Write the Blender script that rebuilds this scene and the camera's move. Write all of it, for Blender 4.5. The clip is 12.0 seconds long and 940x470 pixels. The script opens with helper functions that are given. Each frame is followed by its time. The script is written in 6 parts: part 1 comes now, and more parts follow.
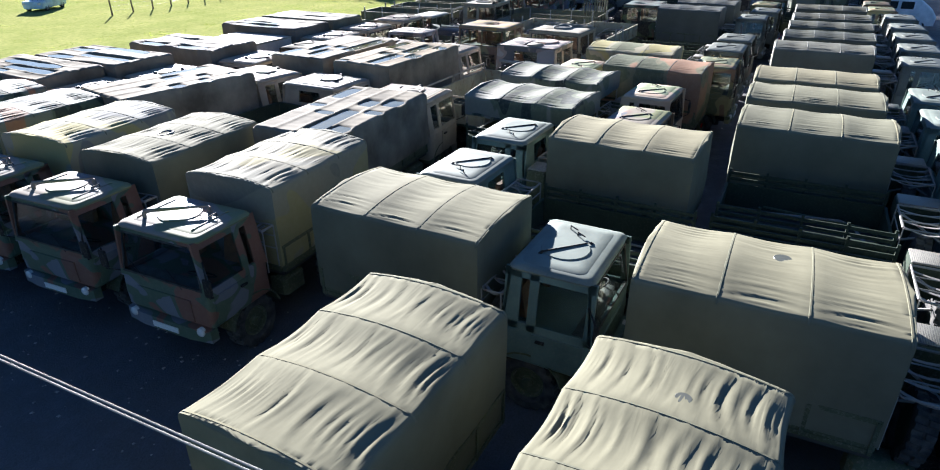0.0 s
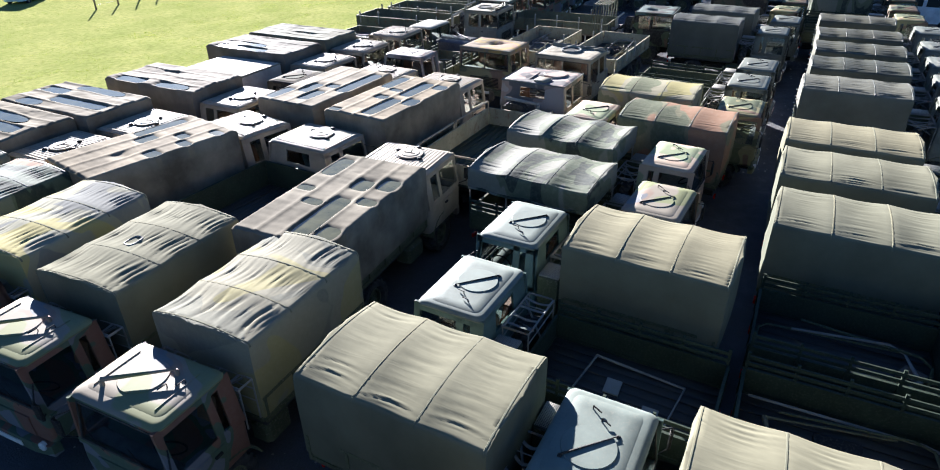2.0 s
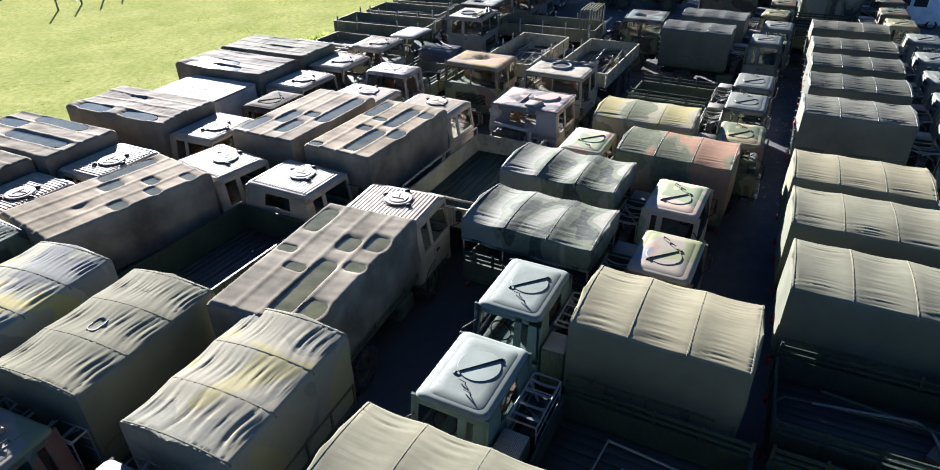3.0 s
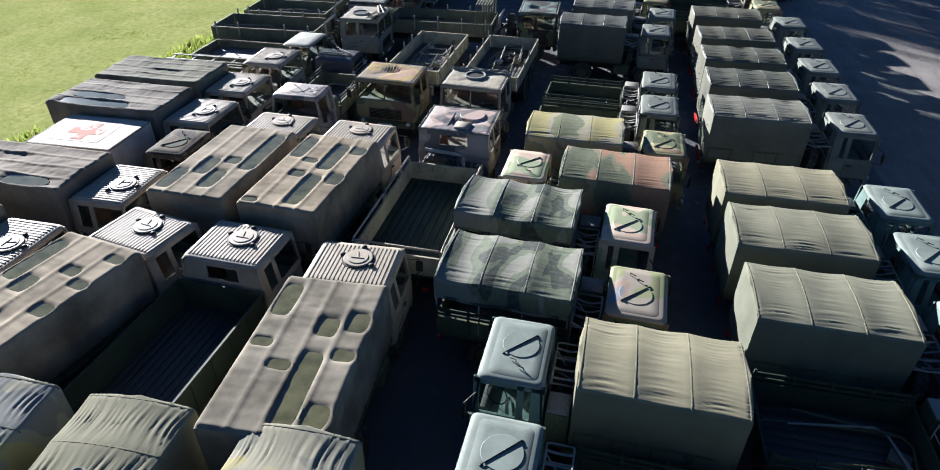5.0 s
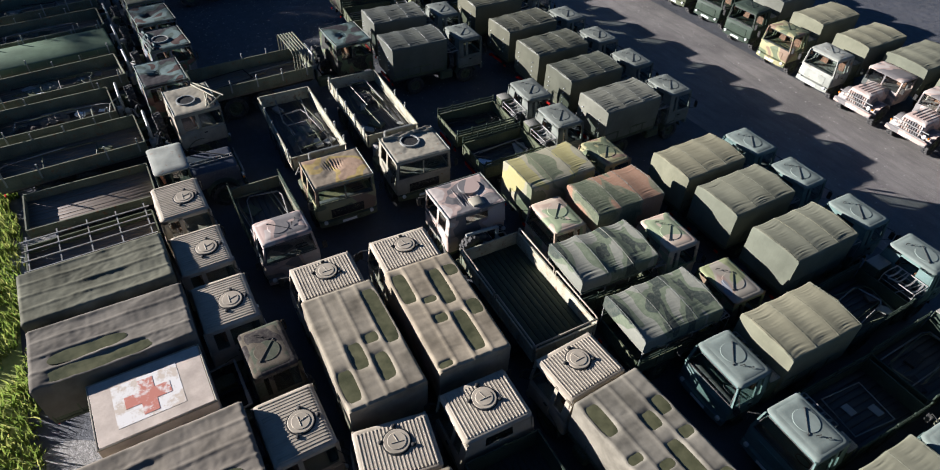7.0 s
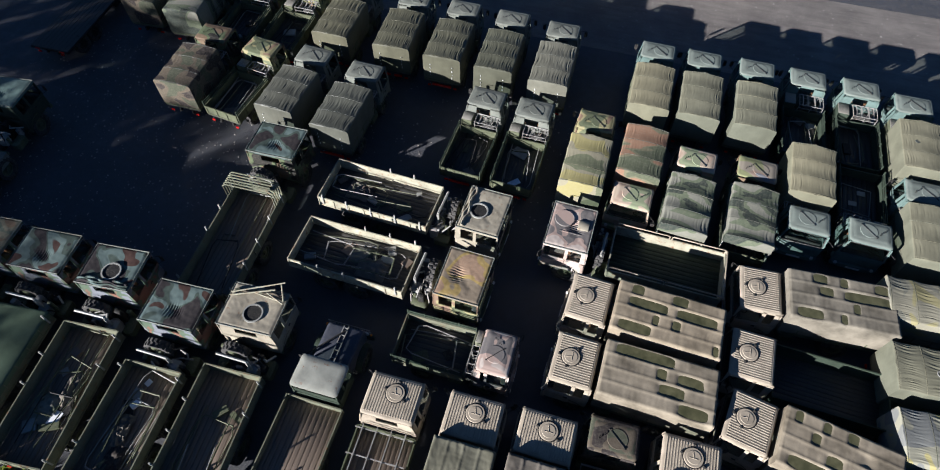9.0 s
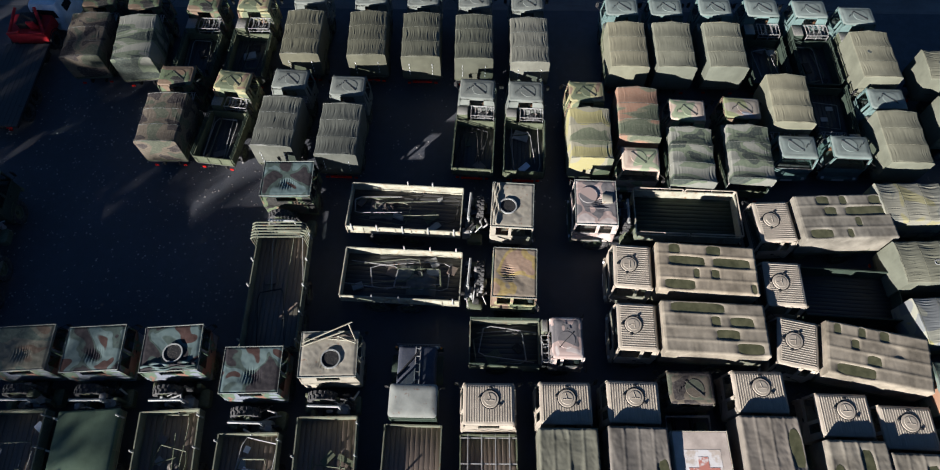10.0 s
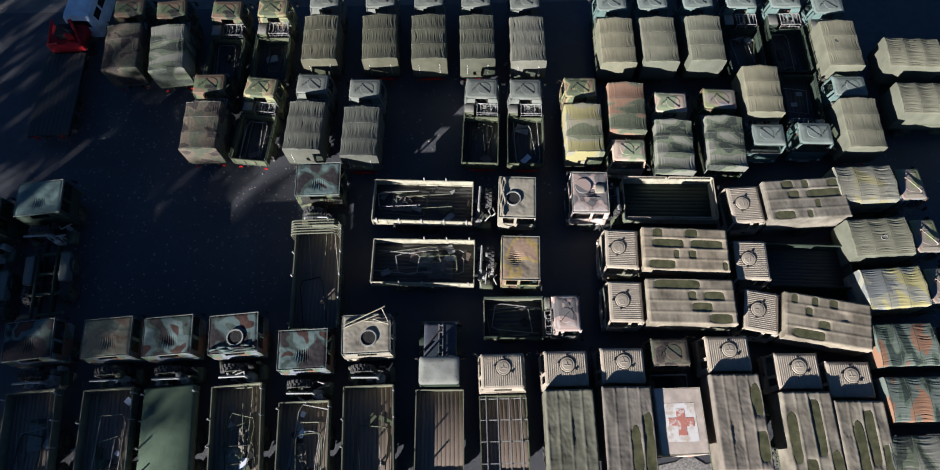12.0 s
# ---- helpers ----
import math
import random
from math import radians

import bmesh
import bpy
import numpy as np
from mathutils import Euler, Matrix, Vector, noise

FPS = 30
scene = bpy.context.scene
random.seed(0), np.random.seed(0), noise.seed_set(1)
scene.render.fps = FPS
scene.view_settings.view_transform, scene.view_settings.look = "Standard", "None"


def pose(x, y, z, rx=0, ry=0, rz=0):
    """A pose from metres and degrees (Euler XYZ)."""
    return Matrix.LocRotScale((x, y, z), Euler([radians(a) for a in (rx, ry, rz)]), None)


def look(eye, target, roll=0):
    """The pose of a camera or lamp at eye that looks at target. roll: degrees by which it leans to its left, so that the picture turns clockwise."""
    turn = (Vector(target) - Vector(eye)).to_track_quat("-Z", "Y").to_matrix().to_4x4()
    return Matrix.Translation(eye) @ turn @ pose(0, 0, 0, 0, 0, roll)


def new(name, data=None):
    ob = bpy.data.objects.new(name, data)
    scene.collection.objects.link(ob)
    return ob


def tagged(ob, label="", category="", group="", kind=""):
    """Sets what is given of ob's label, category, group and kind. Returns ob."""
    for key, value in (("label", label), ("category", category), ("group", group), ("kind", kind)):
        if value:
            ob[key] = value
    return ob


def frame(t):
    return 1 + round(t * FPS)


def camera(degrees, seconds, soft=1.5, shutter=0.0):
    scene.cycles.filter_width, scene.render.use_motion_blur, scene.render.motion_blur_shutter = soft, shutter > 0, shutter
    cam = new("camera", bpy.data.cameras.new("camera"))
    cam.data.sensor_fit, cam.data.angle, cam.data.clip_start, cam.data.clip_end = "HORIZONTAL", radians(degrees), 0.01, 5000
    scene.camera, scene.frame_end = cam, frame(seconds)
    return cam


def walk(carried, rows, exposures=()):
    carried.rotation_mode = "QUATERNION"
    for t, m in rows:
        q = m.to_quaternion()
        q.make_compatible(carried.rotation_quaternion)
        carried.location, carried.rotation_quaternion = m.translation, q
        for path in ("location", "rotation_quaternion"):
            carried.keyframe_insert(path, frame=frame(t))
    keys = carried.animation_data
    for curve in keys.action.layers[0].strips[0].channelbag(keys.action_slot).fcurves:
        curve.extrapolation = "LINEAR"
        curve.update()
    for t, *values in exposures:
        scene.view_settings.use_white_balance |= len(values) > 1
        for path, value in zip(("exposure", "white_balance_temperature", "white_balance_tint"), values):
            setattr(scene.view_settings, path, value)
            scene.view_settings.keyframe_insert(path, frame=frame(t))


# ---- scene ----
cam = camera(73.4, 12.0, 1.05)
EXPOSURES = [(0, 3.2, 5280, 14), (3, 3.08, 5330, 15), (5, 2.66, 5200, 13), (7, 2.15, 5330, 14), (9, 1.97, 5320, 14), (12, 1.97, 5320, 14)]
PATH = [
    (0, (30.382, 12.2, 7.114), (28.781, 11.406, 6.217), -0.4),
    (0.5, (29.813, 12.011, 7.578), (28.223, 11.222, 6.656), -0.5),
    (1, (29.212, 11.694, 8.096), (27.635, 10.91, 7.148), -0.5),
    (1.5, (28.641, 11.347, 8.643), (27.076, 10.568, 7.671), -0.5),
    (2, (27.959, 10.937, 9.132), (26.405, 10.163, 8.14), -0.6),
    (2.5, (27.28, 10.546, 9.595), (25.732, 9.789, 8.58), -0.6),
    (3, (26.548, 9.91, 10.087), (24.992, 9.203, 9.049), -0.5),
    (3.2, (26.229, 9.679, 10.2), (24.67, 8.989, 9.155), -0.8),
    (4.8, (25.697, 7.899, 11.577), (24.099, 7.471, 10.453), 0.5),
    (5, (25.903, 7.486, 11.791), (24.291, 7.162, 10.652), 0.3),
    (5.5, (26.449, 5.275, 13.14), (24.843, 5.272, 11.948), 1.3),
    (6, (25.466, 1.259, 14.744), (23.921, 1.545, 13.506), 1.6),
    (6.5, (24.024, -2.725, 16.336), (22.607, -2.172, 15.038), 2.1),
    (7, (22.23, -6.488, 18.021), (20.989, -5.713, 16.658), 2.5),
    (7.2, (21.226, -7.978, 18.475), (20.049, -7.144, 17.089), 2.6),
    (8.8, (7.765, -13.148, 25.536), (7.392, -12.078, 23.888), 0.9),
    (9, (6.073, -13.302, 25.929), (5.784, -12.237, 24.261), 0.6),
    (9.5, (2.338, -12.895, 27.454), (2.238, -11.902, 25.721), -0.7),
    (10, (0.572, -12.061, 28.428), (0.555, -11.137, 26.654), -0.2),
    (10.5, (-0.339, -11.444, 29.44), (-0.329, -10.581, 27.636), -0.6),
    (11, (-0.58, -11.176, 30.837), (-0.578, -10.376, 29.004), -1.1),
    (11.5, (-0.404, -11.27, 32.506), (-0.408, -10.513, 30.655), -1.5),
    (12, (-0.082, -11.425, 33.634), (-0.093, -10.689, 31.775), -1.9),
]
walk(cam, [(t, look(e, g, r)) for t, e, g, r in PATH], EXPOSURES)

# ---- light ----
SUN_AZ = math.radians(227)      # compass of the sun seen from above, from +x counter-clockwise
SUN_EL = math.radians(14.7)
world = bpy.data.worlds.new("sky")
scene.world = world
world.use_nodes = True
wn = world.node_tree
wn.nodes.clear()
sky = wn.nodes.new("ShaderNodeTexSky")
sky.sky_type = "NISHITA"
sky.sun_disc = False
sky.sun_elevation = SUN_EL
sky.sun_rotation = math.pi / 2 - SUN_AZ
sky.altitude = 50
sky.dust_density = 0.5
sky.ozone_density = 5.0
bg = wn.nodes.new("ShaderNodeBackground")
bg.inputs["Strength"].default_value = 0.0145
wo = wn.nodes.new("ShaderNodeOutputWorld")
wn.links.new(sky.outputs[0], bg.inputs["Color"])
wn.links.new(bg.outputs[0], wo.inputs["Surface"])
sun_data = bpy.data.lights.new("sun", "SUN")
sun_data.energy = 4.2
sun_data.angle = radians(0.5)
sun_data.color = (1.0, 0.875, 0.71)
sun = new("sun", sun_data)
sun_dir = Vector((math.cos(SUN_AZ) * math.cos(SUN_EL), math.sin(SUN_AZ) * math.cos(SUN_EL), math.sin(SUN_EL)))
sun.matrix_world = look(sun_dir * 80, (0, 0, 0))


# ---- materials ----
def material(name, rough=0.6, metal=0.0):
    m = bpy.data.materials.new(name)
    m.use_nodes = True
    nt = m.node_tree
    b = nt.nodes["Principled BSDF"]
    b.inputs["Roughness"].default_value = rough
    b.inputs["Metallic"].default_value = metal
    return m, nt, b


def coords(nt, scale=1.0, stretch=(1, 1, 1), shift=True):
    """Object coordinates, shifted by each object's own random number."""
    tc = nt.nodes.new("ShaderNodeTexCoord")
    mp = nt.nodes.new("ShaderNodeMapping")
    mp.inputs["Scale"].default_value = [scale * v for v in stretch]
    nt.links.new(tc.outputs["Object"], mp.inputs["Vector"])
    if shift:
        oi = nt.nodes.new("ShaderNodeObjectInfo")
        ml = nt.nodes.new("ShaderNodeMath")
        ml.operation = "MULTIPLY"
        ml.inputs[1].default_value = 37.0
        nt.links.new(oi.outputs["Random"], ml.inputs[0])
        nt.links.new(ml.outputs[0], mp.inputs["Location"])
    return mp.outputs[0]


def noise_node(nt, vec, scale, detail=4.0, rough=0.55, dist=0.0):
    n = nt.nodes.new("ShaderNodeTexNoise")
    n.inputs["Scale"].default_value = scale
    n.inputs["Detail"].default_value = detail
    n.inputs["Roughness"].default_value = rough
    n.inputs["Distortion"].default_value = dist
    nt.links.new(vec, n.inputs["Vector"])
    return n.outputs["Fac"]


def ramp(nt, fac, stops, constant=False):
    r = nt.nodes.new("ShaderNodeValToRGB")
    if constant:
        r.color_ramp.interpolation = "CONSTANT"
    e = r.color_ramp.elements
    while len(e) < len(stops):
        e.new(0.5)
    for k, (p, c) in zip(e, stops):
        k.position = p
        k.color = (*c, 1) if len(c) == 3 else c
    nt.links.new(fac, r.inputs[0])
    return r.outputs[0]


def mixc(nt, fac, a, b, mode="MIX"):
    m = nt.nodes.new("ShaderNodeMix")
    m.data_type = "RGBA"
    m.blend_type = mode
    for sock, v in ((m.inputs[0], fac), (m.inputs[6], a), (m.inputs[7], b)):
        if isinstance(v, (int, float)):
            sock.default_value = v
        elif isinstance(v, tuple):
            sock.default_value = (*v, 1) if len(v) == 3 else v
        else:
            nt.links.new(v, sock)
    return m.outputs[2]


def bump(nt, b, height, strength=0.3, distance=0.02):
    n = nt.nodes.new("ShaderNodeBump")
    n.inputs["Strength"].default_value = strength
    n.inputs["Distance"].default_value = distance
    nt.links.new(height, n.inputs["Height"])
    nt.links.new(n.outputs[0], b.inputs["Normal"])


def worn_paint(name, base, dust=(0.30, 0.27, 0.21), rough=0.5, amount=0.5, rust=0.0):
    m, nt, b = material(name, rough)
    b.inputs["Specular IOR Level"].default_value = 0.12
    v = coords(nt)
    big = noise_node(nt, v, 1.3, 5, 0.6)
    fine = noise_node(nt, v, 22, 4, 0.7)
    dark = tuple(c * 0.72 for c in base)
    light = tuple(min(1, c * 1.22) for c in base)
    col = mixc(nt, ramp(nt, big, [(0.3, (0, 0, 0)), (0.7, (1, 1, 1))]), dark, light)
    col = mixc(nt, ramp(nt, fine, [(0.5, (0, 0, 0)), (0.78, (amount, amount, amount))]), col, dust)
    if rust:
        rn = noise_node(nt, v, 4.5, 6, 0.75)
        col = mixc(nt, ramp(nt, rn, [(0.62 - rust * 0.1, (0, 0, 0)), (0.7, (1, 1, 1))]), col, (0.16, 0.07, 0.03))
    nt.links.new(col, b.inputs["Base Color"])
    rr = ramp(nt, fine, [(0.3, (rough - 0.12,) * 3), (0.75, (min(1, rough + 0.25),) * 3)])
    nt.links.new(rr, b.inputs["Roughness"])
    bump(nt, b, fine, 0.08, 0.004)
    return m


def creases(nt, b, stretch, folds):
    """Broad soft folds with finer, sharper creases running along them."""
    broad = noise_node(nt, coords(nt, 1, stretch), 1.3, 1.2, 0.35, 0.5)
    fine = noise_node(nt, coords(nt, 1, (stretch[0] * 2.6, stretch[1] * 1.3, stretch[2] * 1.6)), 1.3, 1.0, 0.4, 0.9)
    ridge = ramp(nt, fine, [(0.38, (0, 0, 0)), (0.5, (1, 1, 1)), (0.62, (0, 0, 0))])
    bump(nt, b, mixc(nt, 0.06, broad, ridge), folds * 0.5, 0.07)


def camo(name, colours, scale=0.55, rough=0.6, cloth=False, wear=0.22, stretch=(2.1, 0.5, 1.0), folds=0.26, last=0.555, pat=(1, 1, 1), gloss=0.05):
    m, nt, b = material(name, rough)
    v = coords(nt)
    n = noise_node(nt, coords(nt, 1, pat, cloth), scale * 1.5, 1.5, 0.45, 0.6)
    k = len(colours)
    cuts = [0.0] + [0.455 + 0.10 * i / max(1, k - 2) for i in range(k - 1)]
    cuts[-1] = last
    stops = [(0.0, colours[0])]
    for c, before, after in zip(cuts[1:], colours, colours[1:]):
        stops += [(c - 0.006, before), (c + 0.006, after)]
    col = ramp(nt, n, stops)
    fine = noise_node(nt, v, 9, 6, 0.7)
    col = mixc(nt, ramp(nt, fine, [(0.45, (0, 0, 0)), (0.8, (wear, wear, wear))]), col, (0.33, 0.30, 0.23))
    nt.links.new(col, b.inputs["Base Color"])
    if cloth:
        b.inputs["Specular IOR Level"].default_value = gloss
        creases(nt, b, stretch, folds)
    else:
        b.inputs["Specular IOR Level"].default_value = 0.14
        bump(nt, b, fine, 0.06, 0.004)
    return m


def canvas(name, base, stain=0.55, rough=0.9, stretch=(2.1, 0.5, 1.0), folds=0.26, gloss=0.06, lightened=None):
    """Weathered cotton tarpaulin: weave, creases across the bows, damp stains."""
    m, nt, b = material(name, rough)
    b.inputs["Specular IOR Level"].default_value = gloss
    v = coords(nt)
    big = noise_node(nt, v, 0.9, 6, 0.6)
    streak = noise_node(nt, coords(nt, 1, (7, 0.6, 0.8)), 1.2, 5, 0.65)
    col = mixc(nt, ramp(nt, big, [(0.32, (0, 0, 0)), (0.7, (1, 1, 1))]), tuple(c * stain for c in base), tuple(min(1, c * 1.12) for c in base))
    col = mixc(nt, ramp(nt, streak, [(0.5, (0, 0, 0)), (0.85, (0.28, 0.28, 0.28))]), col, tuple(c * 0.5 for c in base))
    # sunlight put into the colour: faces that point up come out paler
    if lightened:
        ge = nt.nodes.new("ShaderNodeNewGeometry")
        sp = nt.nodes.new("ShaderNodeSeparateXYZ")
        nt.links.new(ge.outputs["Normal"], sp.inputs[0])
        col = mixc(nt, 1.0, col, ramp(nt, sp.outputs["Z"], [(0.35, (1, 1, 1)), (0.9, lightened)]), "MULTIPLY")
    oi = nt.nodes.new("ShaderNodeObjectInfo")
    col = mixc(nt, 1.0, col, ramp(nt, oi.outputs["Random"], [(0, (0.82, 0.84, 0.86)), (1, (1.12, 1.06, 0.98))]), "MULTIPLY")
    nt.links.new(col, b.inputs["Base Color"])
    creases(nt, b, stretch, folds)
    return m


MAT = {}
MAT["teal"] = worn_paint("pale_green_paint", (0.148, 0.172, 0.150), rough=0.62, amount=0.25)
MAT["teal_body"] = worn_paint("teal_green_paint", (0.105, 0.152, 0.137), rough=0.4, amount=0.2)
MAT["olive"] = worn_paint("olive_paint", (0.075, 0.085, 0.05), rough=0.5)
MAT["grey_green"] = worn_paint("grey_green_paint", (0.13, 0.14, 0.12), rough=0.42)
MAT["sand"] = worn_paint("sand_grey_paint", (0.30, 0.258, 0.195), rough=0.6)
MAT["tan"] = worn_paint("tan_paint", (0.245, 0.222, 0.168), rough=0.6, rust=0.35)
MAT["roof_grey"] = worn_paint("faded_grey_green_roof_paint", (0.235, 0.24, 0.205), rough=0.65, amount=0.5, rust=0.4)
MAT["dark_green"] = worn_paint("dark_green_paint", (0.03, 0.042, 0.03), rough=0.5, amount=0.16)
MAT["cream"] = worn_paint("cream_board_paint", (0.29, 0.28, 0.205), rough=0.75, rust=0.95)
MAT["bed_green"] = worn_paint("faded_green_board_paint", (0.118, 0.125, 0.085), rough=0.7, rust=0.6)
MAT["white"] = worn_paint("white_paint", (0.72, 0.73, 0.74), rough=0.35, amount=0.2)
MAT["red"] = worn_paint("red_paint", (0.42, 0.02, 0.025), rough=0.4, amount=0.15)
MAT["blue_car"] = worn_paint("pale_blue_car_paint", (0.40, 0.55, 0.66), rough=0.25, amount=0.05)
MAT["black"] = worn_paint("black_chassis_paint", (0.018, 0.018, 0.018), rough=0.6, amount=0.35)
MAT["steel"] = worn_paint("worn_steel", (0.22, 0.215, 0.20), rough=0.45, amount=0.4, rust=0.5)
MAT["pale_steel"] = worn_paint("galvanised_steel", (0.27, 0.27, 0.245), rough=0.4, amount=0.3)
MAT["camo"] = camo("three_tone_camouflage_paint", [(0.02, 0.02, 0.018), (0.075, 0.095, 0.05), (0.125, 0.088, 0.056)], 0.6)
MAT["camo_pale"] = camo("faded_camouflage_paint", [(0.22, 0.25, 0.15), (0.38, 0.31, 0.23), (0.36, 0.27, 0.20)], 0.7)
MAT["camo_pink"] = camo("bleached_camouflage_paint", [(0.13, 0.12, 0.115), (0.33, 0.25, 0.21), (0.40, 0.345, 0.30)], 0.7)
MAT["camo_yellow"] = camo("ochre_camouflage_paint", [(0.10, 0.115, 0.065), (0.235, 0.215, 0.11), (0.175, 0.12, 0.08)], 0.7)
MAT["camo_blue"] = camo("grey_blue_camouflage_paint", [(0.14, 0.15, 0.17), (0.075, 0.105, 0.07), (0.16, 0.085, 0.06)], 0.85, wear=0.12)
MAT["roof_green"] = camo("camouflage_canvas_roof", [(0.024, 0.021, 0.022), (0.045, 0.062, 0.052), (0.088, 0.12, 0.112), (0.046, 0.026, 0.021)], 0.5, 0.8, True, 0.06, last=0.61, stretch=(1.4, 1.4, 1.4), folds=0.22, gloss=0.14)
MAT["roof_cream"] = camo("cream_and_grey_camouflage_paint", [(0.145, 0.15, 0.16), (0.215, 0.162, 0.125), (0.22, 0.195, 0.152), (0.175, 0.185, 0.095)], 0.55, wear=0.08, last=0.575)
MAT["slate_paint"] = worn_paint("dark_slate_paint", (0.05, 0.055, 0.07), rough=0.38, amount=0.3)
MAT["roof_tan"] = camo("tan_canvas_roof", [(0.072, 0.09, 0.07), (0.125, 0.12, 0.086), (0.115, 0.083, 0.056)], 0.42, 0.85, True, stretch=(1.4, 1.4, 1.4), folds=0.22)
MAT["roof_ochre"] = camo("ochre_canvas_roof", [(0.19, 0.155, 0.11), (0.27, 0.20, 0.075), (0.24, 0.165, 0.11)], 0.6, 0.85, True, stretch=(1.4, 1.4, 1.4), folds=0.5)
# khaki cloth with the sun's brightness on its top painted in
MAT["tarp_khaki"] = canvas("khaki_tarpaulin", (0.130, 0.134, 0.098), 0.78, lightened=(1.40, 1.33, 1.28))
MAT["tarp_olive"] = canvas("olive_tarpaulin", (0.088, 0.089, 0.062), 0.7, 0.5, gloss=0.28)
MAT["tarp_slate"] = canvas("slate_green_tarpaulin", (0.084, 0.089, 0.074), 0.7, 0.5, gloss=0.28)
MAT["tarp_grey"] = canvas("grey_green_tarpaulin", (0.125, 0.13, 0.108), 0.7, 0.55, gloss=0.18)
MAT["tarp_beige"] = canvas("beige_vinyl_tarpaulin", (0.255, 0.226, 0.172), 0.42, 0.8, (1.6, 1.6, 1), 0.10, 0.014)
MAT["tarp_taupe"] = canvas("grey_brown_vinyl_tarpaulin", (0.172, 0.158, 0.134), 0.55, 0.8, (1.6, 1.6, 1), 0.18, 0.014)
MAT["tarp_green"] = canvas("smooth_green_tarpaulin", (0.11, 0.148, 0.095), 0.7, 0.6, (3, 2, 2), 0.15)
MAT["tarp_camo"] = camo("camouflage_tarpaulin", [(0.034, 0.042, 0.034), (0.092, 0.108, 0.07), (0.155, 0.155, 0.125)], 0.62, 0.7, True, pat=(0.6, 1.35, 0.6), last=0.54, gloss=0.14)
MAT["tarp_rust"] = camo("brown_camouflage_tarpaulin", [(0.08, 0.09, 0.058), (0.13, 0.125, 0.08), (0.205, 0.125, 0.08)], 0.5, 0.85, True, pat=(0.7, 1.15, 0.7), last=0.50)
MAT["tarp_vivid"] = camo("green_and_orange_camouflage_tarpaulin", [(0.028, 0.04, 0.034), (0.075, 0.10, 0.07), (0.12, 0.14, 0.115), (0.21, 0.118, 0.07)], 0.6, 0.75, True, 0.1, last=0.595, pat=(0.5, 1.4, 0.5), gloss=0.12)
MAT["tarp_stripe"] = camo("grey_tarpaulin_with_yellow_streaks", [(0.15, 0.155, 0.145), (0.23, 0.225, 0.17), (0.29, 0.262, 0.118)], 0.5, 0.85, True, 0.15, last=0.565)
MAT["tarp_moss"] = canvas("mossy_vinyl_tarpaulin", (0.155, 0.155, 0.118), 0.45, 0.8, (2.2, 1.6, 1), 0.22, 0.014)
MAT["tarp_ochre"] = camo("yellow_olive_camouflage_tarpaulin", [(0.25, 0.225, 0.10), (0.22, 0.205, 0.14), (0.12, 0.13, 0.08)], 0.5, 0.85, True, pat=(0.75, 1.1, 0.75))
MAT["tarp_yellow"] = camo("khaki_tarpaulin_with_yellow", [(0.145, 0.145, 0.115), (0.195, 0.186, 0.138), (0.22, 0.202, 0.105)], 0.45, 0.85, True, last=0.60)
MAT["tarp_dark"] = camo("dark_camouflage_tarpaulin", [(0.035, 0.03, 0.028), (0.09, 0.075, 0.055), (0.06, 0.065, 0.045)], 0.6, 0.9, True)

m, nt, b = material("tyre_rubber", 0.9)
v = coords(nt)
nt.links.new(ramp(nt, noise_node(nt, v, 7, 5), [(0.35, (0.015, 0.015, 0.015)), (0.75, (0.075, 0.07, 0.062))]), b.inputs["Base Color"])
MAT["rubber"] = m
m, nt, b = material("perforated_steel_mesh", 0.5)
vo = nt.nodes.new("ShaderNodeTexVoronoi")
vo.inputs["Scale"].default_value = 34
vo.inputs["Randomness"].default_value = 0.15
nt.links.new(coords(nt), vo.inputs["Vector"])
nt.links.new(ramp(nt, vo.outputs["Distance"], [(0.28, (0.04, 0.04, 0.036)), (0.42, (0.20, 0.19, 0.16))]), b.inputs["Base Color"])
bump(nt, b, vo.outputs["Distance"], 0.5, 0.01)
MAT["mesh"] = m
m, nt, b = material("orange_brown_seat_vinyl", 0.7)
nt.links.new(ramp(nt, noise_node(nt, coords(nt), 5), [(0.3, (0.12, 0.06, 0.035)), (0.7, (0.26, 0.115, 0.055))]), b.inputs["Base Color"])
MAT["seat"] = m
m, nt, b = material("cab_interior", 0.9)
nt.links.new(ramp(nt, noise_node(nt, coords(nt), 5), [(0.3, (0.05, 0.055, 0.05)), (0.7, (0.11, 0.112, 0.10))]), b.inputs["Base Color"])
MAT["inside"] = m
m, nt, b = material("wet_planks", 0.55)
v = coords(nt, 1, (9, 0.7, 1))
g = noise_node(nt, v, 2.2, 6, 0.7)
isl = nt.nodes.new("ShaderNodeNewGeometry")
col = mixc(nt, g, (0.06, 0.049, 0.039), (0.23, 0.18, 0.135))
col = mixc(nt, 1.0, col, ramp(nt, isl.outputs["Random Per Island"], [(0, (0.55, 0.55, 0.58)), (1, (1.25, 1.2, 1.1))]), "MULTIPLY")
nt.links.new(col, b.inputs["Base Color"])
bump(nt, b, g, 0.3, 0.01)
MAT["wood"] = m
m, nt, b = material("dark_bed_floor", 0.6)
v = coords(nt, 1, (6, 1, 1))
g = noise_node(nt, v, 2.0, 6, 0.7)
isl = nt.nodes.new("ShaderNodeNewGeometry")
col = mixc(nt, g, (0.014, 0.016, 0.017), (0.055, 0.052, 0.046))
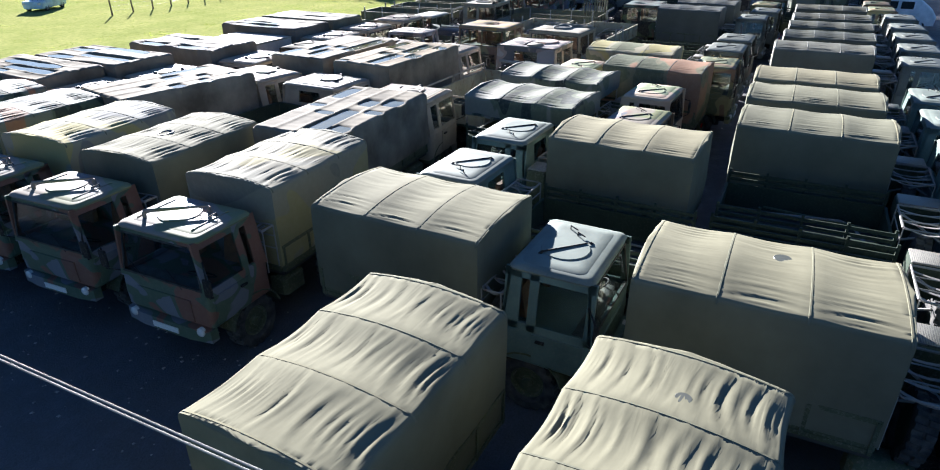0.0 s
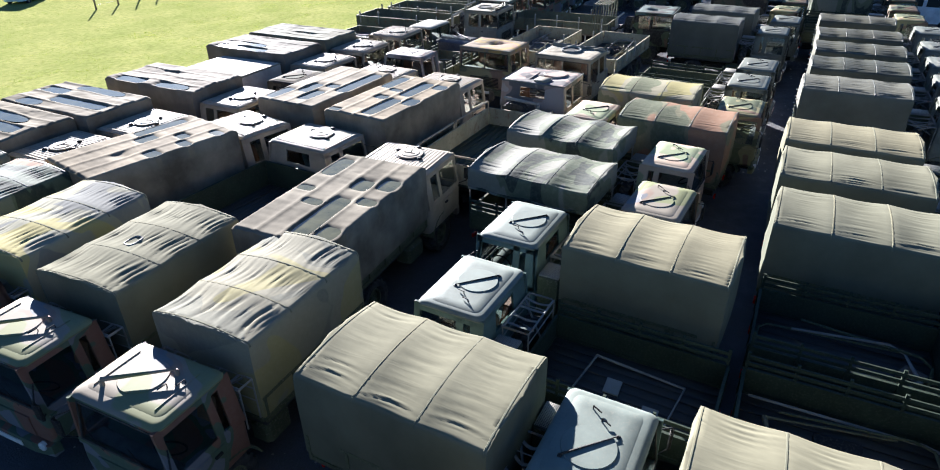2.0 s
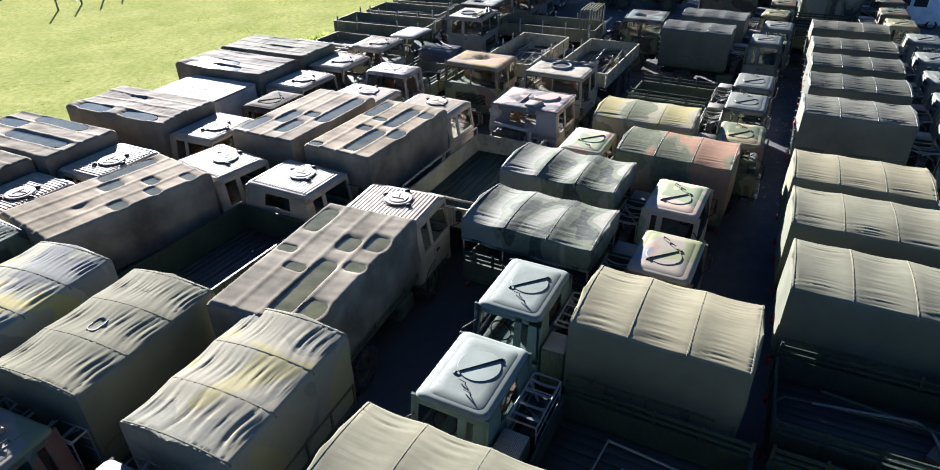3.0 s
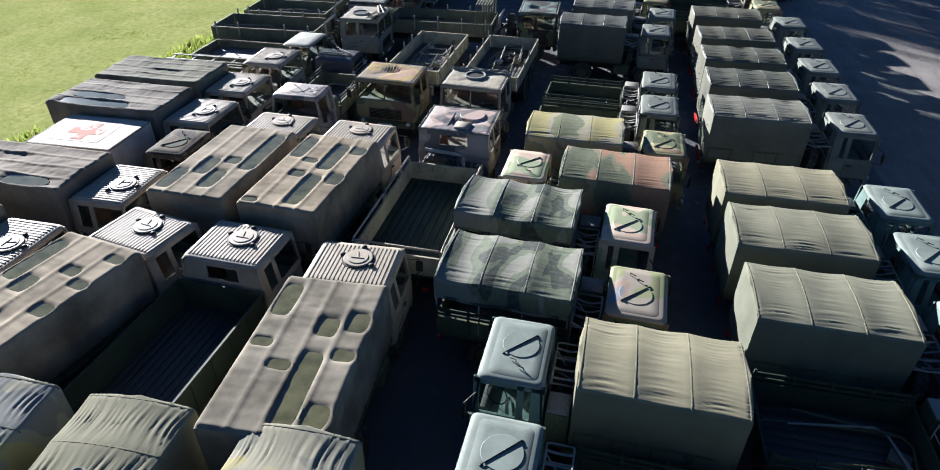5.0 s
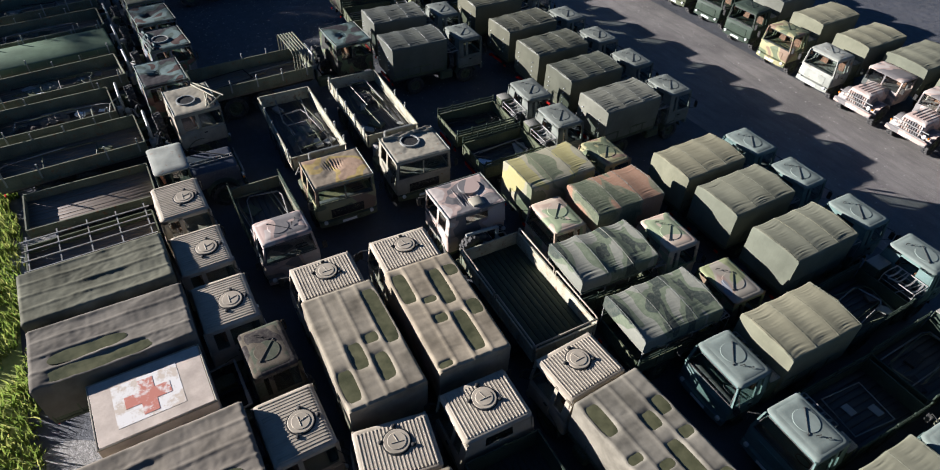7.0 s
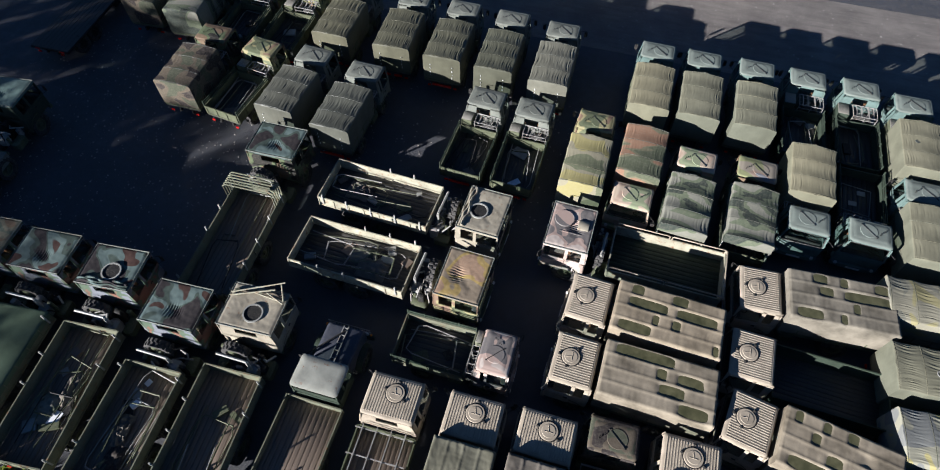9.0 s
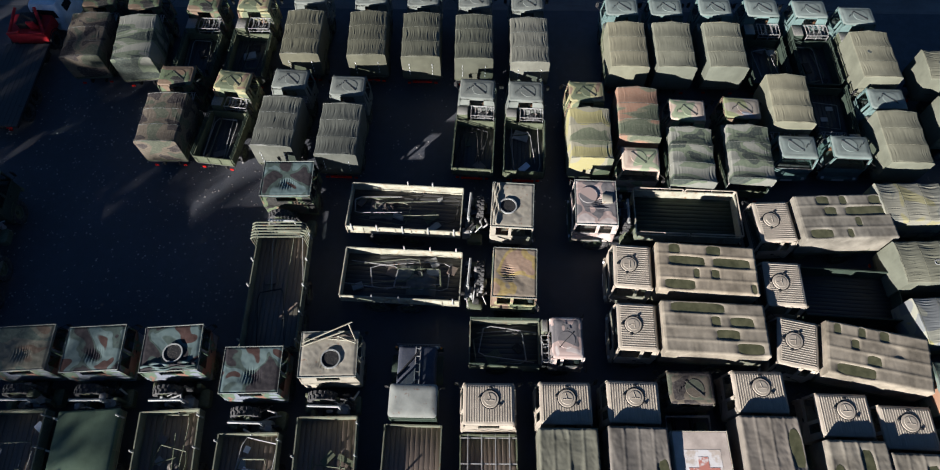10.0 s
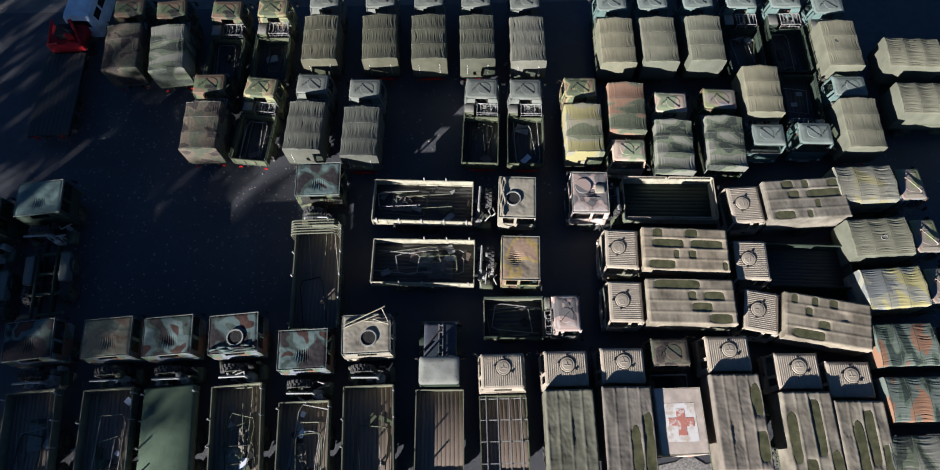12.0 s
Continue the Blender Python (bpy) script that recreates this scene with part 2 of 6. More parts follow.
col = mixc(nt, 1.0, col, ramp(nt, isl.outputs["Random Per Island"], [(0, (0.6, 0.6, 0.62)), (1, (1.3, 1.25, 1.15))]), "MULTIPLY")
nt.links.new(col, b.inputs["Base Color"])
bump(nt, b, g, 0.3, 0.01)
MAT["bed_floor"] = m
m, nt, b = material("glass", 0.02)
nt.nodes.remove(b)
tr = nt.nodes.new("ShaderNodeBsdfTransparent")
tr.inputs[0].default_value = (0.84, 0.87, 0.86, 1)
gl = nt.nodes.new("ShaderNodeBsdfGlossy")
gl.inputs["Roughness"].default_value = 0.03
lw = nt.nodes.new("ShaderNodeLayerWeight")
lw.inputs[0].default_value = 0.5
pw = nt.nodes.new("ShaderNodeMath")
pw.operation = "POWER"
pw.inputs[1].default_value = 5.0
nt.links.new(lw.outputs["Facing"], pw.inputs[0])
fr = nt.nodes.new("ShaderNodeMath")
fr.operation = "MULTIPLY_ADD"
fr.inputs[1].default_value = 0.95
fr.inputs[2].default_value = 0.045
nt.links.new(pw.outputs[0], fr.inputs[0])
mx = nt.nodes.new("ShaderNodeMixShader")
nt.links.new(fr.outputs[0], mx.inputs[0])
nt.links.new(tr.outputs[0], mx.inputs[1])
nt.links.new(gl.outputs[0], mx.inputs[2])
nt.links.new(mx.outputs[0], nt.nodes["Material Output"].inputs[0])
MAT["glass"] = m
m, nt, b = material("stagnant_water", 0.04)
b.inputs["IOR"].default_value = 1.65
nt.links.new(ramp(nt, noise_node(nt, coords(nt), 2.5, 4), [(0.3, (0.045, 0.046, 0.02)), (0.7, (0.105, 0.10, 0.05))]), b.inputs["Base Color"])
MAT["water"] = m
for nm, c, r in (("lamp_glass", (0.6, 0.6, 0.56), 0.12), ("red_lens", (0.45, 0.015, 0.01), 0.2), ("orange_lens", (0.6, 0.18, 0.01), 0.2), ("plate_white", (0.7, 0.7, 0.66), 0.5)):
    m, nt, b = material(nm, r)
    nt.links.new(ramp(nt, noise_node(nt, coords(nt), 30, 2), [(0.3, tuple(k * 0.8 for k in c)), (0.7, c)]), b.inputs["Base Color"])
    MAT[nm] = m

# yard: dark wet gravel, paler packed dirt on the far track
m, nt, b = material("yard_gravel", 0.85)
v = coords(nt, 1, (1, 1, 1), False)
g1 = noise_node(nt, v, 0.18, 5, 0.6)
g2 = noise_node(nt, v, 2.1, 6, 0.7)
g3 = noise_node(nt, v, 26, 3, 0.7)
vo = nt.nodes.new("ShaderNodeTexVoronoi")
vo.inputs["Scale"].default_value = 9
nt.links.new(v, vo.inputs["Vector"])
col = mixc(nt, ramp(nt, g1, [(0.35, (0, 0, 0)), (0.65, (1, 1, 1))]), (0.042, 0.047, 0.057), (0.070, 0.073, 0.083))
col = mixc(nt, ramp(nt, g2, [(0.4, (0, 0, 0)), (0.7, (0.7, 0.7, 0.7))]), col, (0.085, 0.083, 0.083))
col = mixc(nt, ramp(nt, g3, [(0.35, (0.5, 0.5, 0.5)), (0.6, (0, 0, 0))]), col, (0.03, 0.028, 0.026))
col = mixc(nt, ramp(nt, vo.outputs["Distance"], [(0.0, (0.35, 0.35, 0.35)), (0.07, (0, 0, 0))]), col, (0.20, 0.185, 0.165))
nt.links.new(col, b.inputs["Base Color"])
nt.links.new(ramp(nt, g2, [(0.3, (0.5,) * 3), (0.6, (0.9,) * 3)]), b.inputs["Roughness"])
hh = mixc(nt, 0.5, g3, g2)
bump(nt, b, hh, 0.6, 0.05)
MAT["yard"] = m
m, nt, b = material("meadow_soil", 0.9)
v = coords(nt, 1, (1, 1, 1), False)
g1 = noise_node(nt, v, 0.25, 6, 0.65)
g2 = noise_node(nt, v, 3.5, 5, 0.7)
col = mixc(nt, ramp(nt, g1, [(0.35, (0, 0, 0)), (0.65, (1, 1, 1))]), (0.24, 0.265, 0.085), (0.33, 0.33, 0.125))
col = mixc(nt, ramp(nt, g2, [(0.4, (0, 0, 0)), (0.75, (0.8, 0.8, 0.8))]), col, (0.13, 0.16, 0.045))
nt.links.new(col, b.inputs["Base Color"])
bump(nt, b, g2, 0.35, 0.08)
b.inputs["Specular IOR Level"].default_value = 0.0
MAT["meadow"] = m
m, nt, b = material("grass_blades", 0.8)
b.inputs["Specular IOR Level"].default_value = 0.0
isl = nt.nodes.new("ShaderNodeNewGeometry")
col = ramp(nt, isl.outputs["Random Per Island"], [(0, (0.12, 0.18, 0.03)), (0.6, (0.21, 0.26, 0.05)), (1, (0.34, 0.33, 0.10))])
nt.links.new(col, b.inputs["Base Color"])
tl = nt.nodes.new("ShaderNodeBsdfTranslucent")
nt.links.new(col, tl.inputs[0])
mx = nt.nodes.new("ShaderNodeMixShader")
mx.inputs[0].default_value = 0.5
nt.links.new(b.outputs[0], mx.inputs[1])
nt.links.new(tl.outputs[0], mx.inputs[2])
nt.links.new(mx.outputs[0], nt.nodes["Material Output"].inputs[0])
MAT["grass"] = m
m, nt, b = material("pale_gravel", 0.9)
v = coords(nt, 1, (1, 1, 1), False)
nt.links.new(ramp(nt, noise_node(nt, v, 11, 5, 0.7), [(0.35, (0.12, 0.11, 0.095)), (0.65, (0.36, 0.34, 0.31))]), b.inputs["Base Color"])
bump(nt, b, noise_node(nt, v, 30, 3), 0.7, 0.03)
MAT["gravel"] = m

# packed pale dirt of the track
m, nt, b = material("packed_dirt", 0.9)
v = coords(nt, 1, (1, 1, 1), False)
g1 = noise_node(nt, v, 0.3, 6, 0.65)
g2 = noise_node(nt, coords(nt, 1, (0.25, 1.4, 1), False), 1.3, 6, 0.7)
g3 = noise_node(nt, v, 17, 4, 0.75)
col = mixc(nt, ramp(nt, g1, [(0.35, (0, 0, 0)), (0.65, (1, 1, 1))]), (0.105, 0.095, 0.085), (0.185, 0.167, 0.148))
col = mixc(nt, ramp(nt, g2, [(0.45, (0, 0, 0)), (0.7, (0.8, 0.8, 0.8))]), col, (0.085, 0.076, 0.068))
col = mixc(nt, ramp(nt, g3, [(0.55, (0, 0, 0)), (0.75, (0.8, 0.8, 0.8))]), col, (0.30, 0.285, 0.265))
nt.links.new(col, b.inputs["Base Color"])
bump(nt, b, mixc(nt, 0.5, g3, g2), 0.7, 0.05)
MAT["dirt"] = m
MAT["box_beige"] = worn_paint("beige_box_paint", (0.44, 0.37, 0.30), rough=0.8, amount=0.3)
MAT["glass_dark"] = worn_paint("dark_vehicle_glass", (0.012, 0.014, 0.016), rough=0.2, amount=0.1)
for nm, c, under in (("field_white", (0.60, 0.57, 0.52), (0.46, 0.39, 0.31)), ("cross_red", (0.40, 0.165, 0.12), (0.56, 0.50, 0.45))):
    m, nt, b = material(nm, 0.9)
    b.inputs["Specular IOR Level"].default_value = 0.1
    v = coords(nt)
    n1 = noise_node(nt, v, 2.2, 7, 0.75)
    nt.links.new(mixc(nt, ramp(nt, n1, [(0.5, (0, 0, 0)), (0.58, (1, 1, 1))]), c, under), b.inputs["Base Color"])
    bump(nt, b, n1, 0.2, 0.005)
    MAT[nm] = m

m, nt, b = material("bark", 0.9)
nt.links.new(ramp(nt, noise_node(nt, coords(nt, 1, (6, 6, 1)), 3, 5), [(0.3, (0.04, 0.03, 0.022)), (0.7, (0.13, 0.10, 0.075))]), b.inputs["Base Color"])
MAT["bark"] = m
m, nt, b = material("tree_leaves", 0.6)
isl = nt.nodes.new("ShaderNodeNewGeometry")
nt.links.new(ramp(nt, isl.outputs["Random Per Island"], [(0, (0.025, 0.045, 0.012)), (1, (0.08, 0.10, 0.03))]), b.inputs["Base Color"])
MAT["leaves"] = m

# ---- building blocks ----
def finish(bm, name, mat, smooth=40):
    me = bpy.data.meshes.new(name)
    bmesh.ops.recalc_face_normals(bm, faces=bm.faces)
    bm.to_mesh(me)
    bm.free()
    for p in me.polygons:
        p.use_smooth = True
    me.set_sharp_from_angle(angle=radians(smooth))
    me.materials.append(mat)
    return me


SHARED = {}


def shared(key, make, mat, smooth=40):
    """One mesh for all parts that are alike."""
    k = (key, mat.name)
    if k not in SHARED:
        bm = bmesh.new()
        make(bm)
        SHARED[k] = finish(bm, str(key[0] if isinstance(key, tuple) else key), mat, smooth)
    return SHARED[k]


def part(name, me, parent, label="", m=None):
    ob = new(name, me)
    ob.parent = parent
    if m is not None:
        ob.matrix_local = m
    return tagged(ob, label)


def fresh(name, make, mat, parent, label="", smooth=40, m=None):
    bm = bmesh.new()
    make(bm)
    return part(name, finish(bm, name, mat, smooth), parent, label, m)


def hexa(bm, pts):
    """A six-sided block from eight corners: four below, four above, both counter-clockwise."""
    v = [bm.verts.new(p) for p in pts]
    for f in ((3, 2, 1, 0), (4, 5, 6, 7), (0, 1, 5, 4), (1, 2, 6, 5), (2, 3, 7, 6), (3, 0, 4, 7)):
        bm.faces.new([v[i] for i in f])


def box(bm, x0, x1, y0, y1, z0, z1, c=0.0):
    """A block with its upper and upright edges taken off by c."""
    if c <= 0:
        hexa(bm, [(x0, y0, z0), (x1, y0, z0), (x1, y1, z0), (x0, y1, z0), (x0, y0, z1), (x1, y0, z1), (x1, y1, z1), (x0, y1, z1)])
        return
    rings = []
    for z, i in ((z0, 0), (z1 - c, 0), (z1, c)):
        a, b_, d, e = x0 + i, x1 - i, y0 + i, y1 - i
        k = c
        rings.append([bm.verts.new((x, y, z)) for x, y in ((a + k, d), (b_ - k, d), (b_, d + k), (b_, e - k), (b_ - k, e), (a + k, e), (a, e - k), (a, d + k))])
    for r, s in zip(rings, rings[1:]):
        for i in range(8):
            bm.faces.new((r[i], r[(i + 1) % 8], s[(i + 1) % 8], s[i]))
    bm.faces.new(rings[-1])
    bm.faces.new(rings[0][::-1])


def shell(bm, rings, n=3):
    """Rounded boxes laid one on the other: rows of z, half width, rear y, front y, corner radius."""
    rows = []
    for z, hw, y0, y1, r in rings:
        row = []
        for cx, cy, a0 in ((hw - r, y1 - r, 0), (-hw + r, y1 - r, 90), (-hw + r, y0 + r, 180), (hw - r, y0 + r, 270)):
            for k in range(n + 1):
                a = radians(a0 + 90 * k / n)
                row.append(bm.verts.new((cx + r * math.cos(a), cy + r * math.sin(a), z)))
        rows.append(row)
    m_ = len(rows[0])
    for r, s in zip(rows, rows[1:]):
        for i in range(m_):
            bm.faces.new((r[i], r[(i + 1) % m_], s[(i + 1) % m_], s[i]))
    bm.faces.new(rows[-1])
    bm.faces.new(rows[0][::-1])


def rod(bm, p, q, r, n=6):
    p, q = Vector(p), Vector(q)
    d = (q - p).normalized()
    u = d.orthogonal().normalized()
    w = d.cross(u)
    ring = lambda c: [bm.verts.new(c + (u * math.cos(6.2832 * k / n) + w * math.sin(6.2832 * k / n)) * r) for k in range(n)]
    a, b_ = ring(p), ring(q)
    for k in range(n):
        bm.faces.new((a[k], a[(k + 1) % n], b_[(k + 1) % n], b_[k]))
    bm.faces.new(a[::-1])
    bm.faces.new(b_)


def pipe(bm, pts, r, n=5):
    """One bent tube through the points."""
    pts = [Vector(p) for p in pts]
    side = None
    prev = None
    for i, p in enumerate(pts):
        d = (pts[min(i + 1, len(pts) - 1)] - pts[max(i - 1, 0)]).normalized()
        side = d.orthogonal().normalized() if side is None else (side - d * side.dot(d)).normalized()
        up = d.cross(side)
        k = r
        if 0 < i < len(pts) - 1:
            k = r / max(0.5, abs((pts[i + 1] - p).normalized().dot(d)))
        ring = [bm.verts.new(p + (side * math.cos(6.28319 * j / n) + up * math.sin(6.28319 * j / n)) * k) for j in range(n)]
        if prev:
            for j in range(n):
                bm.faces.new((prev[j], prev[(j + 1) % n], ring[(j + 1) % n], ring[j]))
        else:
            bm.faces.new(ring[::-1])
        prev = ring
    bm.faces.new(prev)


def disc(bm, c, r, z0, z1, n=24, lip=0.0):
    rows = [(r, z0), (r, z1 - lip), (r - lip, z1)] if lip else [(r, z0), (r, z1)]
    rr = [[bm.verts.new((c[0] + a * math.cos(6.28319 * k / n), c[1] + a * math.sin(6.28319 * k / n), z)) for k in range(n)] for a, z in rows]
    for s, t in zip(rr, rr[1:]):
        for k in range(n):
            bm.faces.new((s[k], s[(k + 1) % n], t[(k + 1) % n], t[k]))
    bm.faces.new(rr[-1])
    bm.faces.new(rr[0][::-1])


def lathe_x(bm, profile, n=20):
    """Turns rows of (x, radius) about the x axis."""
    rows = [[bm.verts.new((x, r * math.cos(6.28319 * k / n), r * math.sin(6.28319 * k / n))) for k in range(n)] for x, r in profile]
    for s, t in zip(rows, rows[1:]):
        for k in range(n):
            bm.faces.new((s[k], s[(k + 1) % n], t[(k + 1) % n], t[k]))
    bm.faces.new(rows[0][::-1])
    bm.faces.new(rows[-1])


def smooth_step(a, b_, x):
    t = min(1.0, max(0.0, (x - a) / (b_ - a)))
    return t * t * (3 - 2 * t)


# ---- wheels ----
def tyre_mesh(bm, r, w):
    """A tyre with a blocky cross-country tread, left and right blocks staggered."""
    n = 72
    prof = [(-0.30, 0.56, 0), (-0.5, 0.68, 0), (-0.5, 0.86, 0), (-0.49, 0.93, 1), (-0.46, 1.0, 1), (-0.06, 1.01, 1), (-0.02, 0.95, 0), (0.02, 0.95, 0), (0.06, 1.01, 2), (0.46, 1.0, 2), (0.49, 0.93, 2), (0.5, 0.86, 0), (0.5, 0.68, 0), (0.30, 0.56, 0)]
    rows = []
    for x, q, kind in prof:
        row = []
        for k in range(n):
            rr = q
            if kind and (k + (0 if kind == 1 else 2)) % 4 >= 2:
                rr = min(q, 0.93)
            a = 6.28319 * (k + (0.25 if k % 2 else -0.25)) / n
            row.append(bm.verts.new((x * w, rr * r * math.cos(a), rr * r * math.sin(a))))
        rows.append(row)
    for p, q in zip(rows, rows[1:]):
        for k in range(n):
            bm.faces.new((p[k], p[(k + 1) % n], q[(k + 1) % n], q[k]))


def rim_mesh(bm, r, w):
    lathe_x(bm, [(-w * 0.32, r * 0.57), (-w * 0.30, r * 0.50), (-w * 0.12, r * 0.46), (-w * 0.10, r * 0.2), (w * 0.22, r * 0.2), (w * 0.24, r * 0.16), (w * 0.42, r * 0.16), (w * 0.42, 0.02)], 18)
    lathe_x(bm, [(w * 0.10, r * 0.47), (w * 0.30, r * 0.50), (w * 0.32, r * 0.57), (w * 0.05, r * 0.57)], 18)


def wheel(parent, x, y, r, w, paint, name="wheel", m=None):
    hub = new(name)
    hub.parent = parent
    flip = Matrix.Rotation(math.pi, 4, "Z") if x < 0 else Matrix()
    hub.matrix_local = m if m is not None else Matrix.Translation((x, y, r)) @ flip
    part("tyre", shared(("tyre", r, w), lambda bm: tyre_mesh(bm, r, w), MAT["rubber"]), hub)
    part("rim", shared(("rim", r, w), lambda bm: rim_mesh(bm, r, w), MAT[paint]), hub)
    return hub


# ---- tarpaulins ----
def arch(a, ze, zc):
    """Height of the cloth at the share a of the half width: a shallow arch with a tight bend at the eaves."""
    z = zc - 0.105 * a * a
    if a > 0.94:
        t = (a - 0.94) / 0.06
        z -= (zc - 0.105 - ze) * (1 - math.sqrt(max(0.0, 1 - t * t)))
    return z


def hoop_tarp(bm, y0, y1, hw, zb, ze, zc, bows, rng, sag=0.035, flap=True, wrinkle=1.0):
    """Tarpaulin over hoops: upright sides, tight eaves, arched top that sinks and creases between the hoops."""
    nt_ = 92
    top = [math.sin(math.pi / 2 * (-1 + 2 * k / nt_)) * 0.6 + (-1 + 2 * k / nt_) * 0.4 for k in range(nt_ + 1)]
    ny = bows * 8
    off = rng.uniform(0, 100)
    lean = rng.uniform(-0.25, 0.25)
    run = 0.26 if wrinkle < 1.9 else 0.8
    rows = []
    for j in range(ny + 1):
        s = j / ny
        y = y0 + (y1 - y0) * s
        ph = (s * bows) % 1.0
        bay = min(bows - 1, int(s * bows - 1e-9))
        dip = math.sin(math.pi * ph) ** 1.15 if 0 < ph and 0 < j < ny else 0.0
        deep = 0.7 + 0.6 * noise.noise(Vector((bay * 3.1 + off, 0.5, 2)))
        row = []
        for k in range(5):
            z = zb + (ze - zb) * k / 5
            wv = noise.noise(Vector((y * 1.3 + off, z * 0.5, -3))) * 0.03 + 0.014 * noise.noise(Vector((y * 5 + z * 1.5 + off, z * 0.8, 13)))
            row.append((-hw + 0.03 * dip * (k / 5) + wv, y, z))
        for u in top:
            x = hw * u
            a = abs(u)
            z = arch(a, ze, zc)
            z -= sag * deep * dip * (1.25 - 0.35 * a)
            bow = a + 0.10 * dip
            crease = noise.noise(Vector((bow * 11 + (3.7 if u > 0 else 0) + off, s * bows * run + lean * u * 3, bay * 0.9)))
            fine = noise.noise(Vector((bow * 21 + u * 3 + off, s * bows * run * 1.2 + lean * u * 3, bay * 0.8 + 9)))
            slack = max(smooth_step(0.25, 0.85, a), 0.55 * smooth_step(1.2, 1.7, wrinkle)) * (0.35 + 0.9 * abs(noise.noise(Vector((bay * 1.9 + off, u * 2, 4)))))
            z += wrinkle * (0.025 * (0.28 - abs(crease)) * (0.12 + slack) + 0.016 * fine * (0.3 + slack)) * (0.25 + dip) * (1 - 0.65 * smooth_step(0.80, 0.96, a))
            row.append((x * (1 - 0.022 * dip * a), y, z))
        for k in range(4, -1, -1):
            z = zb + (ze - zb) * k / 5
            wv = noise.noise(Vector((y * 1.3 + off, z * 0.5, 9))) * 0.03 + 0.014 * noise.noise(Vector((y * 5 - z * 1.5 + off, z * 0.8, 17)))
            row.append((hw - 0.03 * dip * (k / 5) + wv, y, z))
        rows.append([bm.verts.new(p) for p in row])
    n = len(rows[0])
    for r, s in zip(rows, rows[1:]):
        for i in range(n - 1):
            bm.faces.new((r[i], r[i + 1], s[i + 1], s[i]))
    # closed ends: a ladder of cloth between matching points of the hoop, loose at the rear
    for row, out in ((rows[0], -1), (rows[-1], 1)):
        m_ = n // 2
        cols = 6
        prev = None
        for i in range(m_):
            a, b_ = row[i].co, row[n - 1 - i].co
            if (a - b_).length < 1e-4:
                break
            line = [row[i]]
            for c in range(1, cols):
                p = a.lerp(b_, c / cols)
                bulge = 0.05 * math.sin(math.pi * c / cols) + 0.03 * noise.noise(Vector((p.x * 4 + off, p.z * 2, out * 5)))
                if out < 0 and flap:
                    bulge += 0.05 * (1 - (p.z - zb) / (zc - zb))
                line.append(bm.verts.new((p.x, p.y + out * bulge * min(1, i / 2 + 0.3), p.z)))
            line.append(row[n - 1 - i])
            if prev:
                for c in range(cols):
                    bm.faces.new((prev[c], prev[c + 1], line[c + 1], line[c]))
            prev = line
        if prev:
            cap = prev + [row[k] for k in range(n - 1 - (i if i < m_ and n - 1 - 2 * i > 0 else m_ - 1) - 1, m_ - 1, -1)]
            cap = list(dict.fromkeys(cap))
            if len(cap) > 2:
                try:
                    bm.faces.new(cap)
                except ValueError:
                    pass


def seam_mesh(bm, y, hw, ze, zc, r=0.0015):
    """The welt of cloth that lies over one hoop."""
    prev = None
    for k in range(21):
        u = math.sin(math.pi / 2 * (-1 + 2 * k / 20))
        a = abs(u)
        z = arch(a, ze, zc) + 0.002
        row = [bm.verts.new((hw * u * 1.004, y + d, z + h)) for d, h in ((-0.017, -0.008), (-0.010, r), (0.010, r), (0.017, -0.008))]
        if prev:
            for i in range(3):
                bm.faces.new((prev[i], prev[i + 1], row[i + 1], row[i]))
        prev = row


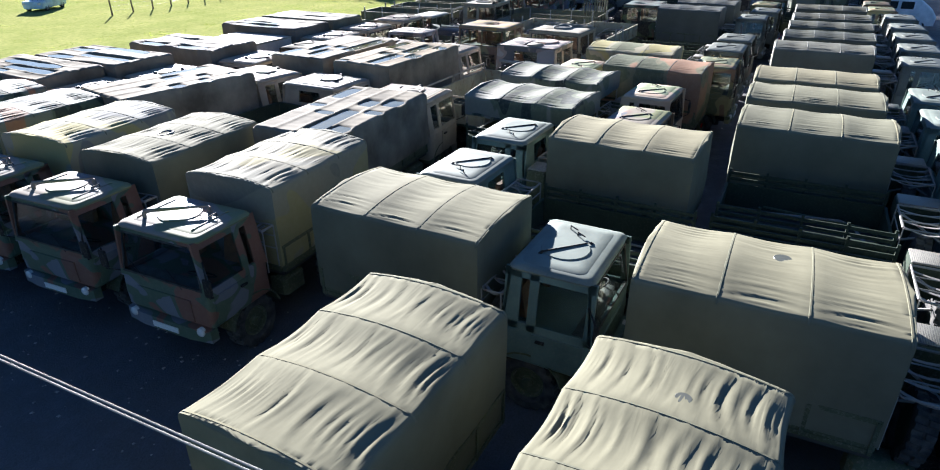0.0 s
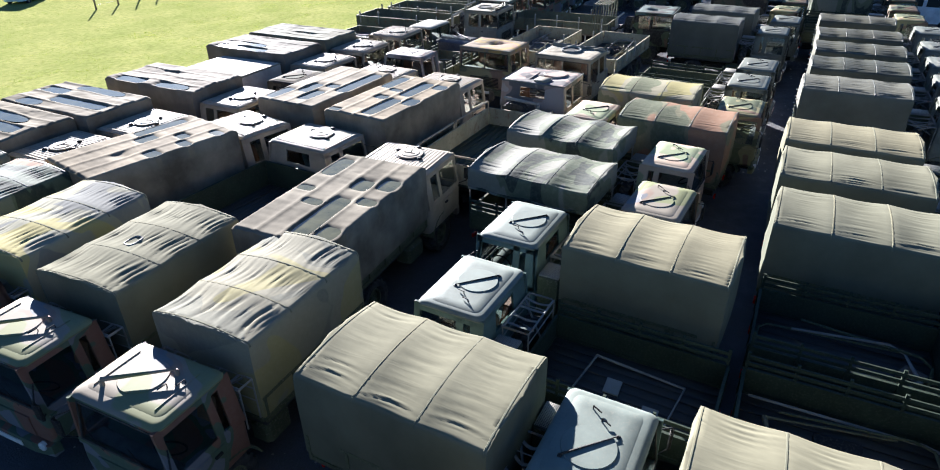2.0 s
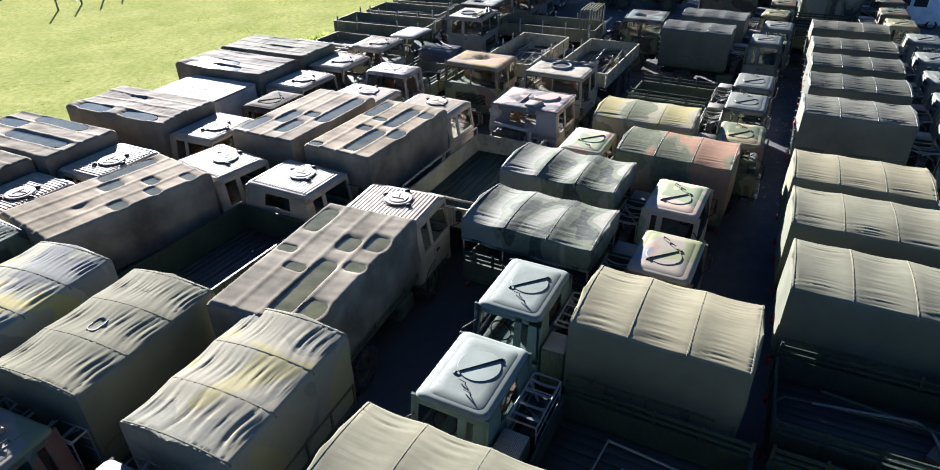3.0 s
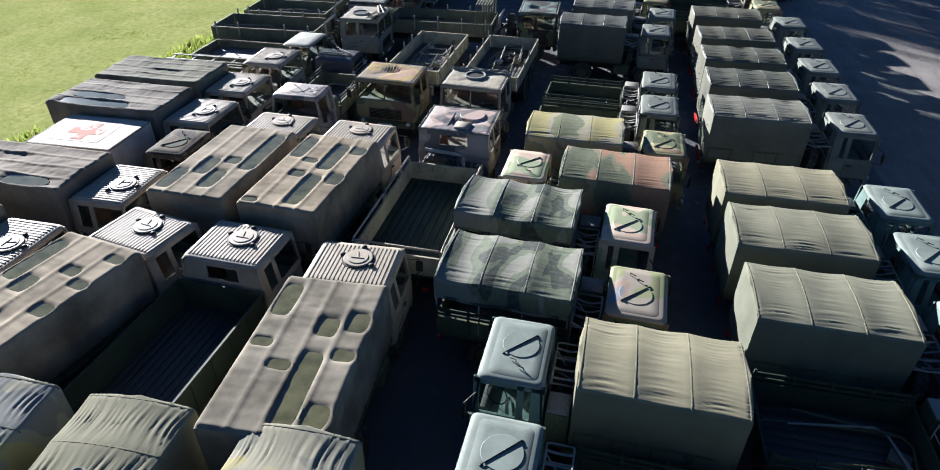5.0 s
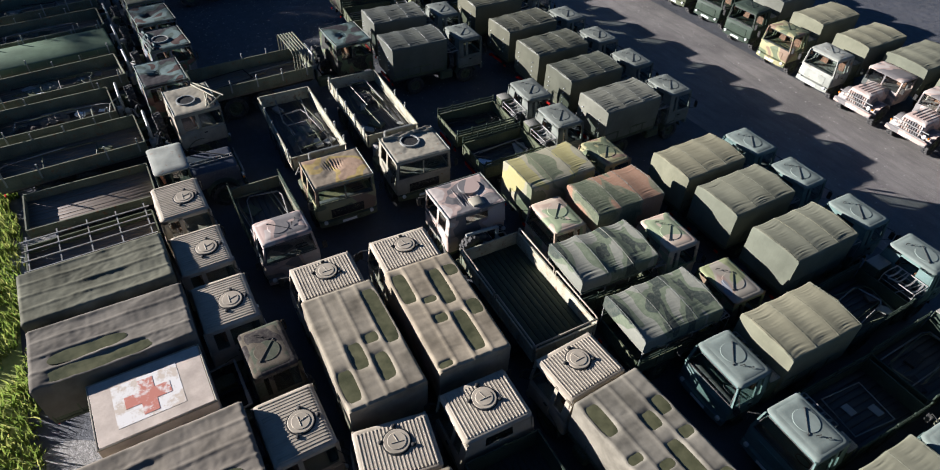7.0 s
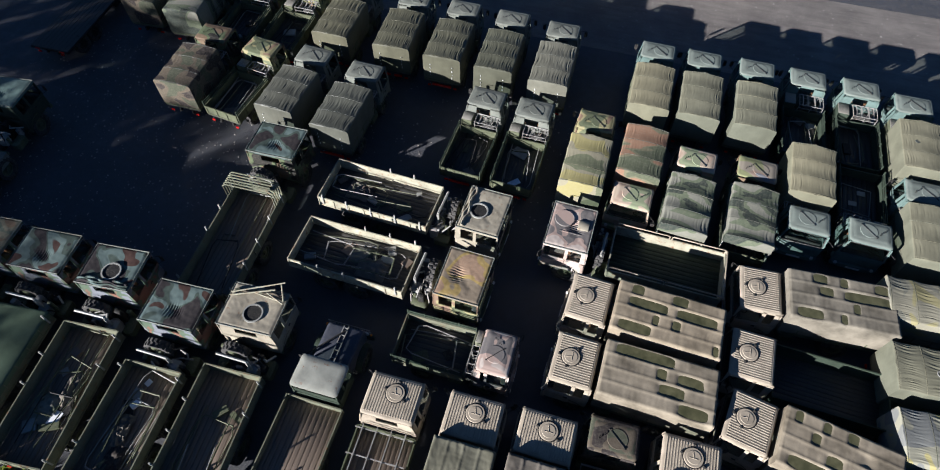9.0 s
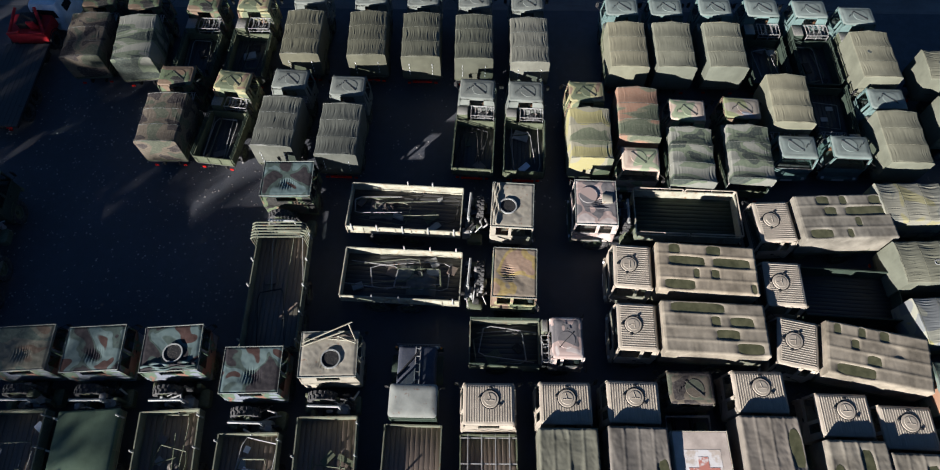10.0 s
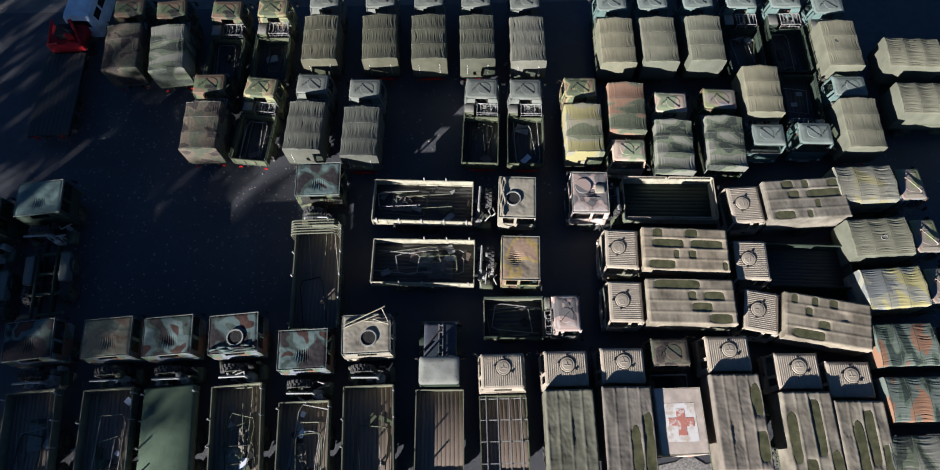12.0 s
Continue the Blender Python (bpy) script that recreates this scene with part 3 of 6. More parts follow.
def flat_tarp(bm, y0, y1, hw, zb, zt, cells, rng, slack=0.0):
    """Flat tarpaulin over four lengthwise lanes; cells: lane, start, end, depth of the hollows in it."""
    cells = [(cl, p, q, 0.62 * d) for cl, p, q, d in cells]
    nx, ny = (56, 110) if slack > 0.03 else (44, 120)
    off = rng.uniform(0, 100)
    rows = []
    for j in range(ny + 1):
        s = j / ny
        y = y0 + (y1 - y0) * s
        row = []
        for k in range(4):
            z = zb + (zt - 0.06 - zb) * k / 4
            row.append((-hw + 0.02 * noise.noise(Vector((y * 2 + off, z, 0))), y, z))
        for i in range(nx + 1):
            u = i / nx
            x = -hw + 2 * hw * u
            e = min(u, 1 - u) * 2 * hw
            f = min(s, 1 - s) * (y1 - y0)
            z = zt - 0.06 * (1 - smooth_step(0, 0.07, e)) - 0.04 * (1 - smooth_step(0, 0.08, f))
            lane = u * 4
            li = min(3, int(lane))
            lu = lane - li
            z -= 0.018 * smooth_step(0.0, 0.16, lu) * (1 - smooth_step(0.84, 1.0, lu))
            for (cl, a, b_, d) in cells:
                if cl == li:
                    tx = smooth_step(0.0, 0.3, lu) * (1 - smooth_step(0.7, 1.0, lu))
                    ey = min(0.12, (b_ - a) * 0.5)
                    ty = smooth_step(a, a + ey, s) * (1 - smooth_step(b_ - ey, b_, s))
                    z -= d * tx * ty
            z += 0.007 * (0.2 - abs(noise.noise(Vector((x * 2.2 + off, y * 9 + x * 1.5, 5))))) * smooth_step(-0.25, 0.25, noise.noise(Vector((x * 1.2, y * 0.9 + off, 61)))) * smooth_step(0.02, 0.12, min(e, f))
            z += 0.005 * noise.noise(Vector((x * 2 + off, y * 6, 0))) + 0.008 * noise.noise(Vector((x * 1.6, y * 1.1 + off, 3)))
            if slack:
                q = noise.noise(Vector((x * 1.1 + off, y * 0.8, 11)))
                z += slack * (q - 0.3) * smooth_step(0, 0.25, e)
                z += slack * 0.30 * (0.25 - abs(noise.noise(Vector((x * 6.5 + y * 2.1 + off, y * 2.2 - x, 31))))) * smooth_step(-0.2, 0.3, noise.noise(Vector((x * 0.9, y * 0.7 + off, 41))))
                z += slack * 0.45 * (0.35 - abs(noise.noise(Vector((x * 3.2 + y * 0.8 + off, y * 1.3, 21))))) * smooth_step(-0.15, 0.25, q)
            row.append((x, y, z))
        for k in range(3, -1, -1):
            z = zb + (zt - 0.06 - zb) * k / 4
            row.append((hw + 0.02 * noise.noise(Vector((y * 2 + off, z, 7))), y, z))
        rows.append([bm.verts.new(p) for p in row])
    n = len(rows[0])
    for r, s in zip(rows, rows[1:]):
        for i in range(n - 1):
            bm.faces.new((r[i], r[i + 1], s[i + 1], s[i]))
    for row in (rows[0], rows[-1]):
        for k in range(4):
            bm.faces.new((row[k], row[k + 1], row[n - 2 - k], row[n - 1 - k]))
        bm.faces.new([row[k] for k in range(4, n - 4)])


def pool_mesh(bm, x0, x1, y0, y1, z):
    n = 16
    cx, cy, a, b_ = (x0 + x1) / 2, (y0 + y1) / 2, (x1 - x0) / 2, (y1 - y0) / 2
    top = []
    for k in range(n):
        t = 6.28319 * k / n
        c, s = math.cos(t), math.sin(t)
        q = 0.8
        top.append((cx + a * math.copysign(abs(c) ** q, c), cy + b_ * math.copysign(abs(s) ** q, s)))
    up = [bm.verts.new((x, y, z)) for x, y in top]
    dn = [bm.verts.new((x, y, z - 0.05)) for x, y in top]
    bm.faces.new(up)
    bm.faces.new(dn[::-1])
    for k in range(n):
        bm.faces.new((dn[k], dn[(k + 1) % n], up[(k + 1) % n], up[k]))


# ---- cabs: in the truck's own axes, front at y = 0, truck behind ----
CAB = {
    # kind: half width, floor z, sill z, roof z, rear y, roof half width, roof front, roof rear, wheel radius, wheel width
    "small": dict(hw=1.02, z0=0.90, zs=1.56, zr=2.56, y1=-0.06, y0=-1.50, rw=0.88, rf=-0.17, rr=-1.42, r=0.50, w=0.30),
    "medium": dict(hw=1.16, z0=0.85, zs=1.60, zr=2.55, y1=-0.10, y0=-1.90, rw=1.02, rf=-0.18, rr=-1.80, r=0.55, w=0.34),
    "large": dict(hw=1.24, z0=1.00, zs=1.78, zr=2.72, y1=-0.12, y0=-2.15, rw=1.17, rf=-0.16, rr=-2.08, r=0.62, w=0.40),
}


def greenhouse(c, z, side):
    """x of the cab's side or y of its front or rear at height z."""
    t = (z - c["zs"]) / (c["zr"] - c["zs"])
    if side == "x":
        return c["hw"] + (c["rw"] - c["hw"]) * t
    if side == "front":
        return c["y1"] + (c["rf"] - c["y1"]) * t
    return c["y0"] + (c["rr"] - c["y0"]) * t


def pane_mesh(bm, c, side, a, b_, z0, z1, d=0.012, inset=0.0):
    """A pane in the cab's wall: side 'l', 'r', 'front' or 'rear'; a to b_ along it (a share of the width, or y)."""
    pts = []
    for o in (-d, 0.0):
        for (s, z) in ((a, z0), (b_, z0), (b_, z1), (a, z1)):
            if side in "lr":
                x = greenhouse(c, z, "x") - inset + o
                pts.append((x if side == "r" else -x, s, z))
            else:
                y = greenhouse(c, z, side)
                y = y - inset + o if side == "front" else y + inset - o
                pts.append((s * greenhouse(c, z, "x"), y, z))
    hexa(bm, pts)


def pillar(bm, c, side, a, b_, z0=None, z1=None, d=0.05):
    pane_mesh(bm, c, side, a, b_, c["zs"] - 0.02 if z0 is None else z0, c["zr"] - 0.05 if z1 is None else z1, d)


def cab_low(bm, c):
    hw, z0, zs, y0, y1 = c["hw"], c["z0"], c["zs"], c["y0"], c["y1"]
    shell(bm, [(z0, hw - 0.06, y0 + 0.03, y1 - 0.06, 0.06), (z0 + 0.06, hw, y0, y1, 0.08), ((z0 + zs) / 2, hw + 0.01, y0, y1 + 0.015, 0.10), (zs - 0.03, hw, y0, y1, 0.09), (zs, hw - 0.02, y0 + 0.02, y1 - 0.02, 0.07)])


def cab_roof(bm, c, ribs=False):
    rw, rf, rr, zr = c["rw"], c["rf"], c["rr"], c["zr"]
    shell(bm, [(zr - 0.09, rw + 0.02, rr - 0.02, rf + 0.03, 0.10), (zr - 0.055, rw + 0.035, rr - 0.03, rf + 0.05, 0.12), (zr - 0.02, rw + 0.01, rr - 0.01, rf + 0.02, 0.12), (zr, rw - 0.06, rr + 0.05, rf - 0.06, 0.12), (zr + 0.012, rw - 0.2, rr + 0.2, rf - 0.2, 0.12)], 4)


def rib_mesh(bm, x, y0, y1, z):
    hexa(bm, [(x - 0.027, y0, z - 0.02), (x + 0.027, y0, z - 0.02), (x + 0.027, y1, z - 0.02), (x - 0.027, y1, z - 0.02), (x - 0.013, y0 + 0.03, z + 0.010), (x + 0.013, y0 + 0.03, z + 0.010), (x + 0.013, y1 - 0.03, z + 0.010), (x - 0.013, y1 - 0.03, z + 0.010)])


def seat_mesh(bm, x, y, z):
    box(bm, x - 0.24, x + 0.24, y - 0.22, y + 0.26, z, z + 0.14, 0.04)
    hexa(bm, [(x - 0.23, y - 0.30, z + 0.1), (x + 0.23, y - 0.30, z + 0.1), (x + 0.23, y - 0.18, z + 0.1), (x - 0.23, y - 0.18, z + 0.1), (x - 0.21, y - 0.38, z + 0.68), (x + 0.21, y - 0.38, z + 0.68), (x + 0.21, y - 0.28, z + 0.68), (x - 0.21, y - 0.28, z + 0.68)])


def torus_mesh(bm, c, r, t, tilt=0.0, n=18):
    pts = []
    for k in range(n + 1):
        a = 6.28319 * k / n
        pts.append(Vector(c) + Vector((r * math.cos(a), r * math.sin(a) * math.cos(tilt), r * math.sin(a) * math.sin(tilt))))
    pipe(bm, pts, t, 5)


def door_mesh(bm, c, s, ya, yb):
    """A door leaf proud of the cab's side, below the window."""
    pts = []
    for x in (c["hw"] + 0.004, c["hw"] + 0.028):
        for y, z in ((ya + 0.02, c["z0"] + 0.10), (yb - 0.02, c["z0"] + 0.10), (yb, c["zs"] - 0.04), (ya, c["zs"] - 0.04)):
            pts.append((s * x, y, z))
    hexa(bm, pts)


def frame_mesh(bm, c, side, a, b_, z0, z1, t=0.03):
    """The rubber or painted surround of a pane."""
    for (p, q, u, w) in ((a - t, b_ + t, z0 - t, z0), (a - t, b_ + t, z1, z1 + t), (a - t, a, z0, z1), (b_, b_ + t, z0, z1)):
        pane_mesh(bm, c, side, p, q, u, w, 0.02, -0.012)


def build_cab(truck, kind, paint, roof=None, look_of="", ring=False):
    """The cab with its doors, glass, hatch, lights and mirrors."""
    c = CAB[kind]
    P = MAT[paint]
    low = part("cab", shared(("cab", kind), lambda bm: cab_low(bm, c), P), truck, look_of)
    zs, zr, hw = c["zs"], c["zr"], c["hw"]
    z0, z1 = zs + 0.09, zr - 0.19
    roof = roof or {"teal_body": "teal"}.get(paint)
    y1, y0 = c["y1"], c["y0"]
    ydoor = y1 - 0.92 * (1.15 if kind != "small" else 1.0)

    posts = [(q, a, b_, None, None) for q in "lr" for a, b_ in ((c["rf"] - 0.02, y1 - 0.01), (ydoor - 0.10, ydoor + 0.04), (y0 + 0.02, y0 + 0.28))]
    posts += [(q, a, b_, None, None) for q in ("front", "rear") for a, b_ in ((-1.0, -0.92), (0.92, 1.0))]
    posts += [(q, y0 + 0.02, y1 - 0.03, za, zb) for q in "lr" for za, zb in ((zs - 0.02, z0), (z1, zr - 0.05))]
    posts += [(q, -0.93, 0.93, za, zb) for q in ("front", "rear") for za, zb in ((zs - 0.02, z0), (z1, zr - 0.05))]
    posts += [("rear", -0.93, -0.40, None, None), ("rear", 0.40, 0.93, None, None), ("rear", -0.40, 0.40, zs - 0.02, zs + 0.40)]
    if kind == "large":
        posts.append(("front", -0.02, 0.02, None, None))
    for k, (q, a, b_, za, zb) in enumerate(posts):
        part("pillar", shared(("pillar", kind, k), lambda bm: pillar(bm, c, q, a, b_, za, zb), P), low)
    wide = 0.92
    part("windscreen", shared(("windscreen", kind), lambda bm: pane_mesh(bm, c, "front", -wide, wide, z0, z1, 0.01, 0.012), MAT["glass"]), low)
    part("windscreen_seal", shared(("windscreen_seal", kind), lambda bm: frame_mesh(bm, c, "front", -wide + 0.03, wide - 0.03, z0 + 0.02, z1), MAT["rubber"]), low)
    part("rear_window", shared(("rear_window", kind), lambda bm: pane_mesh(bm, c, "rear", -0.40, 0.40, zs + 0.40, z1, 0.01, 0.012), MAT["glass"]), low)
    for s in "lr":
        part("side_window", shared(("side_window", kind, s), lambda bm: pane_mesh(bm, c, s, ydoor + 0.03, c["rf"] - 0.03, z0, z1, 0.01, 0.012), MAT["glass"]), low)
        part("quarter_window", shared(("quarter_window", kind, s), lambda bm: pane_mesh(bm, c, s, y0 + 0.28, ydoor - 0.10, z0 + 0.03, z1, 0.01, 0.012), MAT["glass"]), low)
        sg = 1 if s == "r" else -1
        part("door", shared(("door", kind, s), lambda bm: door_mesh(bm, c, sg, ydoor, y1 - 0.1), P), low)
        part("door_handle", shared(("door_handle", kind, s), lambda bm: box(bm, sg * (hw + 0.045) - 0.02, sg * (hw + 0.045) + 0.02, ydoor + 0.08, ydoor + 0.22, zs - 0.16, zs - 0.12), MAT["black"]), low)

        def arm(bm):
            pipe(bm, [(sg * hw, y1 - 0.06, zs + 0.02), (sg * (hw + 0.20), y1 + 0.10, zs + 0.10), (sg * (hw + 0.20), y1 + 0.10, zs + 0.52), (sg * (hw - 0.06), y1 - 0.10, zs + 0.62)], 0.012)
        part("mirror_arm", shared(("mirror_arm", kind, s), arm, MAT["black"]), low)
        part("mirror", shared(("mirror", kind, s), lambda bm: box(bm, sg * (hw + 0.20) - 0.09, sg * (hw + 0.20) + 0.09, y1 + 0.08, y1 + 0.13, zs + 0.14, zs + 0.46, 0.02), MAT["black"]), low)
        part("headlight", shared(("headlight", kind, s), lambda bm: lamp_mesh(bm, sg * hw * 0.78, y1 + 0.10, c["z0"] - 0.02, 0.085), MAT["lamp_glass"]), low, "round clear headlight")
        part("seat", shared(("seat", kind, s), lambda bm: seat_mesh(bm, sg * hw * 0.5, y1 - 0.95, zs - 0.16), MAT["seat"]), low, "brown seat")
    part("steering_wheel", shared(("steering_wheel", kind), lambda bm: torus_mesh(bm, (-hw * 0.5, y1 - 0.42, zs + 0.12), 0.23, 0.016, 0.5), MAT["black"]), low)
    part("dashboard", shared(("dashboard", kind), lambda bm: box(bm, -hw * 0.88, hw * 0.88, y1 - 0.34, y1 - 0.10, zs - 0.1, zs + 0.07, 0.03), MAT["inside"]), low)
    part("bumper", shared(("bumper", kind), lambda bm: bumper_mesh(bm, c), MAT[paint if kind != "large" else "olive"]), low)
    if kind != "small":
        part("grille", shared(("grille", kind), lambda bm: grille_mesh(bm, c), MAT["black"]), low)
    else:
        part("front_flap", shared("front_flap", lambda bm: box(bm, -0.62, 0.62, y1 + 0.005, y1 + 0.03, c["z0"] + 0.10, zs - 0.14), P), low)
        for k, px in enumerate((-0.45, 0.45)):
            part("wiper", shared(("wiper", k), lambda bm: rod(bm, (px, y1 - 0.005, zs + 0.03), (px + 0.28, greenhouse(c, zs + 0.35, "front") + 0.025, zs + 0.35), 0.008, 4), MAT["black"]), low)
    part("number_plate", shared(("number_plate", kind), lambda bm: box(bm, -0.30, 0.30, y1 + 0.13, y1 + 0.145, c["z0"] - 0.16, c["z0"] - 0.05), MAT["plate_white"]), low)
    rp = MAT[roof or paint]
    if kind == "medium":
        rf = part("roof", shared(("roof", kind), lambda bm: cab_roof(bm, c), rp), low, "ribbed sheet-metal roof")
        for k in range(19):
            x = -0.92 + 1.84 * k / 18
            part("rib", shared(("rib", k), lambda bm: rib_mesh(bm, x, c["rr"] + 0.08, c["rf"] - 0.08, zr + 0.012), rp), rf)
        hx, hy, hr = 0.05, c["rf"] - 0.62, 0.36
        part("hatch_ring", shared("hatch_ring", lambda bm: disc(bm, (hx, hy), hr + 0.045, zr, zr + 0.03, 28, 0.008), MAT["black"]), rf)
        part("hatch", shared("hatch", lambda bm: hatch_mesh(bm, hx, hy, hr, zr + 0.028), rp), rf, "round roof hatch")
        for k, (dx, dy) in enumerate(((-0.42, 0.10), (0.40, -0.22), (0.02, 0.47))):
            part("hatch_bracket", shared(("hatch_bracket", k), lambda bm: box(bm, hx + dx - 0.06, hx + dx + 0.06, hy + dy - 0.05, hy + dy + 0.05, zr + 0.01, zr + 0.075, 0.02), MAT["black"]), rf)
    elif kind == "small":
        rf = part("roof", shared(("roof", kind), lambda bm: cab_roof(bm, c), rp), low)
        hx, hy, hr = 0.12, c["rf"] - 0.66, 0.38
        part("roof_panel", shared("roof_panel", lambda bm: shell(bm, [(zr - 0.01, 0.80, c["rr"] + 0.09, c["rf"] - 0.10, 0.12), (zr + 0.012, 0.76, c["rr"] + 0.13, c["rf"] - 0.15, 0.12), (zr + 0.02, 0.6, c["rr"] + 0.3, c["rf"] - 0.32, 0.12)], 4), rp), rf)
        part("hatch", shared("hatch_small", lambda bm: disc(bm, (hx, hy), hr, zr, zr + 0.034, 32, 0.010), rp), rf, "round roof hatch")
        rise, reach = (0.13, 1.32) if ring else (0.043, 1.0)
        ends = [(hx - 0.33 * reach, hy + (-0.18 if ring else 0.30) * reach), (hx + 0.31 * reach, hy - (-0.30 if ring else 0.29) * reach)]
        bar = rp if ring else MAT["black"]
        part("hatch_bar", shared(("hatch_bar", ring), lambda bm: pipe(bm, [(*ends[0], zr + 0.02), (*ends[0], zr + rise), (*ends[1], zr + rise), (*ends[1], zr + 0.02)], 0.02 if ring else 0.009), bar), rf)
        for k, (px, py) in enumerate(ends):
            part("hatch_lug", shared(("hatch_lug", k, ring), lambda bm: box(bm, px - 0.03, px + 0.03, py - 0.03, py + 0.03, zr + 0.005, zr + rise - 0.005, 0.01), bar), rf)
        for k, (x, y) in enumerate(((-0.38, hy + 0.02), (-0.56, hy - 0.16))):
            part("roof_latch", shared(("roof_latch", k), lambda bm: latch_mesh(bm, x, y, zr + 0.02), MAT["black"]), rf)
        if ring:
            for px in (-0.6, 0.66):
                part("roof_seam", shared(("roof_seam", px), lambda bm: box(bm, px - 0.006, px + 0.006, c["rr"] + 0.2, c["rf"] - 0.22, zr + 0.01, zr + 0.032), rp), rf)
    else:
        rf = part("roof", shared(("roof", kind), lambda bm: cab_roof_soft(bm, c), rp), low, "flat canvas cab roof")
        a, y2, y3 = c["rw"] + 0.035, c["rf"] + 0.02, c["rr"] - 0.02
        part("roof_rim", shared("roof_rim", lambda bm: pipe(bm, [(-a, y2, zr - 0.02), (a, y2, zr - 0.02), (a, y3, zr - 0.02), (-a, y3, zr - 0.02), (-a, y2, zr - 0.02)], 0.018), MAT["grey_green"]), rf)
    return low, rf


def latch_mesh(bm, x, y, z):
    pipe(bm, [(x, y, z), (x, y, z + 0.06), (x + 0.05, y + 0.14, z + 0.03)], 0.011)


def lamp_mesh(bm, x, y, z, r):
    n = 14
    rows = []
    for dy, rr in ((-0.06, r), (0.0, r), (0.022, r * 0.75), (0.032, r * 0.3)):
        rows.append([bm.verts.new((x + rr * math.cos(6.28319 * k / n), y + dy, z + rr * math.sin(6.28319 * k / n))) for k in range(n)])
    for s, t in zip(rows, rows[1:]):
        for k in range(n):
            bm.faces.new((s[k], s[(k + 1) % n], t[(k + 1) % n], t[k]))
    bm.faces.new(rows[0])
    bm.faces.new(rows[-1])


def bumper_mesh(bm, c):
    hw, y, z = c["hw"], c["y1"] + 0.06, c["z0"] - 0.10
    for a, b_, k0, k1 in ((-0.97, -0.55, -0.06, 0.0), (-0.55, 0.55, 0.0, 0.0), (0.55, 0.97, 0.0, -0.06)):
        hexa(bm, [(a * hw, y - 0.1 + k0, z - 0.12), (b_ * hw, y - 0.1 + k1, z - 0.12), (b_ * hw, y + 0.06 + k1, z - 0.12), (a * hw, y + 0.06 + k0, z - 0.12), (a * hw, y - 0.1 + k0, z + 0.12), (b_ * hw, y - 0.1 + k1, z + 0.12), (b_ * hw, y + 0.06 + k1, z + 0.12), (a * hw, y + 0.06 + k0, z + 0.12)])


def grille_mesh(bm, c):
    for k in range(7):
        z = c["z0"] + 0.12 + k * 0.06
        box(bm, -c["hw"] * 0.55, c["hw"] * 0.55, c["y1"] + 0.005, c["y1"] + 0.035, z, z + 0.035)


def hatch_mesh(bm, x, y, r, z):
    disc(bm, (x, y), r, z, z + 0.035, 28, 0.015)
    disc(bm, (x, y), r * 0.72, z + 0.03, z + 0.05, 24, 0.012)
    rod(bm, (x - 0.16, y - 0.04, z + 0.052), (x + 0.16, y - 0.04, z + 0.052), 0.014)
    rod(bm, (x + 0.02, y - 0.04, z + 0.052), (x - 0.05, y + 0.2, z + 0.052), 0.014)


def cab_roof_soft(bm, c):
    rw, rf, rr, zr = c["rw"] + 0.03, c["rf"] + 0.02, c["rr"] - 0.02, c["zr"]
    n = 72
    rows = []
    for j in range(n + 1):
        row = []
        for i in range(n + 1):
            u, w = i / n, j / n
            x, y = -rw + 2 * rw * u, rr + (rf - rr) * w
            e = min(u, 1 - u, w, 1 - w)
            z = zr - 0.03 * (1 - smooth_step(0, 0.06, e)) - 0.06 * smooth_step(0.1, 0.5, e) * (0.4 + 0.8 * abs(noise.noise(Vector((x * 1.3, y * 1.3, 4)))))
            z += 0.008 * noise.noise(Vector((x * 5, y * 5, 2)))
            dx, dy = x - 0.03, y - rr - 0.70
            d = math.hypot(dx / 0.40, dy / 0.34)
            fan = math.sin((dx + 0.25 * dx * dy) * 58 + 2 * noise.noise(Vector((x * 2, y * 2, 8))))
            z += (0.017 * fan * math.exp(-d ** 4) - 0.075 * math.exp(-(d / 0.8) ** 2)) * smooth_step(0, 0.12, e)
            z += 0.010 * (0.2 - abs(noise.noise(Vector((x * 2.6 + y, y * 2.4, 15))))) * smooth_step(0.02, 0.15, e)
            row.append(bm.verts.new((x, y, z)))
        rows.append(row)
    for r, s in zip(rows, rows[1:]):
        for i in range(n):
            bm.faces.new((r[i], r[i + 1], s[i + 1], s[i]))
    rim = [rows[0][i] for i in range(n + 1)] + [rows[j][n] for j in range(1, n + 1)] + [rows[n][i] for i in range(n - 1, -1, -1)] + [rows[j][0] for j in range(n - 1, 0, -1)]
    low = [bm.verts.new((v_.co.x, v_.co.y, zr - 0.14)) for v_ in rim]
    k = len(rim)
    for i in range(k):
        bm.faces.new((rim[i], low[i], low[(i + 1) % k], rim[(i + 1) % k]))
    bm.faces.new(low)


# ---- chassis and load bed ----
def chassis_mesh(bm, L, r):
    for s in (-1, 1):
        box(bm, s * 0.38 - 0.05, s * 0.38 + 0.05, -L + 0.1, -0.15, r + 0.10, r + 0.32)
    for k in range(5):
        y = -0.4 - (L - 0.8) * k / 4
        box(bm, -0.36, 0.36, y - 0.05, y + 0.05, r + 0.14, r + 0.28)
    box(bm, -0.30, 0.30, -1.5, -0.4, r - 0.1, r + 0.5, 0.06)


def axle_mesh(bm, y, r, hw):
    rod(bm, (-hw, y, r), (hw, y, r), 0.07, 8)
    lathe = [(0.0, 0.0)]
    bmesh.ops.create_icosphere(bm, subdivisions=1, radius=0.18, matrix=Matrix.Translation((0, y, r)))


def tank_mesh(bm, x, y0, y1, z0, z1):
    box(bm, x - 0.22, x + 0.22, y0, y1, z0, z1, 0.07)


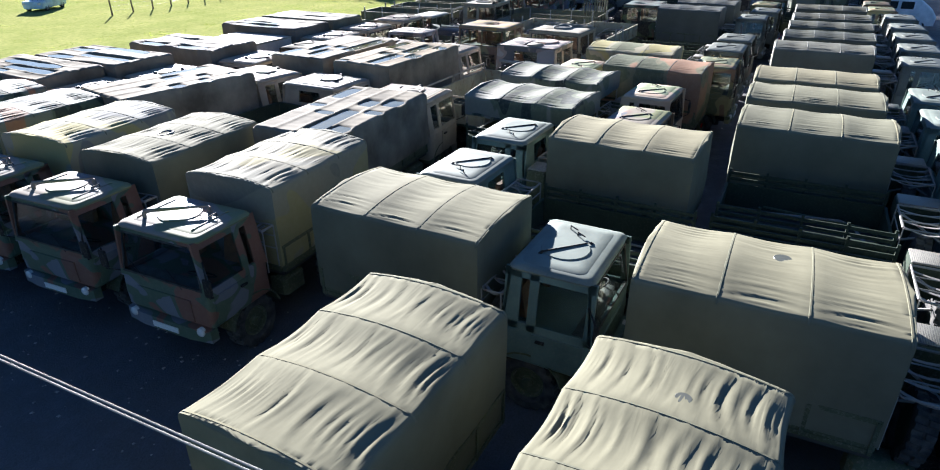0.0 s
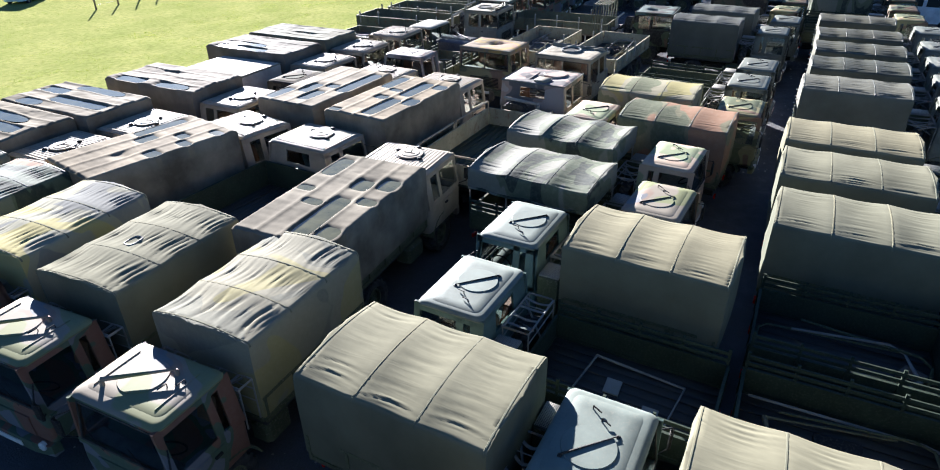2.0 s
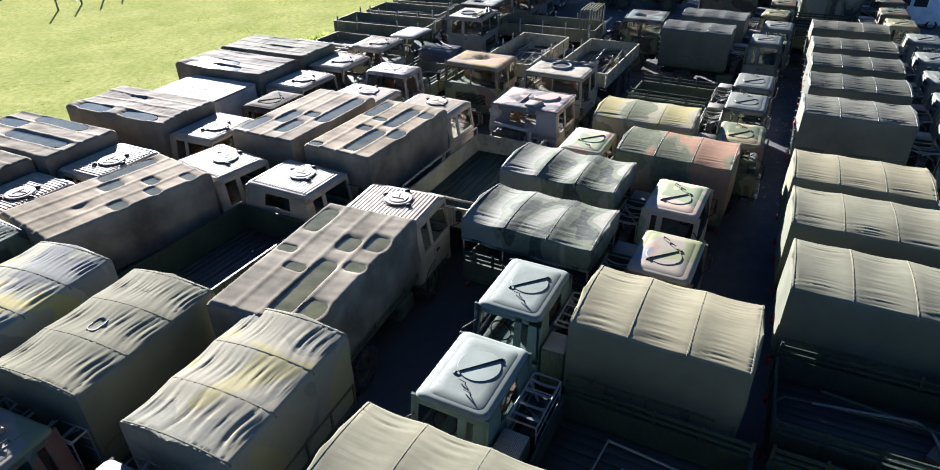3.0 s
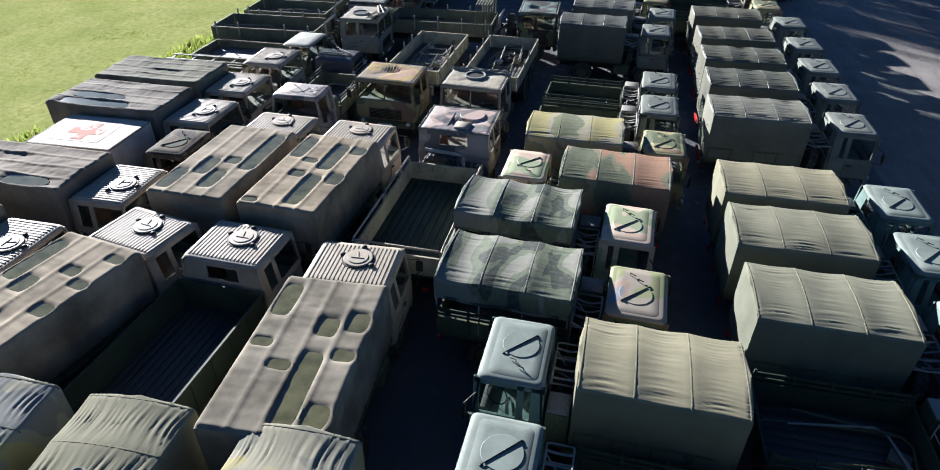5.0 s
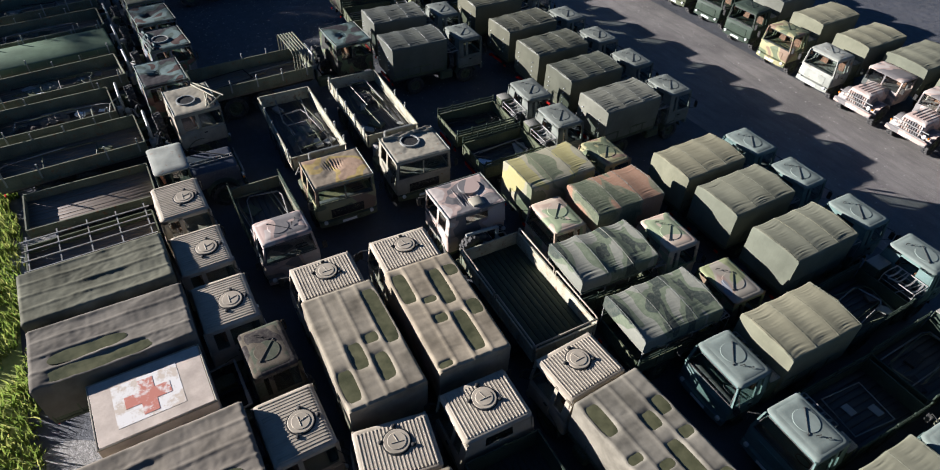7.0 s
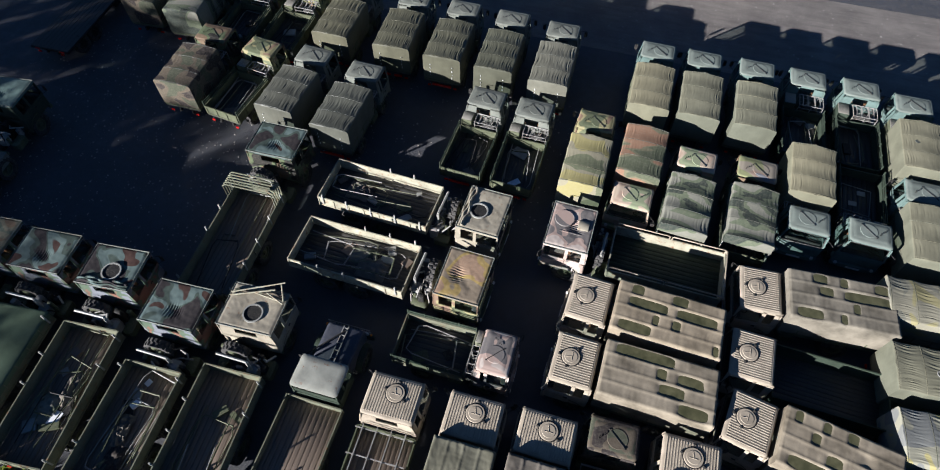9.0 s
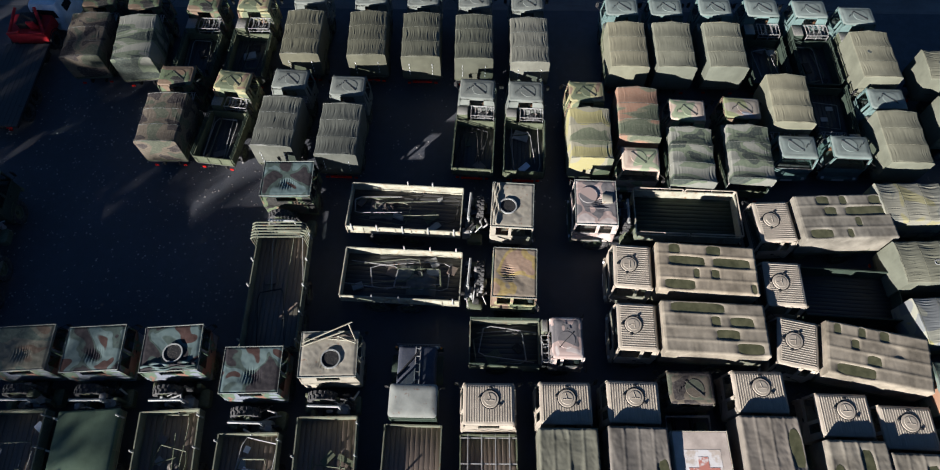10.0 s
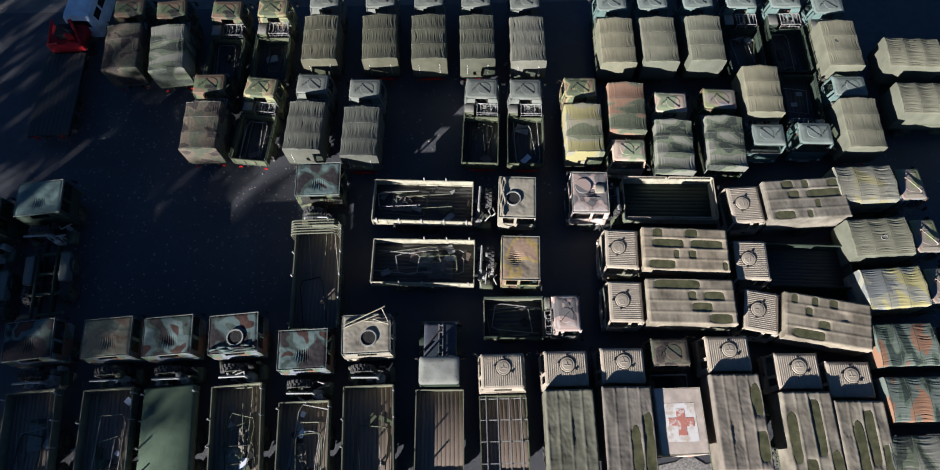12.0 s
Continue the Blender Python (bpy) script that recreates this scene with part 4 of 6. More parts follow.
def plank_mesh(bm, length, w):
    box(bm, -w / 2 + 0.008, w / 2 - 0.008, 0, length, -0.05, 0.0, 0.006)


def board_mesh(bm, length, z0, z1, ribs):
    """A bed side: sheet with top rail, bottom rail and upright ribs; lies along y, outside at +x."""
    box(bm, -0.012, 0.012, 0, length, z0, z1)
    box(bm, -0.022, 0.03, 0, length, z1 - 0.06, z1 + 0.006)
    box(bm, -0.018, 0.03, 0, length, z0 - 0.004, z0 + 0.07)
    for k in range(ribs + 1):
        y = 0.02 + (length - 0.08) * k / ribs
        box(bm, 0.010, 0.045, y, y + 0.05, z0, z1 - 0.02)


def rail_mesh(bm, length, zs, z0, z1, n):
    for z in zs:
        box(bm, -0.015, 0.015, 0, length, z - 0.035, z + 0.035)
    for k in range(n + 1):
        y = 0.03 + (length - 0.06) * k / n
        box(bm, -0.02, 0.02, y - 0.025, y + 0.025, z0, z1)


def build_bed(truck, y0, y1, hw, z, zt, paint, floor="bed_floor", name="load_bed", ribs=5, rails=0, floor_planks=0):
    """Open load bed: planked floor, headboard, tailgate and two drop sides."""
    L_ = y1 - y0
    top = z - 0.05 if floor_planks else z
    bed = part(name, shared((name, round(L_, 2), hw, z, bool(floor_planks), round(y0, 2)), lambda bm: box(bm, -hw, hw, y0, y1, z - 0.09, top), MAT[floor]), truck)
    if floor_planks:
        w = 2 * hw / floor_planks
        pm = shared(("plank", round(L_, 2), round(w, 3)), lambda bm: plank_mesh(bm, L_, w), MAT[floor])
        for k in range(floor_planks):
            part("plank", pm, bed, "", Matrix.Translation((-hw + w * (k + 0.5), y0, z + 0.006 * math.sin(k * 2.3))))
    P = MAT[paint]
    side = shared(("side_board", round(L_, 2), z, zt, ribs), lambda bm: board_mesh(bm, L_, z, zt, ribs), P)
    end = shared(("end_board", hw, z, zt), lambda bm: board_mesh(bm, 2 * hw - 0.06, z, zt, 3), P)
    part("side_board", side, bed, "", Matrix.Translation((hw + 0.012, y0, 0)))
    part("side_board", side, bed, "", Matrix.Translation((-hw - 0.012, y1, 0)) @ Matrix.Rotation(math.pi, 4, "Z"))
    part("tailgate", end, bed, "", Matrix.Translation((-hw + 0.03, y0 + 0.012, 0)) @ Matrix.Rotation(-math.pi / 2, 4, "Z"))
    part("headboard", end, bed, "", Matrix.Translation((hw - 0.03, y1 - 0.012, 0)) @ Matrix.Rotation(math.pi / 2, 4, "Z"))
    if rails:
        rl = shared(("rail", round(L_, 2), zt, rails), lambda bm: rail_mesh(bm, L_, [zt + 0.10 + 0.14 * k for k in range(rails)], zt - 0.3, zt + 0.14 * rails + 0.06, 4), MAT["dark_green"])
        for x in (-hw - 0.03, hw + 0.03):
            part("side_rail", rl, bed, "", Matrix.Translation((x, y0, 0)))
    return bed


def strap_mesh(bm, x, y0, y1, z, sag):
    """A slack strap across the rack."""
    prev = None
    for k in range(7):
        t = k / 6
        zz, yy = z - sag * math.sin(math.pi * t), y0 + (y1 - y0) * t
        row = [bm.verts.new((x + dx + 0.05 * math.sin(3 * t), yy, zz + dz)) for dx, dz in ((-0.03, 0), (0.03, 0), (0.03, 0.008), (-0.03, 0.008))]
        if prev:
            for i in range(4):
                bm.faces.new((prev[i], prev[(i + 1) % 4], row[(i + 1) % 4], row[i]))
        else:
            bm.faces.new(row)
        prev = row
    bm.faces.new(prev)


def build_rack(t, y0, y1, x0, x1, z):
    """The tube rack behind a small cab: a rectangle of tube on legs, crossbars and slack straps."""
    key = (round(y0, 2), x0)
    top = part("rack", shared(("rack",) + key, lambda bm: pipe(bm, [(x0, y0, z), (x1 - 0.05, y0, z), (x1, y0 + 0.05, z), (x1, y1 - 0.05, z), (x1 - 0.05, y1, z), (x0, y1, z), (x0, y0, z)], 0.017), MAT["steel"]), t)
    bars = [((x, y, z), (x, y, z - 0.85), 0.014) for x in (x0, x1) for y in (y0, y1)]
    bars += [((x0 + (x1 - x0) * k / 3, y0, z), (x0 + (x1 - x0) * k / 3, y1, z), 0.012) for k in (1, 2)]
    bars += [((x0, y, zz), (x1, y, zz), 0.012) for zz in (z - 0.22, z - 0.48) for y in (y0, y1)]
    bars += [((x0 + 0.2, y0, z - 0.05), (x0 + 0.75, y1, z - 0.4), 0.022), ((x1 - 0.2, y1, z - 0.05), (x1 - 0.6, y0, z - 0.5), 0.022)]
    for k, (p, q, r) in enumerate(bars):
        part("tube", shared(("rack_tube", k) + key, lambda bm: rod(bm, p, q, r), MAT["steel"]), top)
    for k in range(4):
        xx = x0 + (x1 - x0) * (0.14 + 0.24 * k)
        part("strap", shared(("strap", k) + key, lambda bm: strap_mesh(bm, xx, y0, y1, z - 0.02, 0.05 + 0.04 * (k % 2)), MAT["steel"]), top)


def airbox_mesh(bm, x0, x1, y0, y1, z0, z1):
    box(bm, x0, x1, y0, y1, z0, z1, 0.03)


def mudguard_mesh(bm, x0, x1, y, r, z):
    n = 8
    prev = None
    for k in range(n + 1):
        a = math.pi * (0.08 + 0.84 * k / n)
        row = []
        for rr in (r + 0.10, r + 0.125):
            for x in (x0, x1):
                row.append(bm.verts.new((x, y + rr * math.cos(a), z + rr * math.sin(a))))
        if prev:
            bm.faces.new((prev[2], prev[3], row[3], row[2]))
            bm.faces.new((prev[0], row[0], row[1], prev[1]))
            bm.faces.new((prev[0], prev[2], row[2], row[0]))
            bm.faces.new((prev[1], row[1], row[3], prev[3]))
        prev = row


def engine_bay(t, y0, y1, rng):
    """Housings, tanks and hoses between cab and bed."""
    for k in range(9):
        x, y = -0.9 + 0.225 * k + rng.uniform(-0.06, 0.06), rng.uniform(y0 + 0.15, y1 - 0.15)
        a, b_, h_ = rng.uniform(0.07, 0.16), rng.uniform(0.05, 0.2), rng.uniform(1.3, 1.85)
        fresh("engine_housing", lambda bm: box(bm, x - a, x + a, y - b_, y + b_, 0.9, h_, 0.03), MAT[rng.choice(["steel", "black", "olive", "steel"])], t)
    for k in range(7):
        x, y, z = rng.uniform(-0.95, 0.6), rng.uniform(y0 + 0.1, y1 - 0.1), rng.uniform(1.35, 1.8)
        p = [(x, y, z - 0.3), (x + 0.05, y, z), (x + rng.uniform(0.2, 0.5), y + rng.uniform(-0.25, 0.25), z + 0.08), (x + rng.uniform(0.4, 0.7), y + rng.uniform(-0.3, 0.3), z - 0.2)]
        fresh("hose", lambda bm: pipe(bm, p, rng.uniform(0.018, 0.045), 6), MAT[rng.choice(["steel", "black", "pale_steel"])], t)


def loose(name, make, mat, t, label, category, group):
    """A thing of its own that lies on the truck t, built in the truck's own axes."""
    bm = bmesh.new()
    make(bm)
    ob = new(name, finish(bm, name, mat))
    ob.matrix_world = t.matrix_world
    return tagged(ob, label, category, group)


def heap_mesh(bm, cx, cy, a, b_, z, h, rng):
    """A crumpled heap of cloth on a bed floor."""
    n, off = 14, rng.uniform(0, 90)
    rows = []
    for j in range(n + 1):
        row = []
        for i in range(n + 1):
            u, w = 2 * i / n - 1, 2 * j / n - 1
            e = max(0.0, 1 - (u * u + w * w) * (0.75 + 0.4 * noise.noise(Vector((u * 2 + off, w * 2, 1)))))
            zz = z + e ** 0.5 * h * (0.55 + 0.6 * noise.noise(Vector((u * 3 + off, w * 3, 5))) + 0.35 * abs(noise.noise(Vector((u * 7, w * 7 + off, 2)))))
            row.append(bm.verts.new((cx + a * u, cy + b_ * w, max(z, zz))))
        rows.append(row)
    for r, s in zip(rows, rows[1:]):
        for i in range(n):
            bm.faces.new((r[i], r[i + 1], s[i + 1], s[i]))


def bed_load(t, y0, y1, hw, z, rng, hoops, scraps):
    if scraps >= 4:
        for k in range(2):
            cx, cy, a, b_ = rng.uniform(-0.4, 0.4), rng.uniform(y0 + 0.9, y1 - 0.9), rng.uniform(0.35, 0.6), rng.uniform(0.45, 0.8)
            loose("crumpled_canvas", lambda bm: heap_mesh(bm, cx, cy, a, b_, z + 0.008, rng.uniform(0.18, 0.35), rng), MAT[rng.choice(["tarp_dark", "tarp_camo", "tarp_taupe"])], t, "crumpled dark canvas lying in a truck bed", "canvas", "crumpled canvas")
    for k in range(hoops):
        loose("tarpaulin_hoop", lambda bm: tubes_mesh(bm, y0, y1, hw, z + 0.05 * k, rng, 1), MAT[rng.choice(["steel", "olive", "bed_green", "black"])], t, "bent steel tarpaulin hoop lying in a truck bed", "hoop", "loose hoops")
    for k in range(scraps):
        loose("loose_panel", lambda bm: scrap_mesh(bm, y0, y1, hw, z + 0.004 * k, rng, 1), MAT[rng.choice(["pale_steel", "white", "wood", "olive", "black"])], t, "loose panel lying in a truck bed", "panel", "loose panels")


def tubes_mesh(bm, y0, y1, hw, z, rng, n=6):
    """Loose tarpaulin hoops lying in a bed."""
    for k in range(n):
        w, d = rng.uniform(0.5, 1.0), rng.uniform(0.9, 1.7)
        cx, cy, a = rng.uniform(-0.3, 0.3), rng.uniform(y0 + 1.3, y1 - 1.3), rng.choice([0, math.pi]) + rng.uniform(-0.25, 0.25)
        zz = z + 0.05 + 0.06 * k
        pts = []
        for px, py in ((-w, -d), (-w, d * 0.75), (-w * 0.8, d), (w * 0.8, d), (w, d * 0.75), (w, -d)):
            x, y = cx + (px * math.cos(a) - py * math.sin(a)) * 0.8, cy + px * math.sin(a) + py * math.cos(a)
            pts.append((max(-hw + 0.08, min(hw - 0.08, x)), max(y0 + 0.1, min(y1 - 0.1, y)), zz + rng.uniform(0, 0.12)))
        pipe(bm, pts, 0.024)


def scrap_mesh(bm, y0, y1, hw, z, rng, n):
    for k in range(n):
        x, y = rng.uniform(-hw + 0.3, hw - 0.3), rng.uniform(y0 + 0.4, y1 - 0.4)
        a, b_, h, t = rng.uniform(0.1, 0.3), rng.uniform(0.1, 0.4), rng.uniform(0.03, 0.15), rng.uniform(0, 3)
        c, s = math.cos(t), math.sin(t)
        pts = [(x + px * c - py * s, y + px * s + py * c, zz) for zz in (z + 0.012, z + h) for px, py in ((-a, -b_), (a, -b_), (a, b_), (-a, b_))]
        hexa(bm, pts)


# ---- trucks ----
# plain cloth of the welts on patterned tarpaulins
SEAM = {"tarp_yellow": "tarp_khaki", "tarp_stripe": "tarp_khaki", "tarp_ochre": "tarp_khaki", "tarp_camo": "tarp_grey", "tarp_rust": "tarp_grey", "tarp_vivid": "tarp_olive", "tarp_dark": "tarp_slate"}
SEED = [11]


def place(x, y, head):
    return Matrix.Translation((x, y, 0)) @ Matrix.Rotation(radians(head - 90), 4, "Z")


def start_truck(name, x, y, head, L, label, group, category="truck"):
    """An Empty at the base; the front stands at (x, y) and the truck lies behind it."""
    t = new(name)
    t.empty_display_size = 0.5
    t.matrix_world = place(x, y, head)
    return tagged(t, label, category, group)


def running_gear(t, kind, L, axles, paint, rear_twin=False):
    c = CAB[kind]
    r, w = c["r"], c["w"]
    part("chassis", shared(("chassis", kind, round(L, 1)), lambda bm: chassis_mesh(bm, L, r), MAT["black"]), t)
    for y in axles:
        part("axle", shared(("axle", kind, round(y, 2)), lambda bm: axle_mesh(bm, y, r, c["hw"] - w), MAT["black"]), t)
        for s in (-1, 1):
            wheel(t, s * (c["hw"] - w / 2 - 0.02), y, r, w, paint)
    for s in (-1, 1):
        part("mudguard", shared(("mudguard", kind, s, round(axles[0], 2)), lambda bm: mudguard_mesh(bm, min(s * (c["hw"] - w - 0.04), s * (c["hw"] + 0.02)), max(s * (c["hw"] - w - 0.04), s * (c["hw"] + 0.02)), axles[0], r, r), MAT[paint]), t)
    part("fuel_tank", shared(("fuel_tank", kind), lambda bm: tank_mesh(bm, c["hw"] - 0.26, c["y0"] - 1.1, c["y0"] - 0.35, r + 0.02, r + 0.45), MAT[paint]), t)
    part("battery_box", shared(("battery_box", kind), lambda bm: tank_mesh(bm, -c["hw"] + 0.26, c["y0"] - 1.0, c["y0"] - 0.4, r + 0.05, r + 0.45), MAT[paint]), t)
    for s in (-1, 1):
        part("tail_light", shared(("tail_light", kind, s, round(L, 1)), lambda bm: box(bm, s * 0.75 - 0.09, s * 0.75 + 0.09, -L - 0.03, -L + 0.02, r + 0.2, r + 0.3), MAT["red_lens"]), t, "red tail light")


def small_truck(x, y, head, paint="teal", top="tarp_khaki", L=5.2, label="", group="small army trucks", body="olive", ring=False, zc=2.93, bows=3, load=0, hw=1.03, rear_red=False, roof=None, bf=2.3, rolled=False, wrinkle=1.0, mark=None):
    """Short forward-control army truck: cab, spare wheel and rack, short bed, hooped tarpaulin or open."""
    SEED[0] += 1
    rng = random.Random(SEED[0])
    t = start_truck("army_truck", x, y, head, L, label, group)
    running_gear(t, "small", L, (-1.05, -L + 1.25), body if body in ("olive", "dark_green") else "olive")
    low, rf = build_cab(t, "small", paint, roof, ring=ring)
    c = CAB["small"]
    if top in ("tarp_olive", "tarp_slate", "tarp_grey"):
        wrinkle *= 1.95
    gap0, gap1 = -bf + 0.06, -1.53
    build_rack(t, gap0, gap1, -0.98 if ring else -0.25, 0.95, 2.12 if ring else 2.02)
    if not ring:
        part("air_box", shared(("air_box", bf), lambda bm: airbox_mesh(bm, -1.0, -0.42, gap0 + 0.02, gap1, 1.0, 1.98), MAT[body]), t)
        part("mesh_lid", shared(("mesh_lid", bf), lambda bm: box(bm, -0.98, -0.44, gap0 + 0.04, gap1 - 0.02, 1.975, 2.005, 0.01), MAT["mesh"]), t, "pale perforated mesh lid")
    m = Matrix.Translation((0.45, (gap0 + gap1) / 2 - 0.02, 1.28)) @ Matrix.Rotation(math.pi / 2, 4, "Z") @ Matrix.Rotation(0.12, 4, "Y")
    wheel(t, 1, 0, c["r"], c["w"] * (0.9 if bf > 2 else 0.75), "pale_steel" if load == 3 else body, "spare_wheel", m)
    y0, y1 = -L, -bf
    zt = 1.66
    bed = build_bed(t, y0, y1, hw - 0.02, 1.12, zt, body, rails=0 if top and not rolled else 2, ribs=4, floor_planks=0 if top and not rolled else 9)
    if top:
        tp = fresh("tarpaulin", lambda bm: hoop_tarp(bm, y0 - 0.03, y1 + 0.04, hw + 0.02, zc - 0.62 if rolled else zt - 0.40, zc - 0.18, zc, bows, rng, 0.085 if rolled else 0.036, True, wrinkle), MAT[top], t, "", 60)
        for k in range(bows + 1):
            yy = y0 + (y1 - y0) * k / bows
            fresh("seam", lambda bm: seam_mesh(bm, yy, hw + 0.02, zc - 0.18, zc), MAT[SEAM.get(top, top)], tp)
        if mark:
            px, py, dark = mark
            loop = [(px + 0.11 * math.copysign(abs(math.cos(a)) ** 0.6, math.cos(a)), py + 0.17 * math.copysign(abs(math.sin(a)) ** 0.6, math.sin(a)), zc - 0.022 - 0.105 * px * px) for a in (6.28319 * k / 16 for k in range(17))]
            if dark:
                fresh("patch", lambda bm: disc(bm, (px, py), dark, zc - 0.07, zc - 0.020 - 0.105 * px * px, 18, 0.004), MAT["tarp_slate"], tp, "dark round patch sewn on the cloth")
            else:
                fresh("patch_rim", lambda bm: pipe(bm, loop, 0.022), MAT["steel"], tp, "pale rim round a patch in the cloth")
    elif load == 4:
        loose("tube_frame", lambda bm: pipe(bm, [(-0.75, y0 + 0.75, 1.16), (0.65, y0 + 0.6, 1.16), (0.75, y0 + 2.25, 1.2), (-0.6, y0 + 2.4, 1.2), (-0.75, y0 + 0.75, 1.16)], 0.02), MAT["pale_steel"], t, "rectangular steel tube frame lying in a truck bed", "frame", "")
        for k, (px, py) in enumerate(((0.12, 1.75), (-0.28, 1.0))):
            loose("loose_panel", lambda bm: hexa(bm, [(px + dx, y0 + py + dy + 0.06 * dx, 1.135 + h) for h in (0, 0.025) for dx, dy in ((-0.19, -0.14), (0.19, -0.14), (0.19, 0.14), (-0.19, 0.14))]), MAT["pale_steel"], t, "pale loose panel lying in a truck bed", "panel", "loose panels")
    elif load:
        bed_load(t, y0, y1, hw, 1.13, rng, 3, 2)
    if rolled:
        pm = shared(("hoop_post", round(zc, 2)), lambda bm: rod(bm, (0, 0, zt - 0.4), (0, 0, zc - 0.35), 0.022), MAT["steel"])
        for k in range(4):
            for s in (-1, 1):
                part("hoop_post", pm, bed, "", Matrix.Translation((s * (hw - 0.01), y0 + 0.02 + (y1 - y0 - 0.04) * k / 3, 0)))
        for s in (-1, 1):
            fresh("rolled_edge", lambda bm: pipe(bm, [(s * (hw + 0.03), y0 + (y1 - y0) * k / 8, zc - 0.63 + 0.03 * math.sin(k * 1.9)) for k in range(9)], 0.035, 6), MAT[top], tp)
    if rear_red and top:
        em = shared("eyelet", lambda bm: rod(bm, (0, 0.03, 0), (0, -0.10, 0), 0.018, 6), MAT["white"])
        for k in range(4):
            for s in (-0.62, 0.62):
                part("eyelet", em, tp, "", Matrix.Translation((s, y0 - 0.05, 1.6 + 0.24 * k)))
    if rear_red:
        fresh("rear_bar", lambda bm: box(bm, -0.55, 0.55, y0 - 0.12, y0 - 0.05, 0.85, 0.97), MAT["red_lens"], t, "red and white rear bar")
    return t


def medium_truck(x, y, head, paint="sand", top="tarp_beige", L=6.4, label="", group="medium trucks with ribbed cab roofs", cells=(), body="olive", zt=2.90, slats=False, roof=None, slack=0.015):
    """Forward-control truck with a ribbed cab roof, long bed, flat tarpaulin with rain pools, or open."""
    SEED[0] += 1
    rng = random.Random(SEED[0])
    t = start_truck("army_truck", x, y, head, L, label, group)
    running_gear(t, "medium", L, (-1.15, -L + 1.6), "olive")
    build_cab(t, "medium", paint if paint != "sand" else "sand", roof)
    y0, y1, hw = -L, -2.02, 1.16
    if top:
        build_bed(t, y0 + 0.04, y1 - 0.04, hw - 0.06, 1.2, 1.75, body, ribs=6)
        tp = fresh("tarpaulin", lambda bm: flat_tarp(bm, y0, y1, hw, 1.45, zt, cells, rng, slack), MAT[top], t, "", 60)
        for (cl, a, b_, d) in cells:
            if d > 0.09:
                xa = -hw + 2 * hw * (cl + 0.06) / 4
                xb = -hw + 2 * hw * (cl + 0.94) / 4
                ya, yb = y0 + (y1 - y0) * (a + 0.008), y0 + (y1 - y0) * (b_ - 0.008)
                fresh("rain_pool", lambda bm: pool_mesh(bm, xa, xb, ya, yb, zt - 0.018 - d * 0.2), MAT["water"], tp, "still rain water")
    else:
        build_bed(t, y0, y1, hw - 0.02, 1.2, 1.55 if slats else 1.95, body, "wood" if slats else "bed_floor", ribs=6, floor_planks=12)
        if slats:
            for k in range(4):
                xx = -0.85 + 0.56 * k
                fresh("top_slat", lambda bm: box(bm, xx - 0.02, xx + 0.02, y0 + 0.03, y1 - 0.03, 1.97, 2.01), MAT["steel"], t)
            for k in range(5):
                yy = y0 + 0.2 + (y1 - y0 - 0.4) * k / 4
                fresh("top_slat", lambda bm: box(bm, -hw + 0.02, hw - 0.02, yy - 0.02, yy + 0.02, 1.93, 1.97), MAT["steel"], t)
    return t


